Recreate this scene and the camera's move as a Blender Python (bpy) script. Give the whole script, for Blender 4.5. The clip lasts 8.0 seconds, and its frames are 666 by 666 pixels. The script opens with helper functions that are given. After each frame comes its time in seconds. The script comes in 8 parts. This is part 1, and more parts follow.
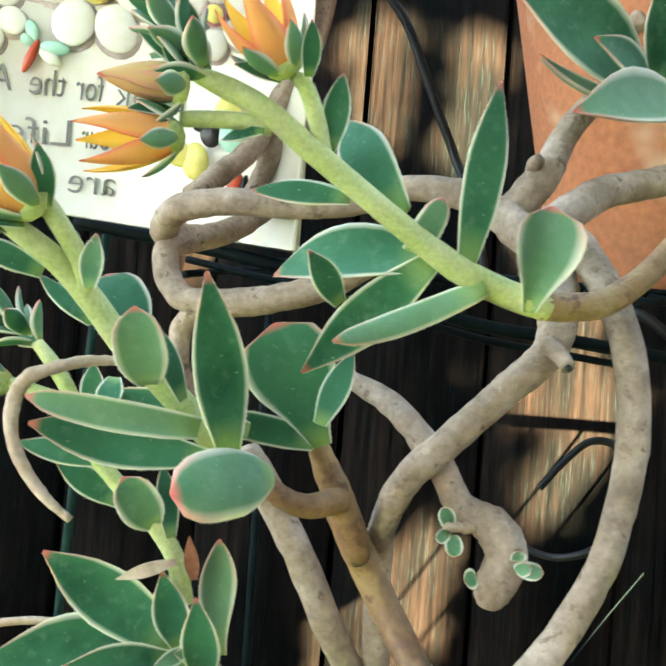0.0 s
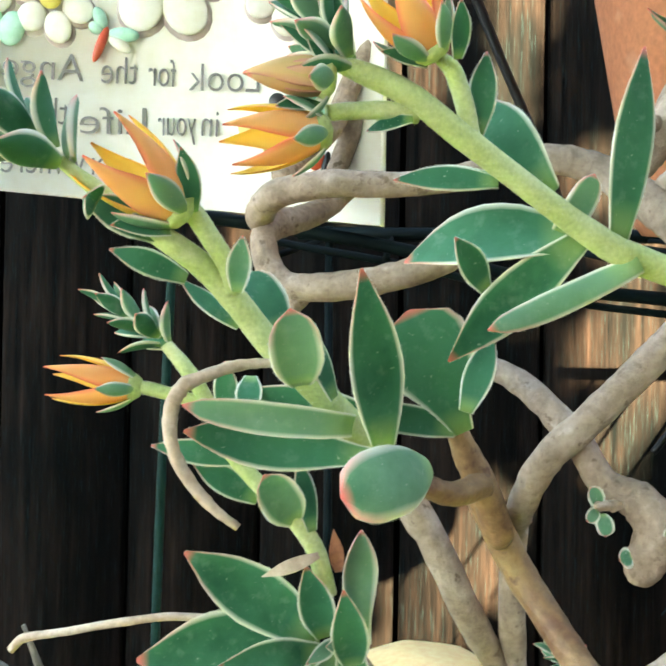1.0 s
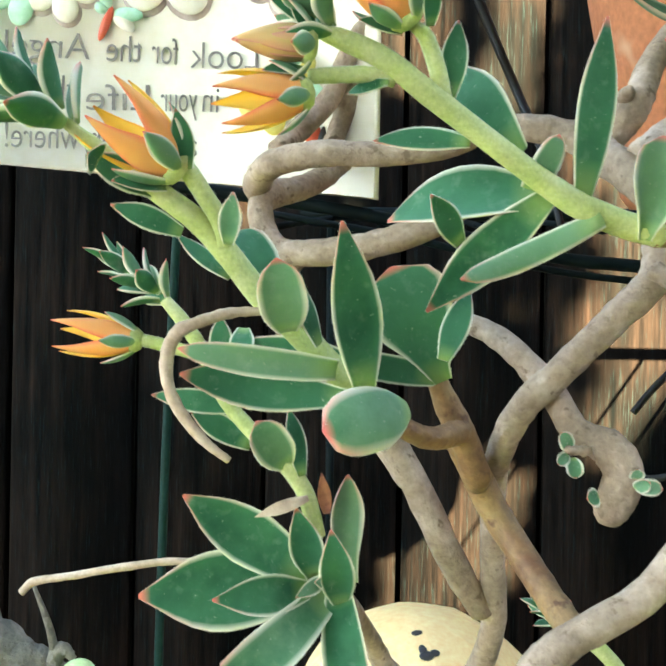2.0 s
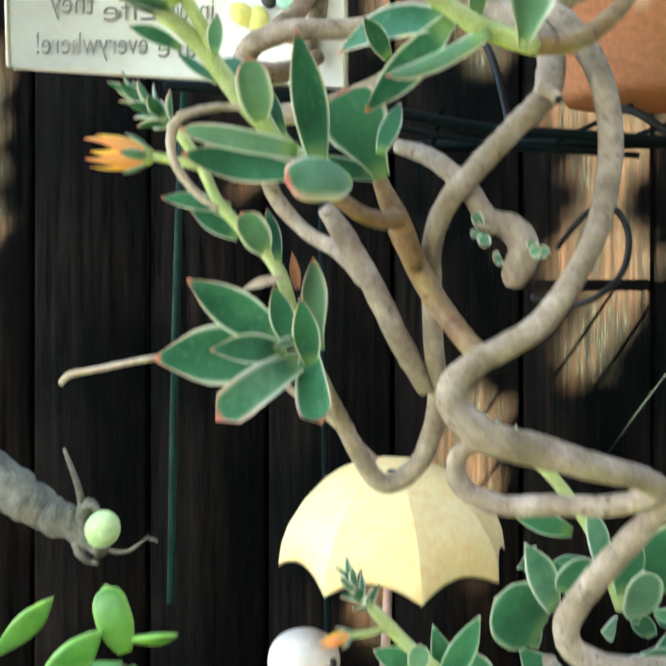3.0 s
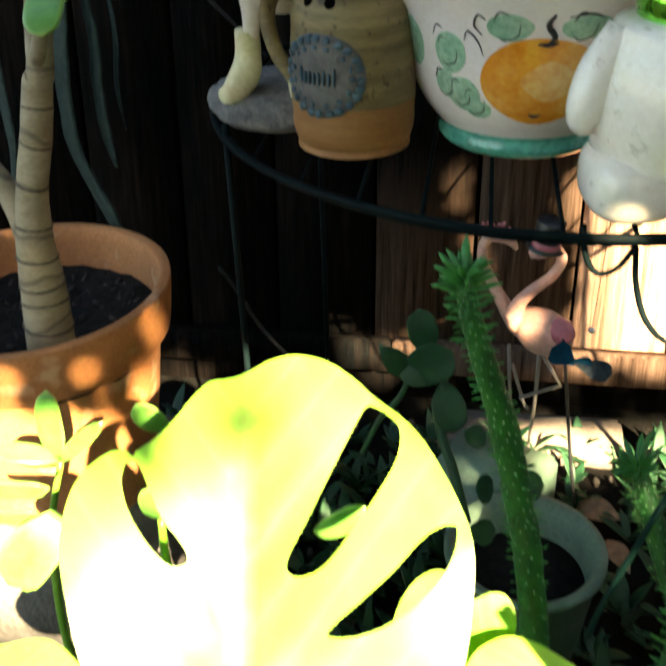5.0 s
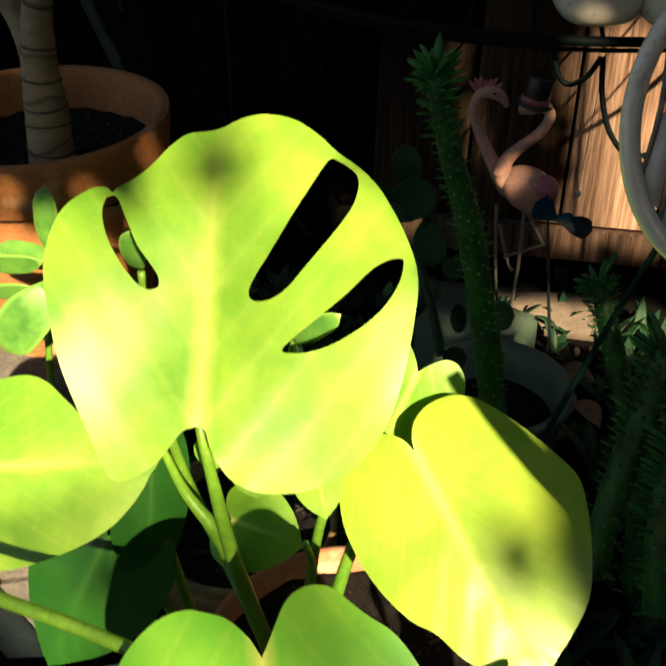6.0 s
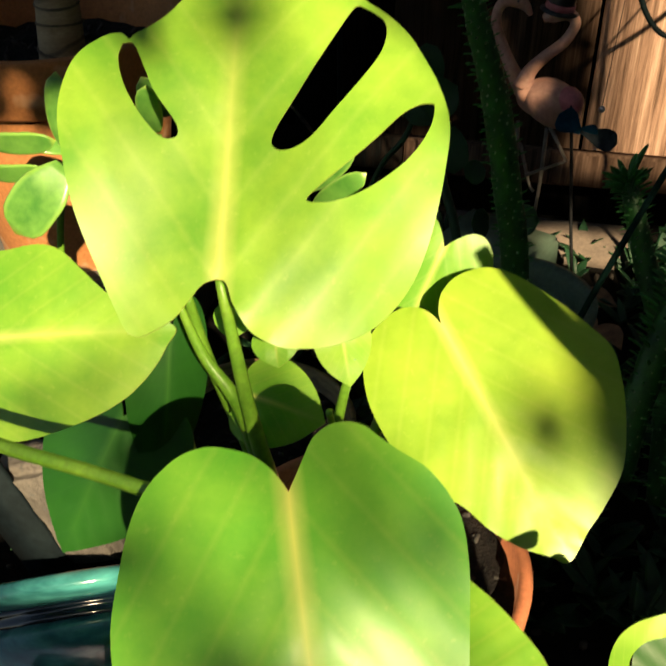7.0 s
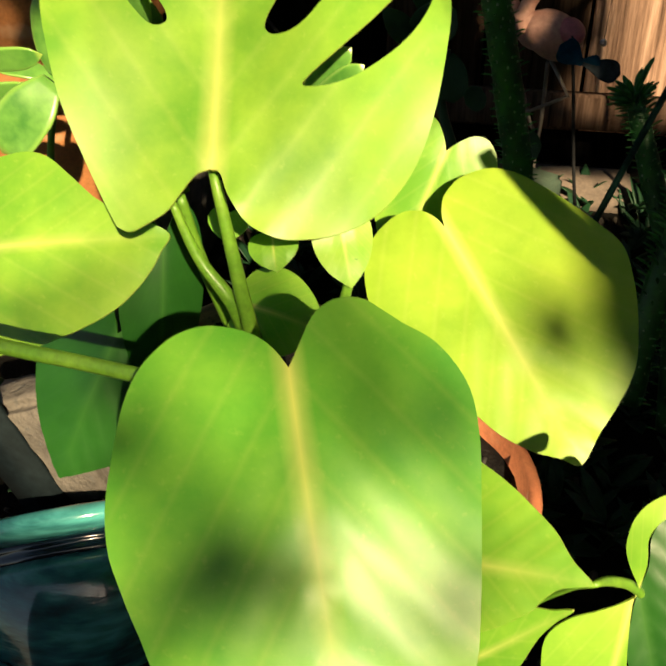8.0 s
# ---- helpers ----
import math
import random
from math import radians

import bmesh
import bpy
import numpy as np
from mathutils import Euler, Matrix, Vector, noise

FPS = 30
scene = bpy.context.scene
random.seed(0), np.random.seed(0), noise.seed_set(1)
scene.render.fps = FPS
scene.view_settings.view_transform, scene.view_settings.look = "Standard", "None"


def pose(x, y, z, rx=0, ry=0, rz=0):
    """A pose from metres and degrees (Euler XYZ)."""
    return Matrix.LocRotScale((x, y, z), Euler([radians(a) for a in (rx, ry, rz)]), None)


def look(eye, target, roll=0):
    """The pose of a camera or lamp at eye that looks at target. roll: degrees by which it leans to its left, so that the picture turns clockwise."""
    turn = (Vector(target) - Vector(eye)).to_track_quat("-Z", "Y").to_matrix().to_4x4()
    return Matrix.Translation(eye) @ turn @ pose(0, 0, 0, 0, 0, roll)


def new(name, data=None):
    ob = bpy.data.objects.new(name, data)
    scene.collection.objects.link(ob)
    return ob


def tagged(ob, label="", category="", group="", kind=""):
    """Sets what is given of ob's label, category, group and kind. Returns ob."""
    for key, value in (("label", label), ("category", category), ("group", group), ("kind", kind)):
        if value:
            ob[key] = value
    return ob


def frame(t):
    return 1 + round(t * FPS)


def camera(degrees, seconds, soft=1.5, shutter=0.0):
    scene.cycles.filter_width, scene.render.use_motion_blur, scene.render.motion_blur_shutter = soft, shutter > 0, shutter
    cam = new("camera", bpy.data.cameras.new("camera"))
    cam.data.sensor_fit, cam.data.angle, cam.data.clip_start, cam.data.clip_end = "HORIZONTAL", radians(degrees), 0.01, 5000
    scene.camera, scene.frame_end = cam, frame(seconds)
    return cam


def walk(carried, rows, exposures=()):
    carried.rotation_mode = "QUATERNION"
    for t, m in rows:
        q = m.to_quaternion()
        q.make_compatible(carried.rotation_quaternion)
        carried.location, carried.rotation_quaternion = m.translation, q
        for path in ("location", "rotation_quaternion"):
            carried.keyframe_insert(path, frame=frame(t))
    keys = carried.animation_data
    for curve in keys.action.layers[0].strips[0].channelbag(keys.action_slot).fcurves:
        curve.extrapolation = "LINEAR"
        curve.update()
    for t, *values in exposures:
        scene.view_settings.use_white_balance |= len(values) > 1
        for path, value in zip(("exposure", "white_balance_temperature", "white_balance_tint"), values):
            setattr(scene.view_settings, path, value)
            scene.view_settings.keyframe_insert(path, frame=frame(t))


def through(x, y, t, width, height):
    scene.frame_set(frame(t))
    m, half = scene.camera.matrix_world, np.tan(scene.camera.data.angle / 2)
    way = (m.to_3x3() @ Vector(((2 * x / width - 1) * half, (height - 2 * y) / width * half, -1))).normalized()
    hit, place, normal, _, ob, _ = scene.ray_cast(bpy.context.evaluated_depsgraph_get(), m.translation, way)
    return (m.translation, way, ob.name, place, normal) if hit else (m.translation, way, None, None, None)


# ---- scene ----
from mathutils.geometry import delaunay_2d_cdt

cam = camera(40.4, 8.0, soft=2.0, shutter=0.4)
PATH = [
    (0, (0.026, 0.0691, 1.1736), (-0.065, 2.06, 1.0059), 4.24),
    (0.5, (0.009, 0.0749, 1.1788), (-0.096, 2.0596, 0.9555), 2.28),
    (1, (-0.005, 0.0731, 1.1801), (-0.145, 2.0509, 0.9183), 0.44),
    (1.2, (-0.005, 0.0657, 1.1781), (-0.1929, 2.038, 0.905), 0.24),
    (2.3, (0.006, 0.0447, 1.1649), (-0.144, 2.0188, 0.8814), 0.3),
    (2.5, (0.008, 0.0262, 1.1554), (-0.143, 2.0017, 0.8828), 0.09),
    (3, (0.027, -0.035, 1.1084), (-0.158, 1.9382, 0.8392), -0.74),
    (3.5, (0.045, -0.0912, 1.0245), (-0.2119, 1.8625, 0.6822), -1.44),
    (3.8, (0.058, -0.1152, 0.9905), (-0.2441, 1.7834, 0.4387), -2.47),
    (4, (0.073, -0.1296, 0.9521), (-0.2641, 1.7353, 0.3132), -2.84),
    (4.2, (0.083, -0.1514, 0.9339), (-0.2501, 1.6616, 0.158), -3.09),
    (4.5, (0.105, -0.1986, 0.885), (-0.2169, 1.5508, -0.0292), -2.73),
    (4.7, (0.12, -0.2269, 0.8638), (-0.193, 1.4855, -0.121), -2.24),
    (4.9, (0.13, -0.2673, 0.8493), (-0.161, 1.422, -0.181), -1.97),
    (5, (0.137, -0.2852, 0.8437), (-0.153, 1.3894, -0.2106), -1.79),
    (5.2, (0.144, -0.3101, 0.825), (-0.149, 1.345, -0.2589), -1.73),
    (6.3, (0.19, -0.3898, 0.7604), (-0.1291, 1.1952, -0.4168), 0.51),
    (6.5, (0.188, -0.3938, 0.7469), (-0.1359, 1.1879, -0.4335), 0.48),
    (7, (0.178, -0.4012, 0.7085), (-0.145, 1.1589, -0.5005), -0.16),
    (7.5, (0.176, -0.4154, 0.6863), (-0.166, 1.1218, -0.5466), -0.7),
    (8, (0.18, -0.4153, 0.658), (-0.1389, 1.1242, -0.5781), -1.17),
]
walk(cam, [(t, look(eye, target, roll)) for t, eye, target, roll in PATH],
     [(0.0, 5.75, 8200, 6), (2.5, 5.75, 8300, 7), (3.5, 5.55, 7800, 2), (4.0, 5.45, 7800, 1), (4.5, 5.05, 8000, 2), (5.2, 3.4, 7900, 7), (6.3, 1.2, 7900, 10), (8.0, 1.12, 7900, 10)])

# ---- world, sun ----
SUN = Vector((0.36, -0.72, 0.54)).normalized()          # towards the sun
world = bpy.data.worlds.new("sky")
scene.world = world
world.use_nodes = True
wn = world.node_tree
sky = wn.nodes.new("ShaderNodeTexSky")
sky.sky_type, sky.sun_disc = "NISHITA", False
sky.sun_elevation, sky.sun_rotation = math.asin(SUN.z), math.atan2(SUN.x, SUN.y)
wn.links.new(sky.outputs[0], wn.nodes["Background"].inputs[0])
wn.nodes["Background"].inputs[1].default_value = 0.05
lamp = bpy.data.lights.new("sun", "SUN")
lamp.energy, lamp.angle, lamp.color = 5.0, radians(0.6), (1.0, 0.83, 0.59)
sun = new("sun", lamp)
sun.matrix_world = look(SUN * 20, (0, 0, 0))


# ---- materials ----
def nodes_of(name):
    m = bpy.data.materials.new(name)
    m.use_nodes = True
    nt = m.node_tree
    return m, nt, nt.nodes["Principled BSDF"]


def ramp(nt, fac, stops):
    r = nt.nodes.new("ShaderNodeValToRGB")
    el = r.color_ramp.elements
    while len(el) < len(stops):
        el.new(0.5)
    for e, (p, c) in zip(el, stops):
        e.position, e.color = p, (*c, 1)
    nt.links.new(fac, r.inputs[0])
    return r.outputs[0]


def noisy(nt, scale, detail=6, rough=0.6, stretch=(1, 1, 1), coord="Object"):
    tc = nt.nodes.new("ShaderNodeTexCoord")
    mp = nt.nodes.new("ShaderNodeMapping")
    mp.inputs["Scale"].default_value = stretch
    n = nt.nodes.new("ShaderNodeTexNoise")
    n.inputs["Scale"].default_value, n.inputs["Detail"].default_value, n.inputs["Roughness"].default_value = scale, detail, rough
    nt.links.new(tc.outputs[coord], mp.inputs[0])
    nt.links.new(mp.outputs[0], n.inputs[0])
    return n.outputs[0]


def mixed(nt, fac, a, b, mode="MIX"):
    x = nt.nodes.new("ShaderNodeMix")
    x.data_type, x.blend_type = "RGBA", mode
    for s, v in ((x.inputs[0], fac), (x.inputs[6], a), (x.inputs[7], b)):
        if isinstance(v, (int, float)):
            s.default_value = v
        elif isinstance(v, tuple):
            s.default_value = (*v, 1)
        else:
            nt.links.new(v, s)
    return x.outputs[2]


def bumped(nt, bsdf, height, strength, dist=0.001):
    b = nt.nodes.new("ShaderNodeBump")
    b.inputs["Strength"].default_value, b.inputs["Distance"].default_value = strength, dist
    nt.links.new(height, b.inputs["Height"])
    nt.links.new(b.outputs[0], bsdf.inputs["Normal"])


def surface(name, stops, big=12, fine=160, rough=0.6, bump=0.3, dist=0.001, stretch=(1, 1, 1), metal=0.0, spots=None, coat=0.0, spotscale=60, shine=0.5, grain=None):
    m, nt, b = nodes_of(name)
    n1 = noisy(nt, big, stretch=stretch)
    n2 = noisy(nt, fine, 4, stretch=grain or stretch)
    c = ramp(nt, n1, stops)
    c = mixed(nt, 0.35, c, ramp(nt, n2, [(0.3, (0.25, 0.25, 0.25)), (0.7, (0.78, 0.78, 0.78))]), "OVERLAY")
    if spots:
        n3 = noisy(nt, spotscale, 3)
        c = mixed(nt, ramp(nt, n3, [(0.6, (0, 0, 0)), (0.68, (1, 1, 1))]), c, spots)
    nt.links.new(c, b.inputs["Base Color"])
    b.inputs["Roughness"].default_value, b.inputs["Metallic"].default_value = rough, metal
    b.inputs["Coat Weight"].default_value = coat
    b.inputs["Specular IOR Level"].default_value = shine
    bumped(nt, b, n2, bump, dist)
    return m


def leafy(name, base, light, edge, tip, rough=0.55, through=0.15, fuzz=0.0, scale=60, rim=(0.86, 0.99), specks=0.0, shine=0.3, lit=0.0):
    """Leaf: two greens, a paler margin and a coloured point, by the leaf's own map (margin, length, chance)."""
    m, nt, b = nodes_of(name)
    at = nt.nodes.new("ShaderNodeVertexColor")
    at.layer_name = "leafmap"
    sep = nt.nodes.new("ShaderNodeSeparateColor")
    nt.links.new(at.outputs[0], sep.inputs[0])
    info = nt.nodes.new("ShaderNodeObjectInfo")
    c = mixed(nt, ramp(nt, noisy(nt, scale), [(0.35, (0, 0, 0)), (0.72, (1, 1, 1))]), base, light)
    c = mixed(nt, ramp(nt, info.outputs["Random"], [(0, (0, 0, 0)), (1, (0.55, 0.55, 0.55))]), c, light)
    c = mixed(nt, ramp(nt, sep.outputs[1], [(0.0, (0.5, 0.5, 0.5)), (0.3, (0, 0, 0))]), c, light)
    if specks:
        c = mixed(nt, ramp(nt, sep.outputs[1], [(0.0, (0.8, 0.8, 0.8)), (0.22, (0, 0, 0))]), c, (0.28, 0.42, 0.13))
        c = mixed(nt, ramp(nt, sep.outputs[0], [(0.45, (0, 0, 0)), (0.9, (0.5, 0.5, 0.5))]), c, light)
        c = mixed(nt, ramp(nt, noisy(nt, 260, 5), [(0.55, (0, 0, 0)), (0.8, (0.1, 0.1, 0.1))]), c, edge)
        c = mixed(nt, ramp(nt, noisy(nt, 620, 2), [(0.7, (0, 0, 0)), (0.78, (specks, specks, specks))]), c, edge)
        flush = mixed(nt, ramp(nt, sep.outputs[1], [(0.6, (0, 0, 0)), (0.97, (0.75, 0.75, 0.75))]), edge, tip)
        c = mixed(nt, ramp(nt, sep.outputs[0], [(rim[0], (0, 0, 0)), (rim[1], (1, 1, 1))]), c, flush)
    else:
        c = mixed(nt, ramp(nt, sep.outputs[0], [(rim[0], (0, 0, 0)), (rim[1], (1, 1, 1))]), c, edge)
    c = mixed(nt, ramp(nt, sep.outputs[1], [(0.93, (0, 0, 0)), (1.0, (1, 1, 1))]), c, tip)
    nt.links.new(c, b.inputs["Base Color"])
    b.inputs["Roughness"].default_value = rough
    b.inputs["Sheen Weight"].default_value = fuzz
    b.inputs["Specular IOR Level"].default_value = shine
    b.inputs["Subsurface Weight"].default_value = through
    b.inputs["Subsurface Radius"].default_value = (0.004, 0.006, 0.002)
    b.inputs["Subsurface Scale"].default_value = 0.5
    bumped(nt, b, mixed(nt, 0.5, noisy(nt, 900, 3), noisy(nt, 120, 3)), 0.25, 0.0006)
    if lit:
        tr = nt.nodes.new("ShaderNodeBsdfTranslucent")
        nt.links.new(c, tr.inputs[0])
        mx = nt.nodes.new("ShaderNodeMixShader")
        mx.inputs[0].default_value = lit
        nt.links.new(b.outputs[0], mx.inputs[1])
        nt.links.new(tr.outputs[0], mx.inputs[2])
        nt.links.new(mx.outputs[0], nt.nodes["Material Output"].inputs[0])
    return m


def fence_wood(name, low, high, sun_gain=1.0):
    """Rough boards coloured nearly black to hold deep shade, with grey-green raised grain; below the height low the
    colour turns pale to hold sunlight.
    """
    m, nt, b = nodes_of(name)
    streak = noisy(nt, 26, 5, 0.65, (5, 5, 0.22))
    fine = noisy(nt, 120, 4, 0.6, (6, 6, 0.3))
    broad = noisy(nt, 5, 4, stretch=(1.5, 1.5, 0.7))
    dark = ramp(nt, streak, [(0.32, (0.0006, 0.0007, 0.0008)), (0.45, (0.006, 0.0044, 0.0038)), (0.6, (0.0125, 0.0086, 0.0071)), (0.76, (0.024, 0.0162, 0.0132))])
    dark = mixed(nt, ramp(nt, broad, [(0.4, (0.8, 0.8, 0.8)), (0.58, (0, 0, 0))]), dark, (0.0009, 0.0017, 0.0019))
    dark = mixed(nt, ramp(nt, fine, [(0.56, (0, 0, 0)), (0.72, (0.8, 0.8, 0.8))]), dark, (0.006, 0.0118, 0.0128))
    pale = ramp(nt, streak, [(p, tuple(sun_gain * v for v in c)) for p, c in ((0.3, (0.05, 0.03, 0.021)), (0.5, (0.19, 0.118, 0.086)), (0.75, (0.36, 0.245, 0.185)))])
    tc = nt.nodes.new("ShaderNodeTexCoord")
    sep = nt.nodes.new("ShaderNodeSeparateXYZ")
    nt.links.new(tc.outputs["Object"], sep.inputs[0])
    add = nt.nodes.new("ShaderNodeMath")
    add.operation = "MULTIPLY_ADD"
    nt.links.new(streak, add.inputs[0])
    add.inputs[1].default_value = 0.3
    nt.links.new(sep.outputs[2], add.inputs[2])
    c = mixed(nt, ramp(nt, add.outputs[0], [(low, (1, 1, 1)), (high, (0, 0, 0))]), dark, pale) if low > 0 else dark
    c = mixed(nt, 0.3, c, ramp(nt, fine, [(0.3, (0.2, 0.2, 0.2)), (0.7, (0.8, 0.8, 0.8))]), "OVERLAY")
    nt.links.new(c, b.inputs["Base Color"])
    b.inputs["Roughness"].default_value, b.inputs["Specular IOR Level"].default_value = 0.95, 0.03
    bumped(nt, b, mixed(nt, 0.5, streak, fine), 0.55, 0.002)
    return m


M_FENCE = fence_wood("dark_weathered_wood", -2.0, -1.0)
# The paler versions carry different amounts of sunlight in the colour.
M_FENCEPALE = fence_wood("dark_wood_sunny_foot", 0.52, 0.72, 0.36)
M_FENCESUN = fence_wood("sunny_pale_wood", 0.52, 0.72, 2.7)
M_FENCEFOOT = fence_wood("dark_wood_faint_sun", 0.42, 0.55, 0.32)
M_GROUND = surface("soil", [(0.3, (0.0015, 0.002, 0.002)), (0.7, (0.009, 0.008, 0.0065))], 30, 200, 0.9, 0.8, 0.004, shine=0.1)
M_GRIT = surface("dark_grit", [(0.3, (0.02, 0.019, 0.017)), (0.7, (0.075, 0.062, 0.05))], 20, 200, 0.9, 0.4, shine=0.2)
M_STONE = surface("pebble", [(0.3, (0.1, 0.09, 0.08)), (0.7, (0.32, 0.26, 0.21))], 20, 200, 0.8, 0.4)
M_SLAB = surface("weathered_slab", [(0.3, (0.06, 0.05, 0.042)), (0.7, (0.16, 0.125, 0.1))], 20, 200, 0.9, 0.5)
M_IRON = surface("black_iron", [(0.3, (0.0015, 0.004, 0.005)), (0.7, (0.004, 0.01, 0.011))], 40, 300, 0.6, 0.2, shine=0.06)
M_TERRA = surface("terracotta", [(0.3, (0.4, 0.13, 0.06)), (0.7, (0.52, 0.2, 0.1))], 10, 250, 0.75, 0.25, spots=(0.58, 0.33, 0.22), spotscale=18)
M_TERRAOLD = surface("ochre_terracotta", [(0.3, (0.33, 0.125, 0.04)), (0.7, (0.45, 0.19, 0.07))], 10, 250, 0.75, 0.3, spots=(0.5, 0.29, 0.16), spotscale=18)
M_STEM = surface("grey_stem", [(0.3, (0.19, 0.135, 0.095)), (0.52, (0.36, 0.265, 0.2)), (0.75, (0.54, 0.425, 0.355))], 55, 420, 0.75, 0.9, 0.0012, spots=(0.2, 0.14, 0.1), spotscale=190, shine=0.3)
M_STEMG = surface("green_brown_stem", [(0.3, (0.16, 0.07, 0.035)), (0.5, (0.29, 0.17, 0.075)), (0.75, (0.37, 0.29, 0.15))], 45, 400, 0.6, 0.7, 0.001, spots=(0.13, 0.06, 0.03), spotscale=150)
M_STALK = surface("flower_stalk", [(0.3, (0.38, 0.46, 0.15)), (0.7, (0.6, 0.64, 0.34))], 70, 900, 0.6, 0.3, 0.0004, shine=0.3)
M_DRY = surface("dry_leaf", [(0.3, (0.4, 0.28, 0.19)), (0.7, (0.66, 0.5, 0.38))], 80, 500, 0.8, 0.6)
M_DEAD = surface("brown_dead_leaf", [(0.3, (0.13, 0.08, 0.05)), (0.7, (0.27, 0.18, 0.11))], 80, 500, 0.8, 0.6)
M_DRYRED = surface("dead_leaf", [(0.3, (0.2, 0.06, 0.04)), (0.7, (0.36, 0.14, 0.08))], 80, 500, 0.7, 0.6)
M_ECH = leafy("echeveria_leaf", (0.007, 0.08, 0.036), (0.045, 0.19, 0.095), (0.74, 0.72, 0.56), (0.66, 0.13, 0.1), 0.6, 0.06, 0.04, 45, rim=(0.77, 0.97), specks=0.3, shine=0.18)
M_ECHPALE = leafy("echeveria_pale_leaf", (0.032, 0.15, 0.07), (0.17, 0.33, 0.2), (0.78, 0.74, 0.62), (0.75, 0.16, 0.14), 0.6, 0.06, 0.08, 45, rim=(0.66, 0.97), specks=0.35, shine=0.18)
M_ECHB = leafy("crowded_echeveria_leaf", (0.01, 0.095, 0.042), (0.055, 0.215, 0.1), (0.5, 0.58, 0.42), (0.5, 0.46, 0.32), 0.6, 0.06, 0.05, 45, rim=(0.78, 0.98), specks=0.25, shine=0.18)
M_ECHBP = leafy("crowded_echeveria_pale_leaf", (0.035, 0.16, 0.08), (0.16, 0.34, 0.2), (0.6, 0.66, 0.5), (0.55, 0.5, 0.36), 0.6, 0.06, 0.08, 45, rim=(0.7, 0.97), specks=0.3, shine=0.18)
M_BUDPALE = surface("pale_green_bud", [(0.3, (0.34, 0.52, 0.2)), (0.7, (0.52, 0.66, 0.34))], 40, 300, 0.5, 0.2)
M_FUZZ = surface("pale_fuzz", [(0.3, (0.6, 0.64, 0.5)), (0.7, (0.75, 0.76, 0.66))], 60, 300, 0.8, 0.0)
M_JADE = leafy("jade_leaf", (0.026, 0.15, 0.024), (0.145, 0.35, 0.07), (0.22, 0.43, 0.09), (0.3, 0.45, 0.09), 0.3, 0.2, 0.0, 55, shine=0.5, rim=(0.7, 1.0))
M_PETAL = leafy("orange_petal", (1.0, 0.46, 0.17), (1.0, 0.62, 0.26), (1.0, 0.34, 0.2), (0.85, 0.13, 0.09), 0.5, 0.0, 0.0, 40, rim=(0.6, 1.0), lit=0.4)
M_BUDPETAL = leafy("closed_bud_petal", (0.62, 0.52, 0.2), (0.9, 0.52, 0.26), (0.85, 0.4, 0.3), (0.8, 0.16, 0.14), 0.5, 0.0, 0.0, 40, rim=(0.5, 1.0), lit=0.2)
M_PETALIN = leafy("yellow_petal_inside", (1.0, 0.62, 0.1), (1.0, 0.78, 0.2), (1.0, 0.5, 0.14), (0.9, 0.3, 0.1), 0.5, 0.0, 0.0, 40, rim=(0.8, 1.0), lit=0.4)


# ---- builders ----
def part(name, bm, material, parent=None, label=""):
    me = bpy.data.meshes.new(name)
    bm.normal_update()
    bm.to_mesh(me)
    bm.free()
    for m in (material if isinstance(material, (list, tuple)) else [material]):
        me.materials.append(m)
    for p in me.polygons:
        p.use_smooth = True
    ob = new(name, me)
    if parent:
        ob.parent = parent
    if label:
        ob["label"] = label
    return ob


def thing(name, label, category, group="", kind=""):
    return tagged(new(name), label, category, group, kind)


def lathe(profile, seg=48, bm=None, m=Matrix(), mat=0, squash=1.0):
    """Turns (radius, height) rows round z."""
    bm = bm or bmesh.new()
    rings = []
    for r, z in profile:
        rings.append([bm.verts.new(m @ Vector((r * math.cos(2 * math.pi * i / seg), squash * r * math.sin(2 * math.pi * i / seg), z))) for i in range(seg)])
    for a, b in zip(rings, rings[1:]):
        for i in range(seg):
            f = bm.faces.new((a[i], a[(i + 1) % seg], b[(i + 1) % seg], b[i]))
            f.material_index = mat
    for ring, flip in ((rings[0], True), (rings[-1], False)):
        f = bm.faces.new(ring[::-1] if flip else ring)
        f.material_index = mat
    return bm


def spline(pts, n):
    """Catmull-Rom through rows of numbers."""
    p = [Vector(q) for q in pts]
    p = [2 * p[0] - p[1], *p, 2 * p[-1] - p[-2]]
    out = []
    for i in range(1, len(p) - 2):
        for k in range(n):
            t = k / n
            a, b, c, d = p[i - 1], p[i], p[i + 1], p[i + 2]
            out.append(0.5 * ((2 * b) + (c - a) * t + (2 * a - 5 * b + 4 * c - d) * t * t + (3 * b - 3 * c + d - a) * t ** 3))
    out.append(p[-2])
    return out


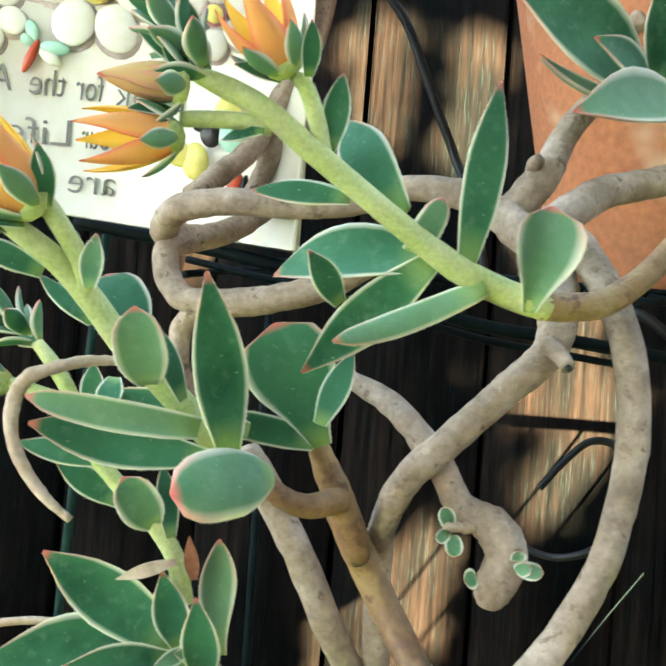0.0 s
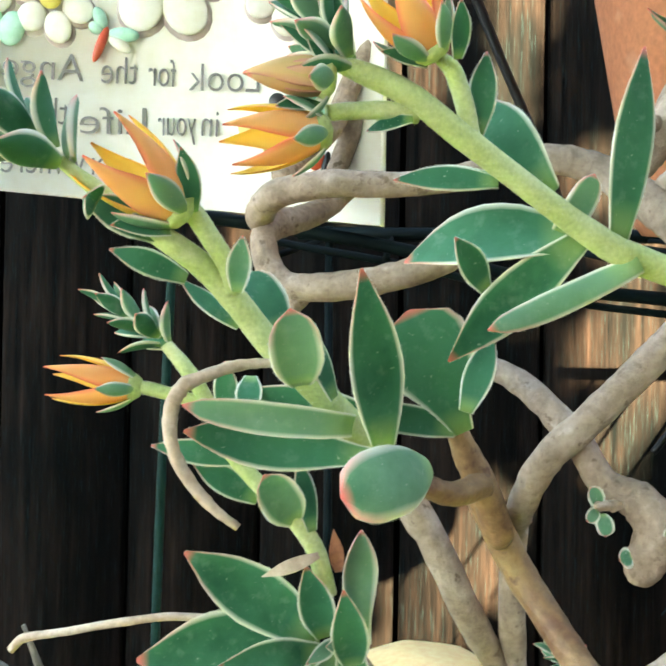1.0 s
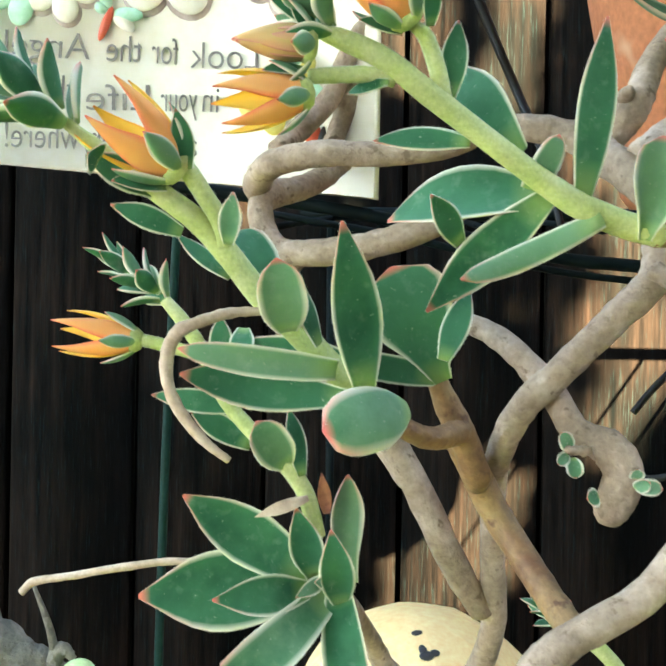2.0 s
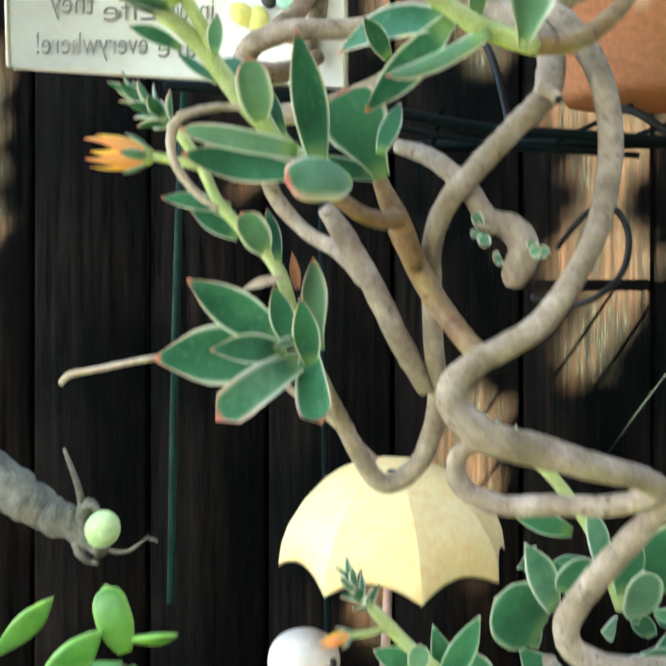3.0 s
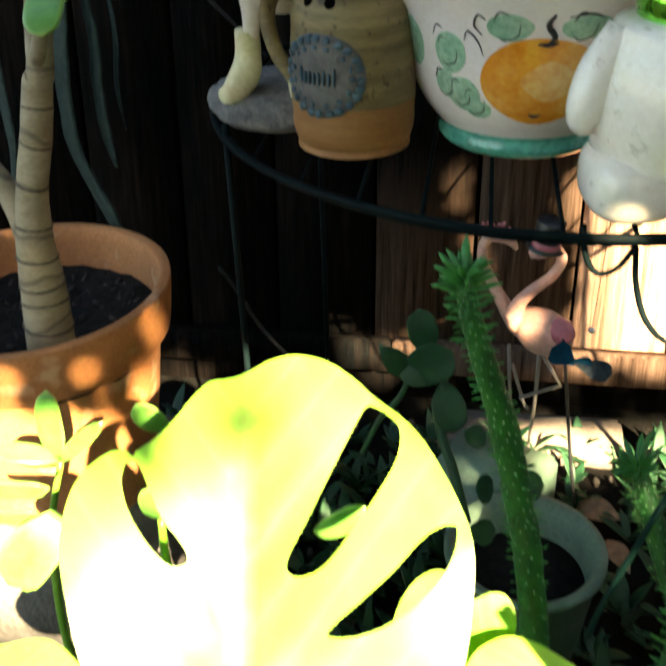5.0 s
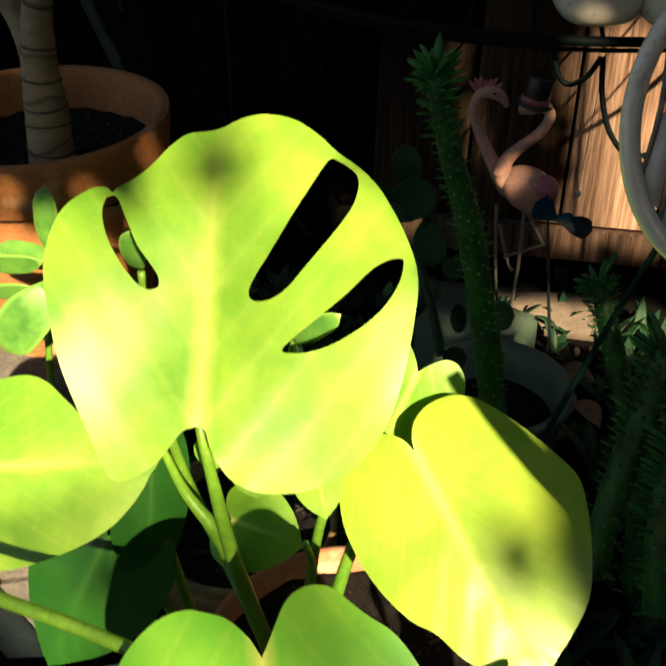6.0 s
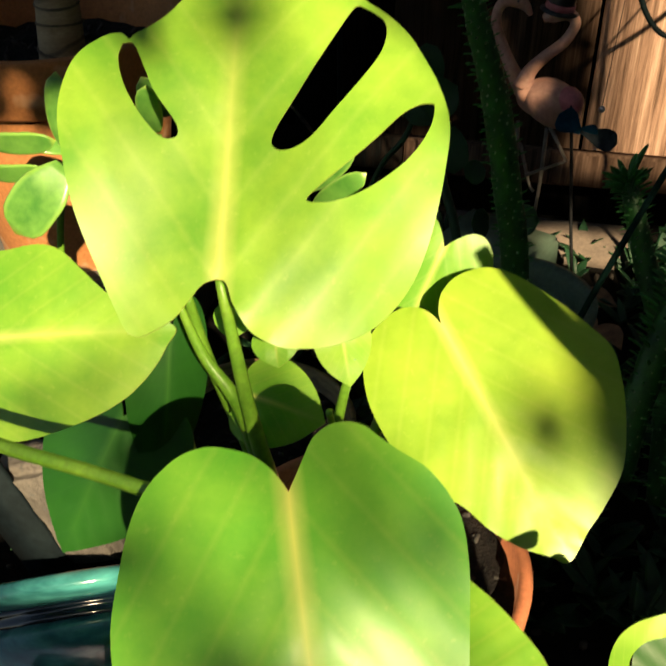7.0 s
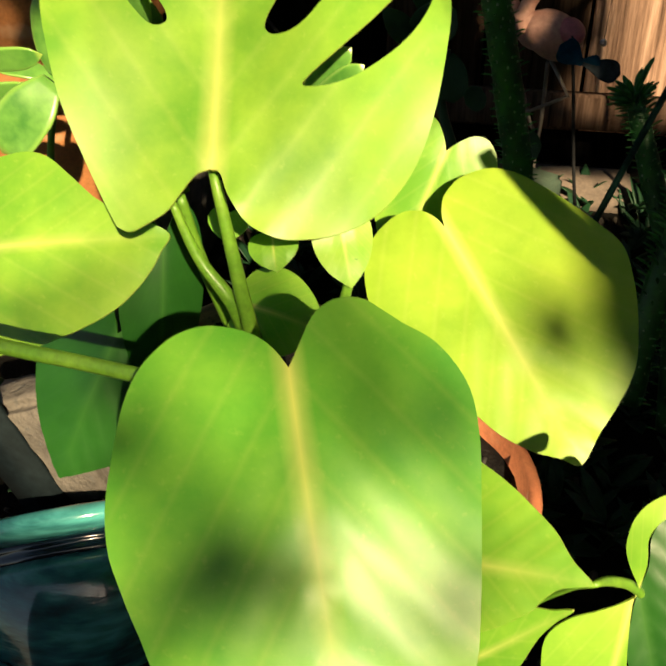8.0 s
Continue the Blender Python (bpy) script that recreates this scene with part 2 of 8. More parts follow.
def tube(pts, radii, n=6, seg=14, rough=0.0, bm=None, mat=0, rings=0.0, flat=1.0):
    """A bent round rod with radii along it; rough: knobbly skin; rings: raised scars."""
    bm = bm or bmesh.new()
    rows = spline([Vector((*p, r)) for p, r in zip(pts, radii)], n)
    path, rad = [Vector(v[:3]) for v in rows], [max(v[3], 1e-5) for v in rows]
    ring_list, up = [], None
    for i, p in enumerate(path):
        d = (path[min(i + 1, len(path) - 1)] - path[max(i - 1, 0)]).normalized()
        if up is None:
            up = d.orthogonal().normalized()
        up = (up - d * up.dot(d)).normalized()
        side = d.cross(up)
        ring = []
        for k in range(seg):
            a = 2 * math.pi * k / seg
            o = up * math.cos(a) * flat + side * math.sin(a)
            r = rad[i] * (1 + rough * noise.noise((p + o * rad[i]) * 0.9 / max(rad[i], 1e-4)) + rings * (1 if i % 3 == 0 else 0))
            ring.append(bm.verts.new(p + o * r))
        ring_list.append(ring)
    for a, b in zip(ring_list, ring_list[1:]):
        for k in range(seg):
            f = bm.faces.new((a[k], a[(k + 1) % seg], b[(k + 1) % seg], b[k]))
            f.material_index = mat
    for ring, flip in ((ring_list[0], True), (ring_list[-1], False)):
        f = bm.faces.new(ring[::-1] if flip else ring)
        f.material_index = mat
    return bm


hair = random.Random(77)


def fuzz(bm, at, out, length, mat):
    """One fine hair."""
    d = (out + Vector((hair.uniform(-1, 1), hair.uniform(-1, 1), hair.uniform(-1, 1))) * 0.35).normalized() * length * hair.uniform(0.6, 1.2)
    s = d.orthogonal().normalized() * 0.00003
    f = bm.faces.new((bm.verts.new(at + s), bm.verts.new(at + d), bm.verts.new(at - s)))
    f.material_index = mat


def stem(plant, name, material, rough, label, pts, radii, n=7, rings=0.0):
    if material == M_STALK:
        bm = tube(pts, radii, n, 14, rough)
        rows = spline([Vector((*p, r)) for p, r in zip(pts, radii)], 40)
        for r0, r1 in zip(rows, rows[1:]):
            d = Vector(r1[:3]) - Vector(r0[:3])
            if d.length < 1e-6:
                continue
            e1 = d.orthogonal().normalized()
            e2 = d.normalized().cross(e1)
            for q in range(14):
                t = hair.uniform(0, 6.283)
                o = e1 * math.cos(t) + e2 * math.sin(t)
                fuzz(bm, Vector(r0[:3]) + d * hair.random() + o * r0[3] * 0.98, o, 0.00045, 1)
        return part(name, bm, [material, M_FUZZ], plant, label)
    return part(name, tube(pts, radii, n, 14, rough, rings=rings), material, plant, label)


SHAPES = {
    "spoon": [0.34, 0.42, 0.55, 0.72, 0.88, 0.98, 1.0, 0.92, 0.72, 0.42],
    "lance": [0.45, 0.6, 0.76, 0.9, 0.98, 1.0, 0.95, 0.82, 0.6, 0.32],
    "round": [0.4, 0.6, 0.78, 0.9, 0.98, 1.0, 1.0, 0.98, 0.9, 0.68],
    "petal": [0.75, 0.9, 0.98, 1.0, 0.95, 0.85, 0.7, 0.52, 0.36, 0.2],
    "fan": [0.22, 0.3, 0.42, 0.56, 0.72, 0.86, 0.96, 1.0, 0.98, 0.8],
    "blunt": [0.55, 0.64, 0.73, 0.81, 0.88, 0.94, 0.98, 1.0, 1.0, 0.93],
    "strap": [0.7, 0.8, 0.9, 0.96, 1.0, 1.0, 0.98, 0.92, 0.82, 0.6],
}


def leaf_mesh(base, tip, width, shape="spoon", roll=0.0, bend=0.08, cup=0.12, thick=0.1, face=(0.1, -1.0, 0.35), seg=16, curl=0.0, bm=None, mat=0, hairy=False):
    """A thick leaf from base to tip. roll turns its face about its length, bend arches it, cup hollows it, curl bends the point."""
    bm = bm or bmesh.new()
    lay = bm.loops.layers.float_color.get("leafmap") or bm.loops.layers.float_color.new("leafmap")
    base, tip = Vector(base), Vector(tip)
    ax = tip - base
    length = ax.length
    ax.normalize()
    nrm = Vector(face)
    nrm = (nrm - ax * nrm.dot(ax)).normalized()
    nrm = Matrix.Rotation(radians(roll), 3, ax) @ nrm
    side = ax.cross(nrm)
    prof = SHAPES[shape]
    chance = random.random()
    n = len(prof)
    rings = []
    for i in range(n + 1):
        u = i / n
        w = width / 2 * (prof[i] if i < n else 0.05)
        th = width * thick * (0.55 + 0.6 * math.sin(math.pi * min(u * 0.9 + 0.1, 1))) * (1 if i < n else 0.15)
        c = base + ax * length * u + nrm * length * (bend * (4 * u * (1 - u)) + curl * max(0, u - 0.5) ** 2 * 4)
        ring = []
        for k in range(seg):
            a = 2 * math.pi * k / seg
            s = math.cos(a)
            ss = math.copysign(abs(s) ** 0.8, s)
            wob = 1 + 0.04 * noise.noise((c + side * s * w) * 120 + Vector((chance * 9, 0, 0)))
            ring.append((bm.verts.new(c + side * ss * w * wob + nrm * (th * math.sin(a) * (0.6 if math.sin(a) > 0 else 1.0) + cup * w * s * s)), abs(s), u))
        rings.append(ring)
    def face_of(vs):
        f = bm.faces.new([v[0] for v in vs])
        f.material_index = mat
        for lp, v in zip(f.loops, vs):
            lp[lay] = (v[1], v[2], chance, 1)
    for a, b in zip(rings, rings[1:]):
        for k in range(seg):
            face_of((a[k], a[(k + 1) % seg], b[(k + 1) % seg], b[k]))
    face_of(rings[0][::-1])
    face_of(rings[-1])
    if hairy:
        for a, b in zip(rings, rings[1:]):
            for k, sgn in ((0, 1), (seg // 2, -1)):
                for q in range(24):
                    fuzz(bm, a[k][0].co.lerp(b[k][0].co, hair.random()), side * sgn, 0.00042, 1)
            for q in range(6):
                k = hair.randrange(seg)
                p0 = a[k][0].co.lerp(b[k][0].co, hair.random())
                fuzz(bm, p0, nrm if k < seg // 2 else -nrm, 0.0004, 1)
    return bm


def leaf(plant, material, base, tip, width, shape="spoon", roll=0.0, bend=0.08, cup=0.12, thick=0.1, face=(0.1, -1.0, 0.35), curl=0.0, label=""):
    hairy = material in (M_ECH, M_ECHPALE)
    return part("leaf", leaf_mesh(base, tip, width, shape, roll, bend, cup * (1.9 if hairy else 1.0), thick * (1.6 if material == M_JADE else 1.0), face, 16, curl, hairy=hairy), [material, M_FUZZ] if hairy else material, plant, label)


def box(bm, lo, hi, bevel=0.0, m=Matrix()):
    geo = bmesh.ops.create_cube(bm, size=1)
    for v in geo["verts"]:
        v.co = m @ Vector([l + (c + 0.5) * (h - l) for c, l, h in zip(v.co, lo, hi)])
    if bevel:
        bmesh.ops.bevel(bm, geom=list({e for v in geo["verts"] for e in v.link_edges}), offset=bevel, segments=2, affect="EDGES")
    return bm


# ---- more materials ----
def glassy(name, color, rough=0.08):
    m, nt, b = nodes_of(name)
    nt.links.new(mixed(nt, noisy(nt, 40), color, tuple(min(1, c * 1.5) for c in color)), b.inputs["Base Color"])
    b.inputs["Roughness"].default_value = rough
    b.inputs["Coat Weight"].default_value = 0.8
    return m


def big_leaf(name, base, light, vein, under=0.34, rough=0.44):
    """Thin leaf with a pale midrib and side veins, which lets light through."""
    m, nt, b = nodes_of(name)
    at = nt.nodes.new("ShaderNodeVertexColor")
    at.layer_name = "leafmap"
    sep = nt.nodes.new("ShaderNodeSeparateColor")
    nt.links.new(at.outputs[0], sep.inputs[0])
    def calc(op, a, c):
        n = nt.nodes.new("ShaderNodeMath")
        n.operation = op
        for s, v in zip(n.inputs, (a, c)):
            if isinstance(v, (int, float)):
                s.default_value = v
            else:
                nt.links.new(v, s)
        return n.outputs[0]
    slant = calc("SUBTRACT", sep.outputs[1], calc("MULTIPLY", sep.outputs[0], 0.75))
    wave = calc("FRACT", calc("MULTIPLY", slant, 5.0), 0.0)
    side = ramp(nt, wave, [(0.0, (1, 1, 1)), (0.12, (0, 0, 0)), (0.88, (0, 0, 0)), (1.0, (1, 1, 1))])
    mid = ramp(nt, sep.outputs[0], [(0.0, (1, 1, 1)), (0.03, (0.5, 0.5, 0.5)), (0.09, (0, 0, 0))])
    mid = mixed(nt, 1.0, mid, ramp(nt, sep.outputs[1], [(0.0, (0.85, 0.85, 0.85)), (0.9, (0.1, 0.1, 0.1))]), "MULTIPLY")
    c = mixed(nt, ramp(nt, noisy(nt, 14), [(0.35, (0, 0, 0)), (0.68, (1, 1, 1))]), base, light)
    c = mixed(nt, calc("MULTIPLY", side, 0.07), c, vein)
    c = mixed(nt, mid, c, vein)
    c = mixed(nt, ramp(nt, sep.outputs[2], [(0.5, (0, 0, 0)), (1.0, (0.6, 0.6, 0.6))]), c, vein)
    c = mixed(nt, calc("MULTIPLY", ramp(nt, noisy(nt, 220, 4), [(0.6, (0, 0, 0)), (0.75, (1, 1, 1))]), 0.12), c, vein)
    nt.links.new(c, b.inputs["Base Color"])
    b.inputs["Roughness"].default_value = rough
    b.inputs["Specular IOR Level"].default_value = 0.55
    b.inputs["Coat Weight"].default_value, b.inputs["Coat Roughness"].default_value = 0.35, 0.34
    bumped(nt, b, mixed(nt, 0.5, mid, noisy(nt, 60, 3)), 0.12, 0.001)
    tr = nt.nodes.new("ShaderNodeBsdfTranslucent")
    nt.links.new(c, tr.inputs[0])
    mx = nt.nodes.new("ShaderNodeMixShader")
    mx.inputs[0].default_value = under
    out = nt.nodes["Material Output"]
    nt.links.new(b.outputs[0], mx.inputs[1])
    nt.links.new(tr.outputs[0], mx.inputs[2])
    nt.links.new(mx.outputs[0], out.inputs[0])
    return m


M_MON = big_leaf("monstera_leaf", (0.15, 0.44, 0.042), (0.38, 0.65, 0.08), (0.82, 0.82, 0.26))
# Greener copy for the front leaf, its soft shade partly in the colour.
M_MONG = big_leaf("monstera_green_leaf", (0.085, 0.43, 0.04), (0.27, 0.63, 0.075), (0.8, 0.82, 0.24))
# Yellower, glossier copy for the right leaf, warm sun put into the colour.
M_MONY = big_leaf("monstera_sunny_leaf", (0.24, 0.48, 0.045), (0.46, 0.67, 0.085), (0.85, 0.83, 0.28), rough=0.33)
# Dark copy of the leaf colour for inner leaves, their shade put in.
M_MONSHADE = big_leaf("monstera_shaded_leaf", (0.01, 0.1, 0.012), (0.022, 0.15, 0.018), (0.05, 0.2, 0.03))
M_PETIOLE = surface("petiole", [(0.3, (0.07, 0.22, 0.02)), (0.7, (0.16, 0.33, 0.04))], 30, 300, 0.4, 0.2, 0.0004)
M_GLAZE = surface("white_glaze", [(0.3, (0.84, 0.73, 0.7)), (0.7, (0.91, 0.83, 0.81))], 14, 200, 0.22, 0.08, coat=0.4)
M_GREENRIM = surface("green_glaze", [(0.3, (0.03, 0.24, 0.18)), (0.55, (0.1, 0.42, 0.33)), (0.7, (0.26, 0.6, 0.5))], 45, 200, 0.22, 0.1, coat=0.4)
M_YELBAND = surface("yellow_glaze", [(0.3, (0.6, 0.38, 0.14)), (0.7, (0.76, 0.6, 0.3))], 60, 200, 0.25, 0.1, coat=0.4)
M_BROWNLINE = surface("brown_glaze_line", [(0.3, (0.16, 0.06, 0.02)), (0.7, (0.3, 0.14, 0.05))], 60, 200, 0.3, 0.1)
M_PUMP = surface("orange_glaze", [(0.3, (0.7, 0.2, 0.015)), (0.5, (0.8, 0.32, 0.045)), (0.72, (0.85, 0.48, 0.16))], 22, 200, 0.22, 0.1, coat=0.4)
M_PUMPPALE = surface("peach_glaze", [(0.35, (0.76, 0.33, 0.07)), (0.6, (0.83, 0.52, 0.22))], 40, 200, 0.22, 0.1, coat=0.4)
M_GRPAINT = surface("pale_green_glaze", [(0.3, (0.2, 0.42, 0.28)), (0.7, (0.4, 0.58, 0.42))], 50, 200, 0.24, 0.1, coat=0.4)
M_HOLE = surface("dark_hole", [(0.3, (0.001, 0.001, 0.001)), (0.7, (0.003, 0.003, 0.003))], 50, 200, 1.0, 0.1, shine=0.02)
M_BLACK = surface("black_paint", [(0.3, (0.01, 0.01, 0.012)), (0.7, (0.025, 0.022, 0.02))], 50, 200, 0.4, 0.1)
M_SOIL = surface("potting_soil", [(0.3, (0.003, 0.0035, 0.004)), (0.68, (0.016, 0.014, 0.013)), (0.8, (0.06, 0.055, 0.05))], 90, 400, 0.9, 1.0, 0.004, shine=0.2)
M_BOTTLE = surface("stoneware", [(0.3, (0.1, 0.065, 0.024)), (0.5, (0.19, 0.14, 0.056)), (0.7, (0.31, 0.235, 0.11))], 12, 150, 0.5, 0.5, 0.001, (1, 1, 7), spots=(0.07, 0.045, 0.02), spotscale=120)
M_BOTTLELOW = surface("stoneware_bare_foot", [(0.3, (0.22, 0.09, 0.025)), (0.7, (0.32, 0.15, 0.045))], 14, 150, 0.6, 0.4, 0.001, (1, 1, 7))
M_PLAQUE = surface("blue_grey_plaque", [(0.3, (0.045, 0.05, 0.05)), (0.7, (0.17, 0.15, 0.14))], 70, 300, 0.55, 0.7, 0.0015)
M_PLAQUEHI = surface("blue_glaze_mark", [(0.3, (0.02, 0.05, 0.075)), (0.7, (0.06, 0.12, 0.16))], 70, 300, 0.3, 0.4)
M_DUCK = surface("white_figurine_paint", [(0.3, (0.73, 0.62, 0.54)), (0.7, (0.8, 0.7, 0.62))], 14, 200, 0.45, 0.1)
M_BEAK = surface("coral_paint", [(0.3, (0.6, 0.14, 0.09)), (0.7, (0.74, 0.24, 0.15))], 40, 200, 0.45, 0.1)
M_BOOT = surface("cream_paint", [(0.3, (0.66, 0.58, 0.33)), (0.7, (0.76, 0.69, 0.44))], 20, 200, 0.45, 0.1)
M_BASE = surface("grey_stone_paint", [(0.3, (0.07, 0.075, 0.08)), (0.7, (0.24, 0.23, 0.22))], 70, 300, 0.85, 1.0, 0.003)
M_UMB = surface("yellow_umbrella_paint", [(0.3, (0.84, 0.55, 0.24)), (0.7, (0.9, 0.65, 0.34))], 14, 200, 0.5, 0.1)
M_WHITECER = surface("white_ceramic", [(0.3, (0.76, 0.7, 0.63)), (0.7, (0.83, 0.78, 0.71))], 14, 200, 0.2, 0.05, coat=0.5, spots=(0.6, 0.55, 0.48), spotscale=70)
M_GREENGLASS = glassy("green_mirror_glaze", (0.12, 0.5, 0.03), 0.05)
M_GREENGLASS.node_tree.nodes["Principled BSDF"].inputs["Metallic"].default_value = 0.9
M_PINK = surface("faded_pink_plastic", [(0.3, (0.52, 0.27, 0.21)), (0.7, (0.6, 0.35, 0.28))], 20, 200, 0.5, 0.1)
M_ROSE = surface("rose_pink_plastic", [(0.3, (0.42, 0.1, 0.13)), (0.7, (0.52, 0.19, 0.2))], 20, 200, 0.5, 0.1)
M_GREYWIRE = surface("grey_wire", [(0.3, (0.14, 0.125, 0.115)), (0.7, (0.24, 0.22, 0.2))], 40, 200, 0.5, 0.1, metal=0.3)
M_BLUE = surface("blue_wing_paint", [(0.3, (0.002, 0.025, 0.055)), (0.7, (0.006, 0.06, 0.11))], 60, 200, 0.6, 0.1, shine=0.05)
M_GREYBLUE = surface("grey_wing_paint", [(0.3, (0.01, 0.017, 0.022)), (0.7, (0.05, 0.065, 0.075))], 60, 200, 0.6, 0.1, shine=0.05)
M_CACTUS = surface("cactus_skin", [(0.3, (0.005, 0.055, 0.014)), (0.7, (0.025, 0.155, 0.027))], 40, 300, 0.5, 0.4)
M_SPINE = surface("cactus_leaf", [(0.3, (0.012, 0.12, 0.025)), (0.7, (0.05, 0.27, 0.06))], 40, 300, 0.5, 0.2)
M_AREOLE = surface("pale_areole", [(0.3, (0.2, 0.34, 0.2)), (0.7, (0.45, 0.54, 0.38))], 40, 300, 0.8, 0.2)
M_PLANTER = surface("grey_green_planter", [(0.3, (0.05, 0.1, 0.07)), (0.7, (0.12, 0.19, 0.14))], 18, 200, 0.6, 0.3)
M_TEAL = surface("teal_glaze", [(0.36, (0.006, 0.04, 0.055)), (0.5, (0.016, 0.13, 0.14)), (0.68, (0.06, 0.32, 0.31))], 22, 90, 0.12, 0.25, 0.002, (0.4, 0.4, 2.2), coat=0.8)
M_NAVY = surface("navy_glaze", [(0.3, (0.002, 0.008, 0.02)), (0.7, (0.008, 0.03, 0.05))], 22, 90, 0.12, 0.2, coat=0.8)
M_CONCRETE = surface("pitted_concrete", [(0.3, (0.055, 0.054, 0.05)), (0.7, (0.15, 0.138, 0.122))], 24, 160, 0.9, 1.0, 0.003, spots=(0.1, 0.1, 0.095), spotscale=90)
M_SLATE = surface("blue_grey_slate", [(0.3, (0.002, 0.005, 0.007)), (0.7, (0.008, 0.015, 0.018))], 24, 160, 0.8, 0.5, shine=0.1)
M_SIGN = surface("cream_sign_face", [(0.3, (0.86, 0.8, 0.68)), (0.7, (0.92, 0.87, 0.76))], 10, 120, 0.6, 0.15)
M_PETALW = surface("white_sculpted_flower", [(0.3, (0.76, 0.71, 0.61)), (0.7, (0.84, 0.8, 0.71))], 40, 200, 0.5, 0.1)
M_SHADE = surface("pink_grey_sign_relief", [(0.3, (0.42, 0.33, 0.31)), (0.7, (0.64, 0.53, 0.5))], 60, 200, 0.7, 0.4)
M_RED = surface("red_paint", [(0.3, (0.55, 0.06, 0.03)), (0.7, (0.68, 0.12, 0.06))], 60, 200, 0.4, 0.1)
M_MINT = surface("mint_paint", [(0.3, (0.3, 0.62, 0.46)), (0.7, (0.52, 0.76, 0.62))], 60, 200, 0.4, 0.1)
M_YEL = surface("yellow_paint", [(0.3, (0.72, 0.6, 0.12)), (0.7, (0.82, 0.74, 0.26))], 60, 200, 0.4, 0.1)
M_INK = surface("grey_lettering", [(0.3, (0.12, 0.11, 0.105)), (0.7, (0.3, 0.28, 0.26))], 60, 200, 0.7, 0.1)
M_TRUNK = surface("jade_trunk", [(0.3, (0.22, 0.17, 0.1)), (0.7, (0.38, 0.31, 0.2))], 20, 200, 0.7, 0.6, 0.002, (1, 1, 3))
tnt = M_TRUNK.node_tree
tb = tnt.nodes["Principled BSDF"]
tw = tnt.nodes.new("ShaderNodeTexWave")
tw.bands_direction = "Z"
tw.inputs["Scale"].default_value, tw.inputs["Distortion"].default_value, tw.inputs["Detail Scale"].default_value = 6.5, 4.0, 2.0
tco = tnt.nodes.new("ShaderNodeTexCoord")
tnt.links.new(tco.outputs["Object"], tw.inputs[0])
tnt.links.new(mixed(tnt, ramp(tnt, tw.outputs[1], [(0.0, (0.55, 0.55, 0.55)), (0.04, (0, 0, 0))]), tb.inputs["Base Color"].links[0].from_socket, (0.05, 0.03, 0.02)), tb.inputs["Base Color"])
M_DEADRING = surface("ring_scar", [(0.3, (0.05, 0.04, 0.025)), (0.7, (0.13, 0.1, 0.065))], 60, 300, 0.8, 0.4)
M_BARK = surface("lichened_bark", [(0.3, (0.07, 0.075, 0.06)), (0.7, (0.26, 0.23, 0.18))], 60, 300, 0.9, 1.0, 0.003)
M_CABLE = surface("black_cable", [(0.3, (0.006, 0.007, 0.008)), (0.7, (0.014, 0.015, 0.017))], 60, 300, 0.5, 0.1, shine=0.25)
M_CANE = surface("green_cane", [(0.3, (0.003, 0.018, 0.016)), (0.7, (0.008, 0.04, 0.032))], 60, 300, 0.6, 0.1, shine=0.1)
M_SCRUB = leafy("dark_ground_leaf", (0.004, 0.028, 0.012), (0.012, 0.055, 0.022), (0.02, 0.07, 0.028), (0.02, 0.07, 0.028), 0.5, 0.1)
M_TREE = leafy("tree_leaf", (0.04, 0.1, 0.02), (0.08, 0.16, 0.03), (0.08, 0.16, 0.03), (0.08, 0.16, 0.03), 0.6, 0.0)

M_CHIP = surface("bark_chips", [(0.3, (0.01, 0.011, 0.011)), (0.55, (0.035, 0.034, 0.032)), (0.75, (0.12, 0.11, 0.1))], 30, 300, 0.85, 0.5, shine=0.2)


def soil_in(parent, cx, cy, z, r, chips=90, seed=1, deep=0.02, label="dark potting soil with bark chips"):
    """Lumpy soil filling a round pot, strewn with bark chips."""
    rs = random.Random(seed)
    bm = bmesh.new()
    rows = []
    for i in range(15):
        q = max(i, 0.02) / 14
        row = []
        for k in range(48):
            a = 2 * math.pi * k / 48
            p = Vector((cx + r * q * math.cos(a), cy + r * q * math.sin(a), z))
            p.z += 0.006 * noise.noise(p * 70) + 0.004 * noise.noise(p * 190) + 0.004 * q * q
            row.append(bm.verts.new(p))
        rows.append(row)
    rows.append([bm.verts.new(v.co + Vector((0, 0, -deep))) for v in rows[-1]])
    bm.faces.new(rows[0])
    for r0, r1 in zip(rows, rows[1:]):
        for k in range(48):
            bm.faces.new((r0[k], r1[k], r1[(k + 1) % 48], r0[(k + 1) % 48]))
    soil = part("soil", bm, M_SOIL, parent, label)
    bm = bmesh.new()
    for k in range(chips):
        a, q = rs.uniform(0, 6.283), math.sqrt(rs.random()) * 0.94
        s = rs.uniform(0.002, 0.006)
        box(bm, (-s, -s * 0.35, -s * 0.2), (s, s * 0.35, s * 0.2), 0, Matrix.Translation((cx + r * q * math.cos(a), cy + r * q * math.sin(a), z + 0.004)) @ Euler((rs.uniform(-0.7, 0.7), rs.uniform(-0.7, 0.7), rs.uniform(0, 6.28))).to_matrix().to_4x4())
    chip = part("bark", bm, M_CHIP, parent)
    chip["kind"] = "stuff"
    return soil


# ---- ground and fence ----
LEAN = 8.0
bm = bmesh.new()
bmesh.ops.create_grid(bm, x_segments=170, y_segments=170, size=1.6)
for v in bm.verts:
    v.co.z = 0.010 * noise.noise(v.co * 6) + 0.006 * noise.noise(v.co * 31)
    if max(abs(v.co.x), abs(v.co.y)) > 1.59:
        v.co.x *= 400
        v.co.y *= 400
        v.co.z = 0
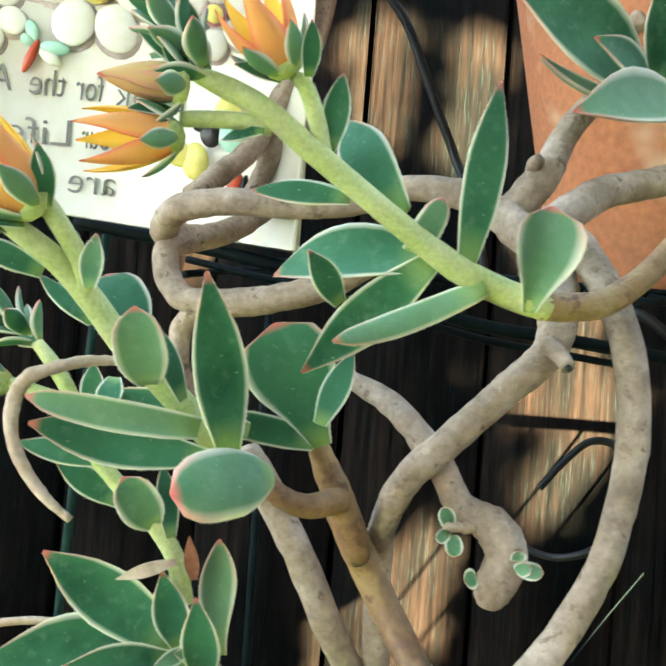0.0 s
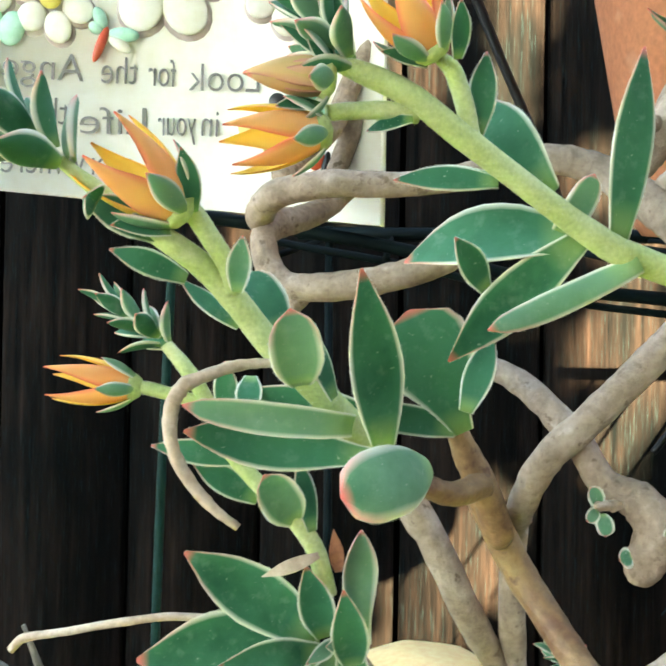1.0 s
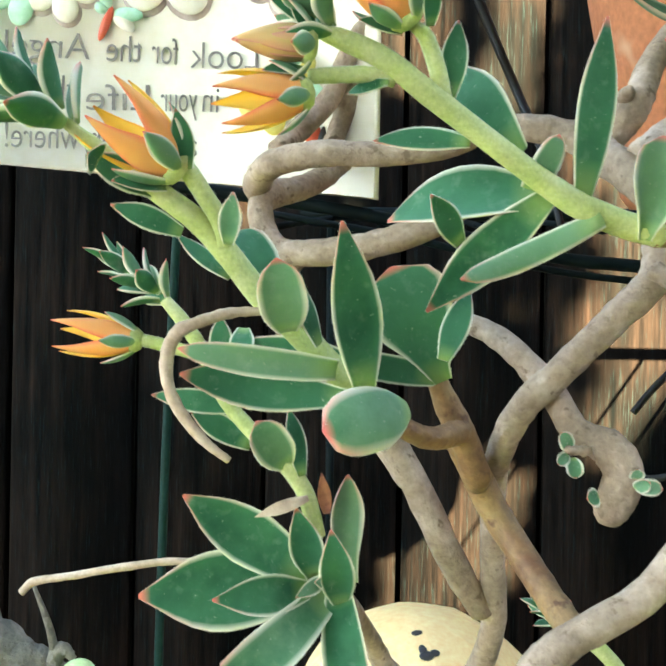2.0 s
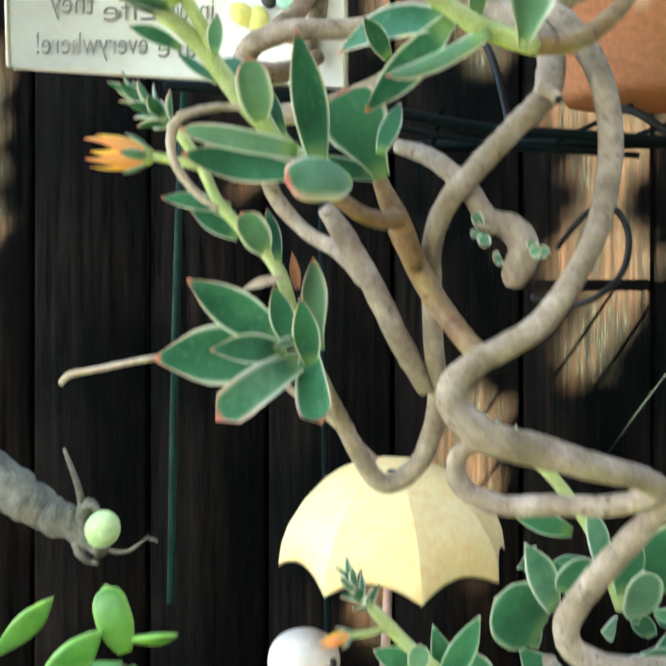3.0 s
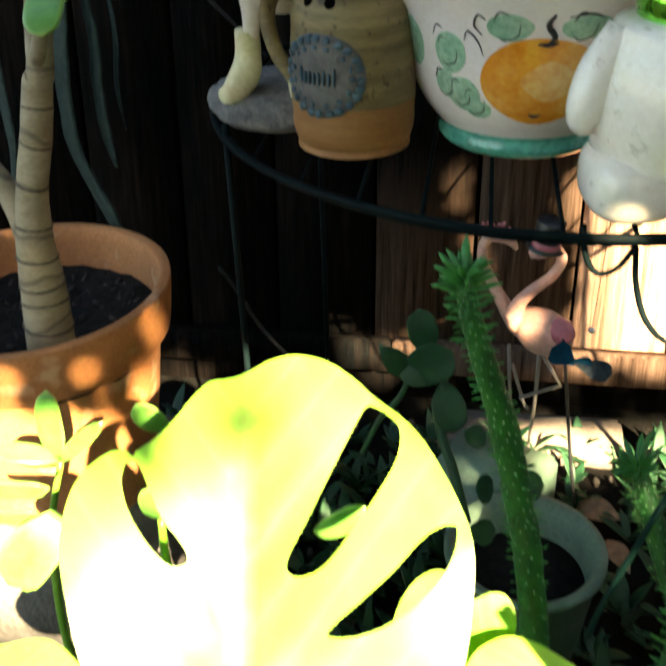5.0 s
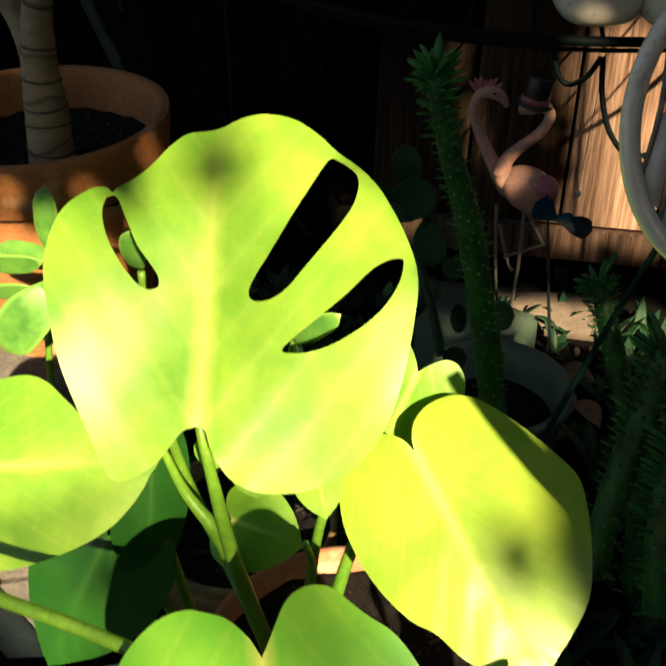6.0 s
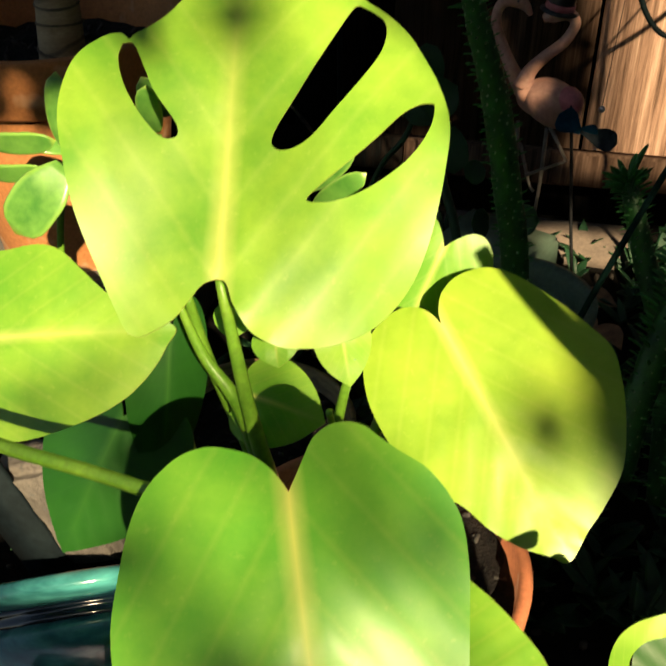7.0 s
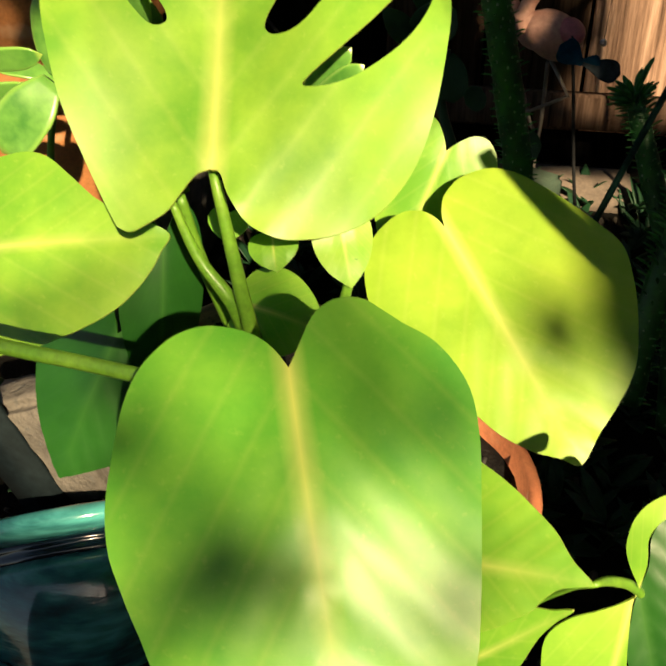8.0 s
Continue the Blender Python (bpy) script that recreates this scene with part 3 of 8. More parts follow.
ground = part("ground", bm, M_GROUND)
ground.location = (0, -0.2, -0.006)
tagged(ground, "dark soil strewn with grit and dead leaves", "ground", kind="structure")

fence = thing("wall_north", "weathered dark wooden board fence behind the plants", "fence", kind="structure")
fence.location = (0, 0.845, 0)
fence.rotation_euler = (radians(-LEAN), 0, 0)
bm = bmesh.new()
box(bm, (-1.6, 0.05, -0.2), (1.6, 0.062, 1.98))
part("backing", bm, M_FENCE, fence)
x = -1.565
knots = random.Random(5)
while x < 1.5:
    w = 0.138 + 0.008 * knots.random()
    d = 0.005 * knots.random()
    bm = bmesh.new()
    box(bm, (x, d, 0.065), (x + w - 0.006, d + 0.018, 1.95), 0.0015)
    # Boards get paler to the right: sunlight put into their colour.
    part("board", bm, M_FENCE if x < -0.07 else (M_FENCEFOOT if x < 0.08 else M_FENCEPALE if x < 0.22 else M_FENCESUN), fence)
    x += w
# Left rail dark, right rail pale: shade and sun put into the colour.
bm = bmesh.new()
box(bm, (-1.55, -0.026, 0.075), (0.028, -0.002, 0.125), 0.003)
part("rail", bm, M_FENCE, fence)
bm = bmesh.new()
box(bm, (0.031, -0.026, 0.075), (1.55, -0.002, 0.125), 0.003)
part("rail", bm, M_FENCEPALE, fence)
bm = bmesh.new()
box(bm, (0.1, 0.745, -0.02), (0.37, 0.83, 0.024), 0.006)
slab = part("paving_slab", bm, M_SLAB)
tagged(slab, "pale stone slab lying against the fence foot", "paving slab")

# ---- iron plant stand ----
stand = thing("plant_stand", "black wire corner plant stand with half-round shelves", "plant stand")
SH1, SH2 = 0.575, 1.17
SX, SY, SR = 0.21, 0.63, 0.338


def ring(cx, cy, r, z, a0, a1, n=40):
    return [(cx + r * math.cos(radians(a0 + (a1 - a0) * i / n)), cy + r * math.sin(radians(a0 + (a1 - a0) * i / n)), z) for i in range(n + 1)]


def rod(name, pts, r, n=2, material=None, parent=None):
    return part(name, tube(pts, [r] * len(pts), n, 8), material or M_IRON, parent or stand)


rod("shelf_rim", ring(SX, SY, SR, SH1 - 0.006, 150, 390, 60), 0.0038)
rod("shelf_rim", ring(SX, SY, SR - 0.012, SH1 - 0.016, 150, 390, 60), 0.0018)
rod("shelf_back", [(-0.09, 0.8, SH1 - 0.006), (0.2, 0.8, SH1 - 0.006), (0.51, 0.8, SH1 - 0.006)], 0.0042)
for k in range(13):
    sx = -0.1 + 0.05 * k
    dy = math.sqrt(max(0.0, SR ** 2 - (sx - SX) ** 2))
    rod("shelf_wire", [(sx, SY - dy, SH1 - 0.009), (sx, 0.7, SH1 - 0.009), (sx, 0.8, SH1 - 0.009)], 0.0018)
for lx, ly, top in ((-0.085, 0.47, 0.58), (0.505, 0.47, 1.17), (-0.06, 0.8, 1.17), (0.505, 0.8, 1.17)):
    rod("post", [(lx, ly, 0.0), (lx, ly, top / 2), (lx, ly, top)], 0.0034)
stem(stand, "shelf_rim", M_IRON, 0.0, "", [(-0.1178, 0.4913, 1.181), (-0.0957, 0.4859, 1.1785), (-0.0386, 0.4797, 1.1708), (0.0011, 0.4737, 1.1637), (0.0656, 0.4616, 1.1498), (0.1013, 0.4561, 1.1463), (0.1393, 0.4505, 1.1426), (0.1861, 0.4447, 1.1373)], [0.0032, 0.0032, 0.0031, 0.003, 0.0029, 0.0029, 0.0028, 0.0028], n=4)
stem(stand, "shelf_rim", M_IRON, 0.0, "", [(-0.0661, 0.4994, 1.1673), (-0.0403, 0.4938, 1.1632), (0.0008, 0.4878, 1.1565), (0.0675, 0.4758, 1.1429), (0.1046, 0.4702, 1.1387), (0.1441, 0.4646, 1.135)], [0.0018, 0.0018, 0.0018, 0.0017, 0.0017, 0.0017], n=4)
rod("shelf_back", [(-0.085, 0.8, SH2 - 0.006), (0.2, 0.8, SH2 - 0.006), (0.505, 0.8, SH2 - 0.006)], 0.0055)
for k in range(12):
    sx = -0.06 + 0.05 * k
    rod("shelf_wire", [(sx, 0.47, SH2 - 0.009), (sx, 0.65, SH2 - 0.009), (sx, 0.8, SH2 - 0.009)], 0.0018)
# drooping scrolls under the lower shelf
for pts in ([(0.2149, 0.32, 0.5655), (0.2177, 0.32, 0.5464), (0.2244, 0.32, 0.5314), (0.2331, 0.32, 0.5273), (0.2443, 0.32, 0.5348), (0.252, 0.32, 0.5496)], [(0.2532, 0.32, 0.5497), (0.2569, 0.32, 0.5223), (0.2663, 0.32, 0.4944), (0.2803, 0.32, 0.4762), (0.2937, 0.32, 0.4726), (0.3079, 0.32, 0.4883), (0.3063, 0.32, 0.5372)]):
    rod("scroll", pts, 0.0022, 6)

# ---- glazed pot with painted pumpkin ----
pot = thing("glazed_planter", "white glazed planter with green rim and painted orange pumpkin", "planter")
PX, PY = 0.172, 0.487
POTPROF = [(0.0, 0.0), (0.066, 0.0), (0.07, 0.006), (0.068, 0.013), (0.07, 0.018), (0.083, 0.034), (0.094, 0.058), (0.1, 0.085), (0.108, 0.112), (0.122, 0.138), (0.138, 0.155), (0.148, 0.168), (0.151, 0.174), (0.146, 0.178), (0.139, 0.172), (0.128, 0.155), (0.115, 0.136), (0.1, 0.134), (0.0, 0.138)]


rows = spline([(r, z, 0) for r, z in POTPROF[1:15]], 3)
POTROWS = [(v.x, v.y) for v in rows]


def pot_point(a, z, off=0.0):
    """Place on the planter's outside at an angle (0: towards the viewer) and height."""
    for (r0, z0), (r1, z1) in zip(POTROWS, POTROWS[1:]):
        if z0 <= z <= z1:
            r = r0 + (r1 - r0) * (z - z0) / (z1 - z0) + off
            return Vector((PX + r * math.sin(radians(a)), PY - r * math.cos(radians(a)), SH1 + z))
    return Vector((PX, PY, SH1 + z))


bm = lathe([(0, 0)] + [(v.x, v.y) for v in rows] + [(0.128, 0.155), (0.115, 0.138), (0.08, 0.11)], 72)
for f in bm.faces:
    c = f.calc_center_median()
    rr = math.hypot(c.x, c.y)
    f.material_index = 1 if (c.z > 0.156 and rr > 0.132) or c.z < 0.017 else (2 if 0.148 < c.z <= 0.156 and rr > 0.128 else 0)
for v in bm.verts:
    v.co += Vector((PX, PY, SH1))
part("body", bm, [M_GLAZE, M_GREENRIM, M_YELBAND], pot)
soil_in(pot, PX, PY, SH1 + 0.136, 0.111, 70, 4, 0.004)


def painted(name, a, z, ra, rz, material, lobes=0, label="", off=0.0):
    """A flat blob of paint on the planter."""
    bm = bmesh.new()
    mid = bm.verts.new(pot_point(a, z, 0.0009 + off))
    prev = None
    for q in (0.15, 0.3, 0.45, 0.6, 0.75, 0.9, 1.0):
        row = []
        for i in range(30):
            t = 2 * math.pi * i / 30
            k = q * (1 + (0.07 * math.cos(lobes * t) if lobes else 0.06 * noise.noise(Vector((t, a, z * 50)))))
            row.append(bm.verts.new(pot_point(a + ra * k * math.cos(t), z + rz * k * math.sin(t), (0.0009 if q < 1 else 0.0006) + off)))
        for i in range(30):
            if prev is None:
                bm.faces.new((mid, row[i], row[(i + 1) % 30]))
            else:
                bm.faces.new((prev[i], row[i], row[(i + 1) % 30], prev[(i + 1) % 30]))
        prev = row
    part(name, bm, material, pot, label)


def stroke(a_z, r, material=None):
    """A brushed line on the planter through (angle, height) rows."""
    pts = [pot_point(a, z, 0.0006) for a, z in a_z]
    part("brush_line", tube(pts, [r * 0.5] + [r] * (len(pts) - 2) + [r * 0.4], 4, 6), material or M_BLACK, pot)


painted("pumpkin", 5, 0.07, 27, 0.035, M_PUMP, 0, "painted orange pumpkin")
painted("pale_brushwork", 9, 0.071, 12, 0.015, M_PUMPPALE, 4, "pale peach patch within the pumpkin", 0.0006)
stroke([(6, 0.1), (8, 0.106), (5, 0.114), (7, 0.122)], 0.0022)
stroke([(2, 0.1), (6, 0.0995), (10, 0.101)], 0.0018)
stroke([(1, 0.044), (4, 0.0425), (7, 0.044)], 0.002)
for a, z, ra, rz in ((-36, 0.088, 8, 0.016), (-31, 0.056, 9, 0.014), (-40, 0.062, 6, 0.012), (-9, 0.112, 9, 0.01), (20, 0.112, 10, 0.009), (-24, 0.045, 7, 0.008), (42, 0.08, 9, 0.016), (-60, 0.09, 8, 0.02)):
    painted("painted_leaf", a, z, ra, rz, M_GRPAINT)
for a, z in ((-36, 0.088), (-31, 0.056), (-40, 0.062), (-9, 0.112), (20, 0.112), (-24, 0.05), (42, 0.08)):
    stroke([(a - 5, z - 0.006), (a - 2, z - 0.010), (a + 3, z - 0.006), (a + 4, z + 0.003)], 0.0007)
    stroke([(a - 6, z + 0.004), (a - 4, z + 0.011), (a, z + 0.010)], 0.0007)
stroke([(-20, 0.105), (-23, 0.112), (-21, 0.12), (-18, 0.117)], 0.0007)
stroke([(-28, 0.1), (-26, 0.107), (-22, 0.1), (-20, 0.09)], 0.0006)
stroke([(-44, 0.1), (-41, 0.108), (-38, 0.106)], 0.0006)
stroke([(26, 0.118), (20, 0.122), (12, 0.12)], 0.0009)
stroke([(-75 + 5 * k, 0.1485 + (0.0022 if k % 2 else -0.0022)) for k in range(31)], 0.0008, M_BROWNLINE)
for k in range(34):
    stroke([(-80 + 5 * k, 0.161), (-78 + 5 * k, 0.166), (-79.5 + 5 * k, 0.17)], 0.0007)

# ---- stoneware bottle ----
bottle = thing("stoneware_bottle", "brown stoneware bottle with two holes and blue oval plaque", "bottle")
BX, BY = 0.033, 0.452
bt = Matrix.Translation((BX, BY, SH1))
BPROF = [(0.0, 0), (0.043, 0), (0.047, 0.003), (0.045, 0.006), (0.049, 0.01), (0.051, 0.03), (0.0505, 0.07), (0.049, 0.105), (0.046, 0.12), (0.036, 0.131), (0.025, 0.137), (0.0225, 0.143), (0.0225, 0.153), (0.025, 0.158), (0.0275, 0.163), (0.0275, 0.17), (0.025, 0.173), (0.02, 0.172), (0.018, 0.16), (0.018, 0.12)]
bm = lathe([(v.x, v.y) for v in spline([(r, z, 0) for r, z in BPROF], 3)], 56, m=bt)
for f in bm.faces:
    f.material_index = 1 if f.calc_center_median().z < SH1 + 0.038 else 0
for v in bm.verts:
    d = Vector((v.co.x - BX, v.co.y - BY, 0))
    if d.length > 0.03:
        v.co += d.normalized() * 0.0006 * math.sin(v.co.z * 900)
part("body", bm, [M_BOTTLE, M_BOTTLELOW], bottle)


def bottle_point(a, z, off=0.0):
    r = 0.0505 - (0.0025 if z > 0.1 else 0) + off
    return Vector((BX + r * math.sin(radians(a)), BY - r * math.cos(radians(a)), SH1 + z))


part("handle", tube([bottle_point(-75, 0.12, -0.01), bottle_point(-80, 0.123, 0.012), bottle_point(-82, 0.105, 0.02), bottle_point(-72, 0.08, 0.012), bottle_point(-62, 0.06, 0.0)], [0.007, 0.0075, 0.007, 0.0065, 0.007], 7, 10, flat=0.6), M_BOTTLE, bottle)
for p, nrm in (((0.004, 0.4178, 0.6969), (-0.59, -0.66, 0.45)), ((0.0222, 0.4085, 0.6968), (-0.25, -0.86, 0.45))):
    p, nrm = Vector(p), Vector(nrm)
    part("hole", lathe([(0, 0.0007), (0.003, 0.0006), (0.0046, 0.0002), (0.0044, -0.002), (0, -0.002)], 16, m=Matrix.Translation(p) @ nrm.to_track_quat("Z", "Y").to_matrix().to_4x4()), M_HOLE, bottle, "small dark round hole")


def plaque_blob(name, a, z, ra, rz, off, material, label=""):
    bm = bmesh.new()
    rows = []
    for q, o in ((0.0, off), (0.5, off), (0.9, off * 0.9), (1.0, 0.0002)):
        rows.append([bm.verts.new(bottle_point(a + ra * q * math.cos(t), z + rz * q * math.sin(t), o)) for t in (2 * math.pi * i / 36 for i in range(36))])
    for r0, r1 in zip(rows, rows[1:]):
        for i in range(36):
            bm.faces.new((r0[i], r1[i], r1[(i + 1) % 36], r0[(i + 1) % 36]))
    part(name, bm, material, bottle, label)


plaque_blob("plaque", -22, 0.068, 42, 0.033, 0.0035, M_PLAQUE, "blue-grey oval relief plaque")
rnd = random.Random(31)
for k in range(24):
    t = 2 * math.pi * (k + rnd.uniform(-0.2, 0.2)) / 24
    plaque_blob("scallop", -22 + 37 * math.cos(t), 0.068 + 0.029 * math.sin(t), rnd.uniform(3.2, 4.8), rnd.uniform(0.0026, 0.0038), 0.0054, M_PLAQUEHI)
for k in range(15):
    t = 2 * math.pi * (k + rnd.uniform(-0.3, 0.3)) / 15
    plaque_blob("leaf_relief", -22 + 29.5 * math.cos(t), 0.068 + 0.0225 * math.sin(t), rnd.uniform(1.6, 3.4), rnd.uniform(0.0013, 0.0026), 0.0048, M_PLAQUEHI)
for k in range(8):
    a0 = -40 + 4.6 * k
    hgt = (0.011, 0.007, 0.0075, 0.007, 0.008, 0.01, 0.007, 0.012)[k]
    plaque_blob("letter_bar", a0, 0.067 + hgt / 2 - 0.004, 1.3, hgt / 2 + 0.0015, 0.0055, M_PLAQUEHI)

# ---- duck figurine ----
bm = bmesh.new()
DX, DY = -0.032, 0.49


def blob(bm, centre, size, mat, rot=(0, 0, 0), power=1.0, seg=24):
    m = Matrix.Translation(centre) @ Euler([radians(a) for a in rot]).to_matrix().to_4x4() @ Matrix.Diagonal((*size, 1))
    g = bmesh.ops.create_uvsphere(bm, u_segments=seg, v_segments=seg // 2, radius=1)
    for v in g["verts"]:
        v.co = m @ Vector([math.copysign(abs(c) ** power, c) for c in v.co])
    for f in {f for v in g["verts"] for f in v.link_faces}:
        f.material_index = mat


base_rows = [(0, 0.0), (0.05, 0.0), (0.066, 0.006), (0.071, 0.016), (0.066, 0.027), (0.045, 0.032), (0, 0.034)]
n0 = len(bm.verts)
lathe([(v.x, v.y) for v in spline([(r, z, 0) for r, z in base_rows], 4)], 48, bm, Matrix.Translation((-0.04, DY + 0.035, SH1 - 0.002)), 3)
bm.verts.ensure_lookup_table()
for v in bm.verts[n0:]:
    v.co += (v.co - Vector((-0.04, DY + 0.035, SH1 + 0.01))).normalized() * 0.004 * noise.noise(v.co * 70)
body_rows = [(0, 0.672), (0.014, 0.674), (0.03, 0.686), (0.041, 0.703), (0.045, 0.72), (0.043, 0.738), (0.037, 0.756), (0.029, 0.773), (0.022, 0.788), (0.0185, 0.801), (0.0185, 0.813), (0.0215, 0.824), (0.0225, 0.833), (0.0195, 0.842), (0.011, 0.848), (0, 0.85)]
lathe([(v.x, v.y) for v in spline([(r, z, 0) for r, z in body_rows], 4)], 36, bm, Matrix.Translation((DX, DY, 0)), 0)
for v in bm.verts:
    if v.co.z > 0.755 and abs(v.co.x - DX) < 0.05:
        v.co.x -= 0.011 * min(1, (v.co.z - 0.755) / 0.06)
blob(bm, (DX + 0.032, DY + 0.02, 0.722), (0.016, 0.042, 0.03), 0, (20, 0, 10))                # wing
blob(bm, (DX + 0.01, DY + 0.045, 0.715), (0.032, 0.05, 0.026), 0, (-20, 0, 0))               # tail end
blob(bm, (DX - 0.014, DY - 0.022, 0.825), (0.0165, 0.02, 0.0125), 1, (14, 0, -8))             # bill
blob(bm, (DX - 0.021, DY - 0.036, 0.822), (0.0085, 0.011, 0.008), 1, (14, 0, -8))
blob(bm, (DX + 0.008, DY - 0.011, 0.836), (0.0028, 0.0028, 0.0036), 5, seg=12)
tube([(DX - 0.024, DY + 0.0, 0.69), (DX - 0.026, DY, 0.672), (DX - 0.03, DY + 0.004, 0.65), (DX - 0.032, DY + 0.005, 0.64)], [0.014, 0.0095, 0.0065, 0.0065], 5, 14, bm=bm, mat=0)
tube([(DX - 0.0335, DY + 0.006, 0.656), (DX - 0.034, DY + 0.006, 0.636), (DX - 0.036, DY + 0.0, 0.62), (DX - 0.043, DY - 0.014, 0.609), (DX - 0.05, DY - 0.026, 0.607)], [0.011, 0.0115, 0.0135, 0.0115, 0.007], 6, 16, bm=bm, mat=2)
tube([(DX + 0.014, DY + 0.0, 0.69), (DX + 0.016, DY, 0.672), (DX + 0.016, DY + 0.004, 0.645)], [0.014, 0.0095, 0.0065], 5, 14, bm=bm, mat=0)
tube([(DX + 0.016, DY + 0.006, 0.654), (DX + 0.016, DY + 0.006, 0.636), (DX + 0.016, DY - 0.004, 0.618), (DX + 0.016, DY - 0.022, 0.607)], [0.011, 0.0115, 0.0135, 0.008], 6, 16, bm=bm, mat=2)
UX, UY, UZ, UR = 0.012, 0.522, 0.893, 0.074
tube([(DX + 0.03, DY + 0.01, 0.735), (DX + 0.037, DY + 0.02, 0.8), (UX, UY, 0.95)], [0.003, 0.003, 0.003], 4, 10, bm=bm, mat=6)
cols = 96
rings_u = []
for j in range(9):
    q = j / 8
    row = []
    for i in range(cols):
        a = 2 * math.pi * i / cols
        ph = abs(((i / cols * 8) % 1) - 0.5) * 2
        r = UR * math.sin(q * math.pi / 2 * 0.98) * (1 - 0.1 * (1 - ph * ph) * (0.3 + 0.7 * q))
        row.append(bm.verts.new((UX + r * math.cos(a - 1.33), UY + r * math.sin(a - 1.33), UZ - 0.004 + 0.062 * math.cos(q * math.pi / 2) + (1 - ph * ph) * 0.0095 * q ** 4)))
    rings_u.append(row)
inner = [[bm.verts.new(v.co + Vector((0, 0, -0.002))) for v in row] for row in rings_u]
for rr, flip in ((rings_u, False), (inner, True)):
    for r0, r1 in zip(rr, rr[1:]):
        for i in range(cols):
            q = (r0[i], r1[i], r1[(i + 1) % cols], r0[(i + 1) % cols])
            f = bm.faces.new(q[::-1] if flip else q)
            f.material_index = 4
for i in range(0, cols, cols // 8):
    for r0, r1 in zip(rings_u, rings_u[1:]):
        bm.edges.get((r0[i], r1[i])).smooth = False
for i in range(cols):
    f = bm.faces.new((rings_u[-1][i], inner[-1][i], inner[-1][(i + 1) % cols], rings_u[-1][(i + 1) % cols]))
    f.material_index = 4
bmesh.ops.recalc_face_normals(bm, faces=bm.faces)
# dark chips in the umbrella's paint
for at, size in (((0.0165, 0.4905, 0.9446), (0.0042, 0.003, 0.0007)), ((0.0205, 0.4925, 0.9452), (0.0028, 0.0022, 0.0007)), ((0.0145, 0.4935, 0.946), (0.0022, 0.0034, 0.0007)), ((0.0118, 0.506, 0.949), (0.0036, 0.0022, 0.0007))):
    blob(bm, at, size, 5, (25 if at[1] < 0.5 else 15, 0, 20), seg=14)
duck = part("duck_figurine", bm, [M_DUCK, M_BEAK, M_BOOT, M_BASE, M_UMB, M_BLACK, M_PINK])
tagged(duck, "white duck figurine in cream boots under a yellow umbrella", "figurine")

# ---- white ceramic figurine with green mirrored ball ----
bm = bmesh.new()
FX, FY = 0.272, 0.338
fig_rows = [(0, 0.03), (0.05, 0.035), (0.06, 0.052), (0.063, 0.07), (0.06, 0.095), (0.054, 0.118), (0.046, 0.131), (0.0, 0.134)]
lathe([(v.x, v.y) for v in spline([(r, z, 0) for r, z in fig_rows], 4)], 48, bm, Matrix.Translation((FX, FY, SH1)), 0)
for sx in (-1, 1):
    blob(bm, (FX + sx * 0.031, FY - 0.014, SH1 + 0.026), (0.032, 0.042, 0.0255), 0, (0, 0, -sx * 8), 0.7, 32)
    tube([(FX + sx * 0.046, FY - 0.008, SH1 + 0.124), (FX + sx * 0.06, FY - 0.014, SH1 + 0.096), (FX + sx * 0.066, FY - 0.02, SH1 + 0.07), (FX + sx * 0.065, FY - 0.022, SH1 + 0.058)], [0.012, 0.0145, 0.0125, 0.004], 6, 18, bm=bm, mat=0)
blob(bm, (FX + 0.002, FY, SH1 + 0.14), (0.0425, 0.0425, 0.038), 1, seg=36)
fig = part("ceramic_figurine", bm, [M_WHITECER, M_GREENGLASS])
tagged(fig, "glossy white ceramic figurine with a mirrored green ball", "figurine")

# ---- jade plant in terracotta ----
jpot = thing("terracotta_pot", "terracotta pot with thick rim holding dark soil", "flower pot")
JX, JY, JZ = -0.315, 0.48, 0.4
jm = Matrix.Translation((JX, JY, JZ))
part("body", lathe([(v.x, v.y) for v in spline([(0.002, -0.26, 0), (0.09, -0.26, 0), (0.097, -0.255, 0), (0.118, -0.14, 0), (0.128, -0.062, 0), (0.131, -0.058, 0), (0.14, -0.056, 0), (0.1465, -0.004, 0), (0.144, 0.001, 0), (0.137, 0.001, 0), (0.134, -0.006, 0), (0.128, -0.05, 0), (0.12, -0.055, 0)], 3)], 72, m=jm), M_TERRAOLD, jpot)
soil_in(jpot, JX, JY, JZ - 0.05, 0.1285, 130, 5)
bm = bmesh.new()
box(bm, (JX - 0.15, JY - 0.14, -0.01), (JX + 0.13, JY + 0.14, 0.138), 0.01)
block = part("concrete_block", bm, M_CONCRETE)
tagged(block, "rough grey concrete block under the jade pot", "concrete block")
jade = thing("jade_plant", "bright green jade plant with ringed woody trunk", "succulent")
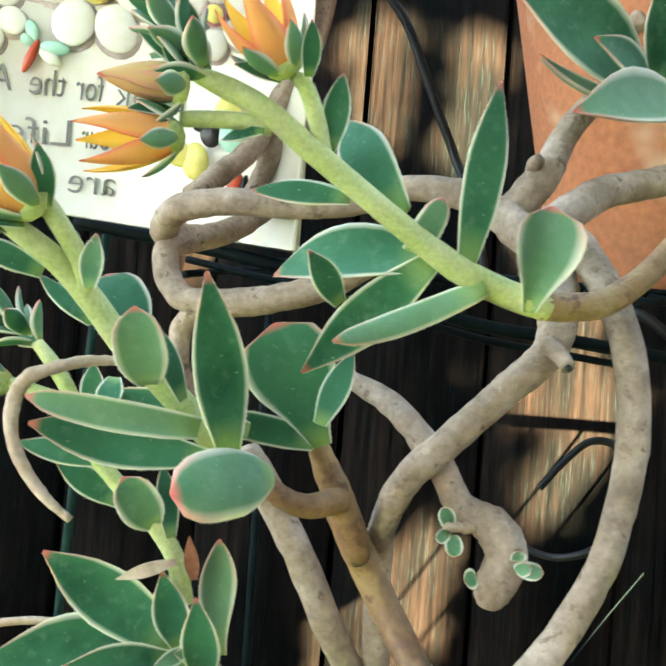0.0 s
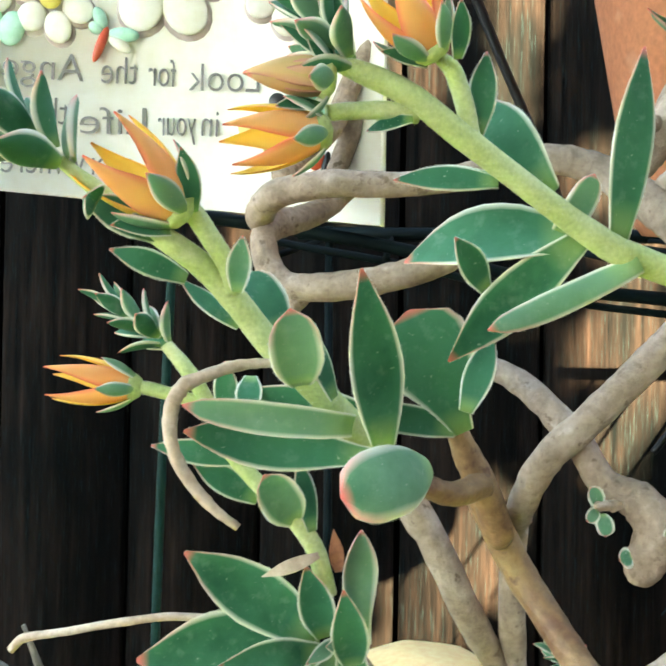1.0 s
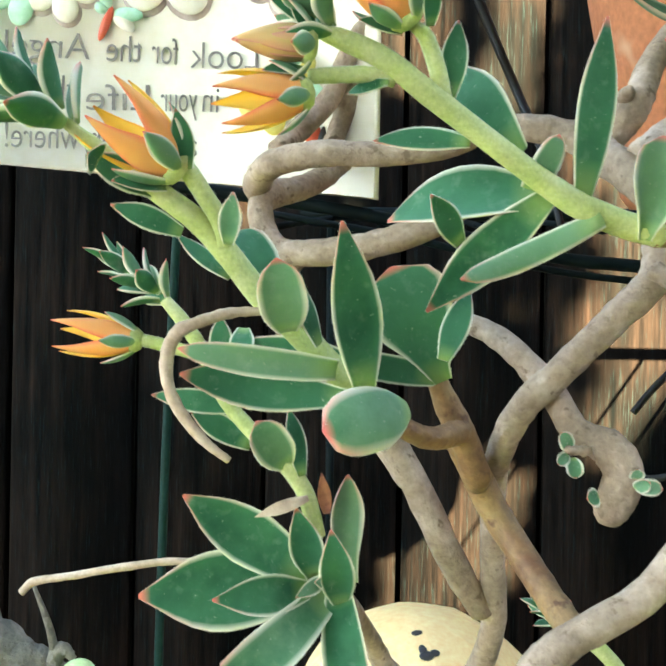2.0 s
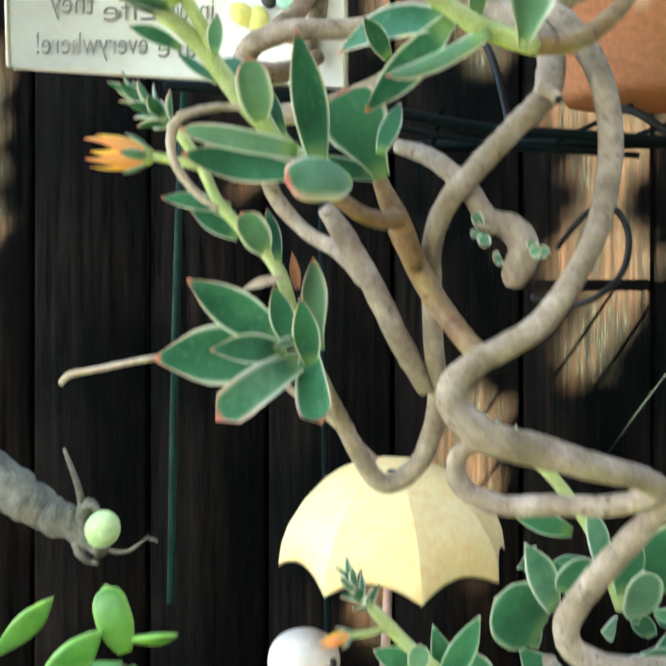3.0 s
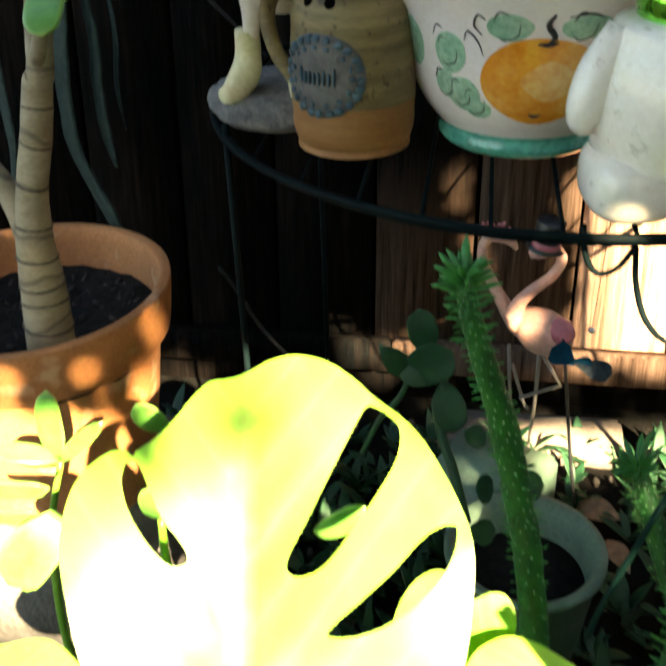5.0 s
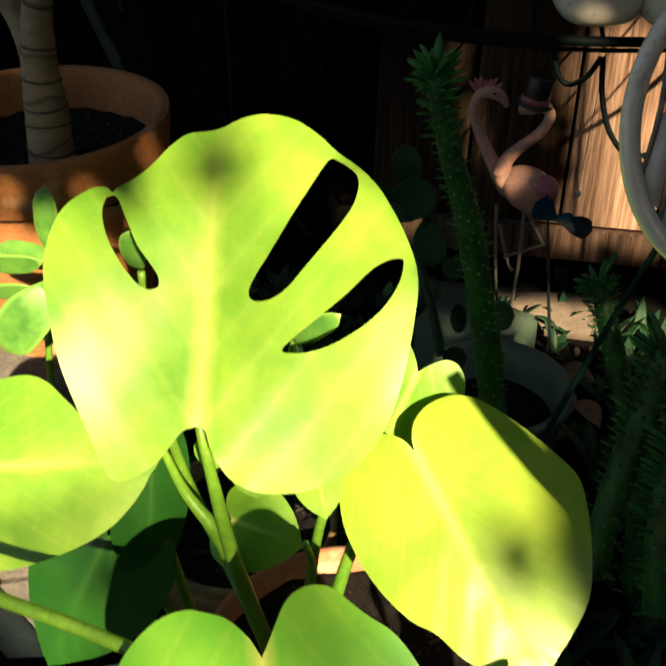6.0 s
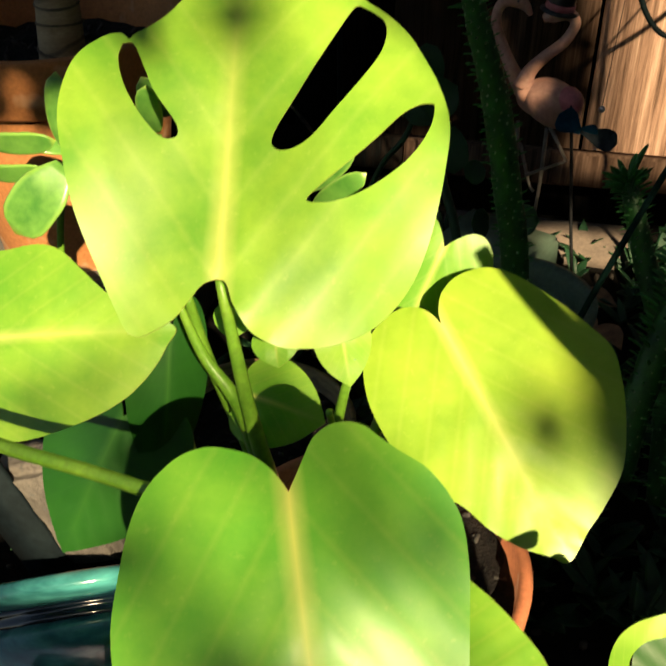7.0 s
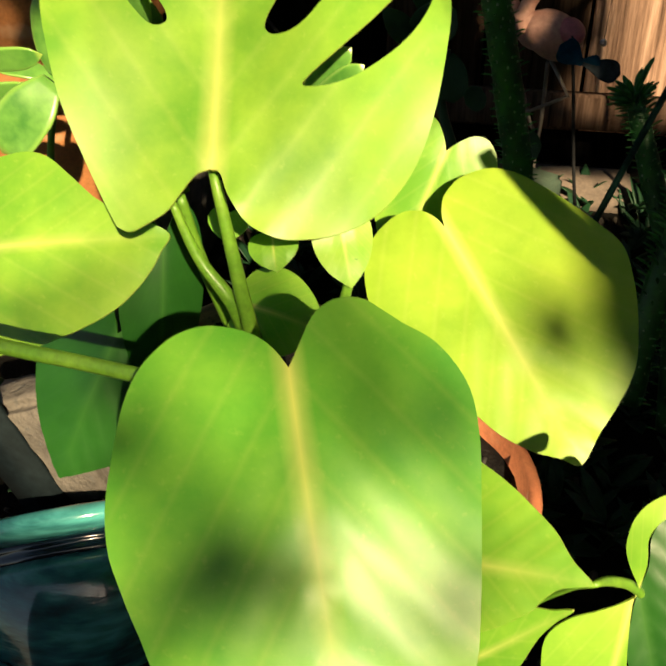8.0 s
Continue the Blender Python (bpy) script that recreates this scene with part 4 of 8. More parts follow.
stem(jade, "trunk", M_TRUNK, 0.05, "ringed grey-brown trunk", [(-0.2786, 0.4344, 0.3454), (-0.2732, 0.4341, 0.4153), (-0.2723, 0.4361, 0.4652), (-0.2659, 0.4388, 0.5206), (-0.2518, 0.4411, 0.5729), (-0.2412, 0.443, 0.6219), (-0.2329, 0.4411, 0.6443), (-0.2097, 0.4482, 0.803), (-0.2101, 0.3879, 0.6608), (-0.1781, 0.3669, 0.7269), (-0.1565, 0.3583, 0.8096), (-0.1569, 0.3663, 0.8668)], [0.0248, 0.0222, 0.0184, 0.0147, 0.0142, 0.013, 0.0114, 0.008, 0.0069, 0.0048, 0.0035, 0.0025], n=6, rings=0.012)
scars = spline([Vector(v) for v in ((-0.2786, 0.4344, 0.3454, 0.0248), (-0.2732, 0.4341, 0.4153, 0.0222), (-0.2723, 0.4361, 0.4652, 0.0184), (-0.2659, 0.4388, 0.5206, 0.0147), (-0.2518, 0.4411, 0.5729, 0.0142), (-0.2412, 0.443, 0.6219, 0.013))], 12)
for k in (6, 11, 15, 22, 29, 38, 47, 55):
    here, ahead = Vector(scars[k][:3]), (Vector(scars[k + 1][:3]) - Vector(scars[k - 1][:3])).normalized()
    r = scars[k][3]
    tip_m = Matrix.Translation(here) @ Euler((radians(7 * math.sin(k)), radians(5 * math.cos(k * 2)), 0)).to_matrix().to_4x4() @ ahead.to_track_quat("Z", "Y").to_matrix().to_4x4()
    part("leaf_scar", lathe([(r * 0.98, -0.0016), (r * 1.055, -0.0006), (r * 1.06, 0.0004), (r * 0.98, 0.0014)], 28, m=tip_m), M_DEADRING, jade, "dark ring scar")
stem(jade, "branch", M_TRUNK, 0.05, "", [(-0.2759, 0.4367, 0.4692), (-0.2944, 0.4482, 0.5153), (-0.3386, 0.4642, 0.5577), (-0.3929, 0.4792, 0.5919)], [0.0136, 0.0118, 0.011, 0.0102])
stem(jade, "branch", M_TRUNK, 0.05, "", [(-0.1767, 0.3669, 0.7269), (-0.1497, 0.3624, 0.7672), (-0.1296, 0.3732, 0.8443), (-0.1185, 0.3788, 0.8838)], [0.0042, 0.0036, 0.003, 0.0022])
stem(jade, "branch", M_TRUNK, 0.05, "", [(-0.1565, 0.3583, 0.8096), (-0.1328, 0.3688, 0.8482), (-0.1517, 0.3768, 0.8692)], [0.0035, 0.0025, 0.002])
stem(jade, "branch", M_TRUNK, 0.05, "", [(-0.1767, 0.3669, 0.7269), (-0.1942, 0.366, 0.7925), (-0.1987, 0.3786, 0.882)], [0.0037, 0.0031, 0.0023])
leaf(jade, M_JADE, (-0.1999, 0.3789, 0.8845), (-0.201, 0.3747, 0.9267), 0.0261, "round", 0, 0.05, 0.1, 0.13)
leaf(jade, M_JADE, (-0.1999, 0.3789, 0.8845), (-0.2299, 0.3761, 0.8645), 0.0178, "round", 0, 0.05, 0.1, 0.13)
leaf(jade, M_JADE, (-0.1876, 0.3792, 0.8869), (-0.1554, 0.3835, 0.9171), 0.0137, "spoon", 30, 0.05, 0.1, 0.15)
leaf(jade, M_JADE, (-0.1616, 0.3674, 0.8742), (-0.1265, 0.3719, 0.9063), 0.0175, "spoon", 20, 0.05, 0.1, 0.15)
leaf(jade, M_JADE, (-0.1181, 0.3798, 0.8911), (-0.1285, 0.3844, 0.9238), 0.0184, "round", 0, 0.05, 0.1, 0.15)
leaf(jade, M_JADE, (-0.1166, 0.3807, 0.8971), (-0.0911, 0.3811, 0.9004), 0.0103, "spoon", 60, 0.05, 0.1, 0.15)
leaf(jade, M_JADE, (-0.1234, 0.3883, 0.8792), (-0.1518, 0.3867, 0.8681), 0.0152, "spoon", 50, 0.05, 0.1, 0.15)
leaf(jade, M_JADE, (-0.1159, 0.3788, 0.8837), (-0.1018, 0.3752, 0.8579), 0.0153, "round", 20, 0.05, 0.1, 0.13)
leaf(jade, M_JADE, (-0.114, 0.3771, 0.8715), (-0.1057, 0.3629, 0.8423), 0.0191, "round", 0, 0.05, 0.1, 0.13)
leaf(jade, M_JADE, (-0.1516, 0.3604, 0.8247), (-0.1661, 0.346, 0.866), 0.0267, "round", 0, 0.05, 0.12, 0.13)
leaf(jade, M_JADE, (-0.1516, 0.3606, 0.826), (-0.1428, 0.3448, 0.8577), 0.0082, "lance", 70, 0.05, 0.1, 0.2)
leaf(jade, M_JADE, (-0.1464, 0.3604, 0.8248), (-0.1037, 0.3443, 0.8542), 0.0229, "round", 0, 0.05, 0.12, 0.13)
leaf(jade, M_JADE, (-0.1428, 0.3597, 0.8198), (-0.0933, 0.3524, 0.8394), 0.0207, "round", 20, 0.05, 0.12, 0.13)
leaf(jade, M_JADE, (-0.1532, 0.3599, 0.821), (-0.1843, 0.3399, 0.8226), 0.0216, "round", 0, 0.05, 0.12, 0.13)
leaf(jade, M_JADE, (-0.1551, 0.3585, 0.8109), (-0.1317, 0.325, 0.7886), 0.0272, "round", 0, 0.05, 0.12, 0.13)
leaf(jade, M_JADE, (-0.1746, 0.3671, 0.8006), (-0.2169, 0.3553, 0.7882), 0.0235, "round", 10, 0.05, 0.12, 0.13)
leaf(jade, M_JADE, (-0.1566, 0.3579, 0.8071), (-0.1698, 0.3439, 0.7792), 0.0199, "round", 0, 0.05, 0.12, 0.13)
leaf(jade, M_JADE, (-0.1927, 0.3887, 0.8823), (-0.1939, 0.3835, 0.8451), 0.016, "round", 20, 0.05, 0.1, 0.13)
leaf(jade, M_JADE, (-0.1592, 0.3487, 0.7414), (-0.155, 0.3343, 0.7825), 0.0248, "round", 0, 0.05, 0.12, 0.13)
leaf(jade, M_JADE, (-0.1498, 0.339, 0.7441), (-0.0778, 0.3109, 0.7596), 0.0234, "round", 0, 0.03, 0.1, 0.13)
leaf(jade, M_JADE, (-0.1591, 0.3386, 0.7412), (-0.208, 0.3172, 0.7331), 0.0235, "round", 0, 0.05, 0.12, 0.13)
leaf(jade, M_JADE, (-0.1794, 0.3567, 0.7264), (-0.2055, 0.3571, 0.7296), 0.0236, "round", 20, 0.05, 0.12, 0.13)
leaf(jade, M_JADE, (-0.1554, 0.338, 0.7374), (-0.1434, 0.3149, 0.7168), 0.0246, "round", 0, 0.05, 0.12, 0.13)
leaf(jade, M_JADE, (-0.1572, 0.3261, 0.7246), (-0.1479, 0.2825, 0.7015), 0.0281, "round", 0, 0.05, 0.12, 0.13)
leaf(jade, M_JADE, (-0.1487, 0.3484, 0.7391), (-0.1291, 0.3325, 0.7696), 0.0148, "round", 0, 0.05, 0.12, 0.13)
leaf(jade, M_JADE, (-0.1858, 0.3524, 0.7681), (-0.2104, 0.352, 0.7648), 0.0153, "spoon", 30, 0.05, 0.12, 0.13)
leaf(jade, M_JADE, (-0.226, 0.3659, 0.792), (-0.2199, 0.3621, 0.8369), 0.0179, "round", 0, 0.05, 0.12, 0.13)
stem(jade, "branch", M_BARK, 0.3, "dead grey lichened branch", [(-0.2964, 0.55, 0.9526), (-0.2596, 0.5464, 0.9268), (-0.2262, 0.5435, 0.9057), (-0.1992, 0.5417, 0.8932), (-0.1836, 0.5302, 0.8829)], [0.0147, 0.0152, 0.0134, 0.0093, 0.0057], n=8)
stem(jade, "twig", M_BARK, 0.1, "", [(-0.1992, 0.5421, 0.8961), (-0.1999, 0.5361, 0.925), (-0.2082, 0.535, 0.9531)], [0.0035, 0.0023, 0.0011])
for row, wide in (([(-0.2, 0.54, 0.899), (-0.198, 0.538, 0.909), (-0.192, 0.537, 0.914), (-0.187, 0.537, 0.908)], 0.0042), ([(-0.205, 0.541, 0.893), (-0.204, 0.539, 0.882), (-0.198, 0.538, 0.875), (-0.189, 0.537, 0.872)], 0.0032),
                  ([(-0.186, 0.536, 0.884), (-0.176, 0.537, 0.8805), (-0.166, 0.538, 0.882), (-0.154, 0.54, 0.8915)], 0.0014), ([(-0.157, 0.54, 0.8895), (-0.152, 0.54, 0.889), (-0.148, 0.54, 0.8875)], 0.0009)):
    part("twig", tube(row, [wide, wide * 1.1, wide * 0.9, wide * 0.5][:len(row)], 5, 10, 0.5), M_BARK, jade, "knotted lichened twig")
part("bud", lathe([(v.x, v.y) for v in spline([(0, -0.0115, 0), (0.0065, -0.01, 0), (0.0115, -0.002, 0), (0.0105, 0.006, 0), (0.006, 0.0115, 0), (0, 0.0135, 0)], 3)], 24, m=Matrix.Translation((-0.1815, 0.5273, 0.8995)) @ Matrix.Rotation(0.35, 4, "Y")), M_BUDPALE, jade, "round pale green bud")

# ---- old strap leaves hanging behind the jade ----
blades = thing("strap_leaf_plant", "grey-green ragged strap leaves hanging behind the jade plant", "plant")
M_STRAP = leafy("weathered_strap_leaf", (0.008, 0.019, 0.018), (0.034, 0.056, 0.05), (0.055, 0.075, 0.066), (0.05, 0.04, 0.03), 0.7, 0.0, 0.0, 90, rim=(0.8, 1.0), shine=0.15)
for row, wide in (([(-0.3005, 0.65, 0.6719), (-0.3155, 0.65, 0.59), (-0.3201, 0.65, 0.5353), (-0.319, 0.65, 0.4866), (-0.3042, 0.65, 0.4406), (-0.2852, 0.645, 0.4001), (-0.2712, 0.64, 0.3682)], 0.021),
                  ([(-0.2836, 0.66, 0.6626), (-0.2793, 0.66, 0.6041), (-0.2836, 0.66, 0.5544), (-0.2804, 0.655, 0.5022), (-0.2743, 0.655, 0.4612)], 0.014),
                  ([(-0.265, 0.68, 0.67), (-0.258, 0.67, 0.61), (-0.265, 0.67, 0.55), (-0.262, 0.67, 0.5)], 0.006),
                  ([(-0.3784, 0.63, 0.66), (-0.3805, 0.63, 0.5714), (-0.3832, 0.63, 0.4937), (-0.3953, 0.63, 0.4364)], 0.011),
                  ([(-0.4111, 0.66, 0.6), (-0.4014, 0.66, 0.5244), (-0.4044, 0.66, 0.4382)], 0.012),
                  ([(-0.345, 0.67, 0.69), (-0.352, 0.67, 0.62), (-0.345, 0.67, 0.55), (-0.36, 0.66, 0.48)], 0.01)):
    bm = tube(row, [wide * 0.7, *[wide] * (len(row) - 2), wide * 0.35], 7, 12, 0.15, flat=0.22)
    lay = bm.loops.layers.float_color.new("leafmap")
    for f in bm.faces:
        for lp in f.loops:
            lp[lay] = (0.6 + 0.4 * noise.noise(lp.vert.co * 60), 0.5, 0.5, 1)
    part("blade", bm, M_STRAP, blades)

# ---- upper pot ----
upot = thing("terracotta_pot", "terracotta pot on the upper shelf of the stand", "flower pot")
um = Matrix.Translation((0.19, 0.535, SH2))
part("body", lathe([(0.002, 0), (0.072, 0), (0.077, 0.006), (0.1175, 0.198), (0.12, 0.204), (0.112, 0.204), (0.108, 0.19), (0.002, 0.18)], 64, m=um), M_TERRA, upot)
part("rim", lathe([(v.x, v.y) for v in spline([(0.117, 0.2, 0), (0.128, 0.201, 0), (0.131, 0.205, 0), (0.135, 0.25, 0), (0.132, 0.254, 0), (0.124, 0.252, 0), (0.12, 0.225, 0), (0.117, 0.2, 0)], 3)], 64, m=um), M_TERRA, upot, "thick rolled terracotta rim")
part("soil", lathe([(0.001, 0.228), (0.06, 0.23), (0.119, 0.226), (0.118, 0.216), (0.001, 0.216)], 40, m=um), M_SOIL, upot, "dark potting soil")

# ---- sign ----
sign = thing("garden_sign", "cream sculpted garden sign with dark mirrored lettering", "sign")
BR, BL = Vector((-0.0151, 0.4725, 1.177)), Vector((-0.1997, 0.474, 1.1929))
along = (BL - BR).normalized()
upv = Vector((0, 0.08, 1)).normalized()
out = upv.cross(along).normalized()
if out.y > 0:
    out = -out
sm = Matrix((( along.x, upv.x, -out.x, BR.x), (along.y, upv.y, -out.y, BR.y), (along.z, upv.z, -out.z, BR.z), (0, 0, 0, 1)))
SW, SHT = (BL - BR).length, 0.2
bm = bmesh.new()
box(bm, (-0.002, 0, 0), (SW + 0.002, SHT, 0.008), 0.002, sm)
part("board", bm, M_SIGN, sign)
rand_s = random.Random(3)
for txt, x0, x1, y0 in (("Look", 0.0506, 0.0816, 0.0512), ("for", 0.0892, 0.1013, 0.0503), ("the", 0.106, 0.1225, 0.05), ("Angels", 0.1308, 0.178, 0.0492), ("in", 0.0695, 0.0767, 0.0302), ("your", 0.08, 0.0968, 0.0297), ("Life", 0.1005, 0.1303, 0.0285), ("they", 0.1376, 0.163, 0.0295), ("are", 0.0797, 0.1008, 0.0092), ("everywhere!", 0.107, 0.17, 0.0095)):
    fc = bpy.data.curves.new("lettering", "FONT")
    fc.body, fc.size, fc.extrude, fc.offset = txt, 0.0172, 0.0003, -0.00016
    fc.materials.append(M_INK)
    ob = new("lettering", fc)
    bpy.context.view_layer.update()
    ob.parent = sign
    ob.matrix_local = sm @ Matrix.Translation((x0, y0, -0.0005)) @ Matrix.Rotation(0.04 * rand_s.uniform(-1, 1), 4, "Z") @ Matrix.Diagonal(((x1 - x0) / ob.dimensions.x, 1, 1, 1))


def relief(name, x, y, parts_, zf=-0.001):
    """Sculpted blobs on the sign: (dx, dy, rx, ry, turn, material)."""
    for dx, dy, rx, ry, tr, m in parts_:
        bm = bmesh.new()
        bmesh.ops.create_uvsphere(bm, u_segments=18, v_segments=10, radius=1, matrix=sm @ Matrix.Translation((x + dx, y + dy, zf)) @ Matrix.Rotation(radians(tr), 4, "Z") @ Matrix.Diagonal((rx, ry, 0.0019, 1)))
        part(name, bm, m, sign)


for x, y, r, n, centre, turn in ((0.0945, 0.1005, 0.0195, 6, M_YEL, 0.0), (0.1446, 0.084, 0.0125, 6, M_YEL, 0.3), (0.0403, 0.0955, 0.0125, 6, M_ROSE, 0.5), (0.183, 0.09, 0.014, 6, M_YEL, 0.5), (0.13, 0.125, 0.013, 6, M_YEL, 0.5), (0.062, 0.125, 0.013, 6, M_YEL, 0.5), (0.17, 0.128, 0.013, 6, M_YEL, 0.5)):
    spread = [(r * math.cos(turn + 2 * math.pi * k / n), r * math.sin(turn + 2 * math.pi * k / n), math.degrees(turn) + 360 * k / n) for k in range(n)]
    relief("petal_shade", x, y, [(px, py - 0.0008, r * 0.66, r * 0.6, a, M_SHADE) for px, py, a in spread], 0.0002)
    relief("petal", x, y, [(px, py, r * 0.58, r * 0.51, a, M_PETALW) for px, py, a in spread], -0.002)
    relief("flower_centre", x, y, [(0, 0, r * 0.42, r * 0.42, 0, centre)], -0.004)
relief("flower_centre", 0.0403, 0.0955, [(0, 0, 0.0042, 0.0042, 0, M_YEL)], -0.0055)
relief("relief_shade", 0.12, 0.099, [(0, 0, 0.11, 0.028, 0, M_SHADE)], 0.0018)
relief("leaf", 0.163, 0.0695, [(0, 0, 0.006, 0.008, 20, M_MINT), (0.01, 0.004, 0.006, 0.005, 0, M_MINT)], -0.002)
for ax, ay, bx, by, half, material in ((0.129, 0.0575, 0.1225, 0.0735, 0.0021, M_RED), (0.122, 0.0705, 0.1082, 0.0706, 0.0032, M_MINT), (0.1222, 0.069, 0.112, 0.0635, 0.0028, M_PETALW), (0.1245, 0.0715, 0.131, 0.0735, 0.0028, M_MINT), (0.124, 0.0725, 0.128, 0.0815, 0.003, M_MINT)):
    ax, bx = ax - 0.0035, bx - 0.0035
    relief("dragonfly", (ax + bx) / 2, (ay + by) / 2, [(0, 0, math.hypot(bx - ax, by - ay) / 2, half, math.degrees(math.atan2(by - ay, bx - ax)), material)], -0.003)
relief("bee", 0.044, 0.03, [(0, 0, 0.006, 0.0085, 0, M_YEL), (0.009, 0.003, 0.008, 0.006, 30, M_YEL), (-0.006, 0.013, 0.005, 0.006, 0, M_BLACK), (-0.001, 0.017, 0.004, 0.004, 0, M_BLACK), (-0.016, 0.012, 0.008, 0.006, 20, M_MINT), (-0.013, 0.024, 0.006, 0.008, 20, M_YEL)], -0.004)
relief("beetle", 0.026, 0.024, [(0, 0, 0.0035, 0.005, 20, M_RED), (-0.004, -0.003, 0.0018, 0.007, 10, M_BLACK)], -0.003)
# ---- echeveria ----
ech = thing("echeveria", "trailing echeveria with grey woody stems and orange flowers", "succulent")
stem(ech, "stem", M_STEM, 0.12, "", [(-0.0267, 0.4674, 1.1907), (-0.0349, 0.4511, 1.183), (-0.0466, 0.4301, 1.1771), (-0.0569, 0.4152, 1.1785), (-0.0493, 0.4012, 1.1868), (-0.029, 0.3916, 1.1904), (-0.0047, 0.3916, 1.1902), (0.0164, 0.3869, 1.1928), (0.0307, 0.3826, 1.1983), (0.0477, 0.3775, 1.1981), (0.0616, 0.3718, 1.1931), (0.0718, 0.3604, 1.184), (0.0798, 0.3489, 1.174), (0.0793, 0.3371, 1.1617), (0.0761, 0.3305, 1.1508), (0.0633, 0.3267, 1.138), (0.0489, 0.3265, 1.1226), (0.0374, 0.3315, 1.1079), (0.0328, 0.3394, 1.0917), (0.0329, 0.3511, 1.0819), (0.034, 0.357, 1.052), (0.0361, 0.3678, 1.0214), (0.0286, 0.3788, 0.9916), (0.0116, 0.3801, 0.9796), (-0.0009, 0.3726, 0.998), (-0.0101, 0.358, 1.0232), (-0.0167, 0.3361, 1.0469)], [0.0045, 0.005, 0.0054, 0.0056, 0.0053, 0.005, 0.0045, 0.0044, 0.0044, 0.0049, 0.0056, 0.0062, 0.0057, 0.0057, 0.0051, 0.0046, 0.0046, 0.0045, 0.0043, 0.0045, 0.0044, 0.0046, 0.0048, 0.0048, 0.0043, 0.0034, 0.0025])
stem(ech, "stem", M_STEM, 0.12, "", [(-0.0342, 0.4677, 1.1933), (-0.0274, 0.4754, 1.2119), (-0.0225, 0.4837, 1.2347), (-0.0193, 0.492, 1.258), (-0.0178, 0.4954, 1.2825)], [0.0044, 0.0048, 0.0049, 0.0049, 0.0049])
stem(ech, "stem", M_STEM, 0.12, "", [(-0.0516, 0.4325, 1.1939), (-0.0431, 0.4491, 1.2045), (-0.0322, 0.4664, 1.2197), (-0.0241, 0.4797, 1.2426), (-0.0116, 0.4888, 1.2716), (-0.0083, 0.4977, 1.2989)], [0.0044, 0.005, 0.0048, 0.0049, 0.0054, 0.0055])
stem(ech, "stem", M_STEM, 0.12, "", [(0.1394, 0.395, 1.2149), (0.1164, 0.3838, 1.2065), (0.0972, 0.3729, 1.2008), (0.0845, 0.3617, 1.193), (0.076, 0.3558, 1.1869)], [0.005, 0.0052, 0.0056, 0.0057, 0.0053])
stem(ech, "stem", M_STEM, 0.12, "", [(0.1139, 0.4094, 1.2452), (0.097, 0.3978, 1.2345), (0.0855, 0.3857, 1.2203), (0.0788, 0.3738, 1.2072), (0.0737, 0.3727, 1.1998), (0.0673, 0.3717, 1.1923)], [0.004, 0.0045, 0.0046, 0.0053, 0.0059, 0.005])
stem(ech, "stem", M_STEM, 0.12, "", [(0.0732, 0.3737, 1.2068), (0.0739, 0.3689, 1.2084), (0.0738, 0.364, 1.2096)], [0.002, 0.0028, 0.0014])
stem(ech, "stem", M_STEM, 0.12, "", [(-0.0466, 0.4301, 1.1771), (-0.0548, 0.4144, 1.1729), (-0.0533, 0.4078, 1.1617), (-0.0442, 0.4016, 1.1538), (-0.0244, 0.3966, 1.1545), (-0.0041, 0.3922, 1.1588), (0.0124, 0.3881, 1.1655), (0.0266, 0.3794, 1.1754)], [0.0051, 0.0052, 0.0051, 0.005, 0.0053, 0.0052, 0.0051, 0.0043])
stem(ech, "stem", M_STEM, 0.12, "", [(-0.0393, 0.4013, 1.1518), (-0.0466, 0.4049, 1.1415), (-0.0464, 0.4079, 1.1266), (-0.0404, 0.4109, 1.1119), (-0.0259, 0.4088, 1.0969), (-0.0082, 0.3775, 1.09), (0.005, 0.3559, 1.0799), (-0.0119, 0.3597, 1.1075), (-0.0062, 0.3567, 1.1001), (0.0066, 0.3536, 1.0783), (0.0193, 0.355, 1.0522), (0.0313, 0.3639, 1.029)], [0.0044, 0.0042, 0.0039, 0.0039, 0.0036, 0.0041, 0.005, 0.0037, 0.0048, 0.0051, 0.005, 0.0047])
stem(ech, "stem", M_STEM, 0.12, "", [(0.0826, 0.3558, 1.1873), (0.0888, 0.3443, 1.1773), (0.0953, 0.3354, 1.1642), (0.0995, 0.3281, 1.148), (0.1002, 0.3223, 1.1284), (0.097, 0.3167, 1.1103), (0.0903, 0.3101, 1.0917), (0.0726, 0.3015, 1.0663), (0.0499, 0.2955, 1.053), (0.0403, 0.2924, 1.0448), (0.0406, 0.2912, 1.0364), (0.0513, 0.2898, 1.0265), (0.0699, 0.292, 1.0206), (0.093, 0.3009, 1.012), (0.1147, 0.3129, 1.0037), (0.1205, 0.3188, 0.996), (0.1049, 0.325, 0.9893), (0.0825, 0.3326, 0.9863), (0.0622, 0.3374, 0.9844), (0.0463, 0.3384, 0.9912), (0.0434, 0.3352, 1.005), (0.0507, 0.3265, 1.0146)], [0.0048, 0.0051, 0.0049, 0.0048, 0.0047, 0.0044, 0.0043, 0.0047, 0.005, 0.0056, 0.0059, 0.0062, 0.0062, 0.0054, 0.0049, 0.0047, 0.0044, 0.0046, 0.0046, 0.0047, 0.0039, 0.0034])
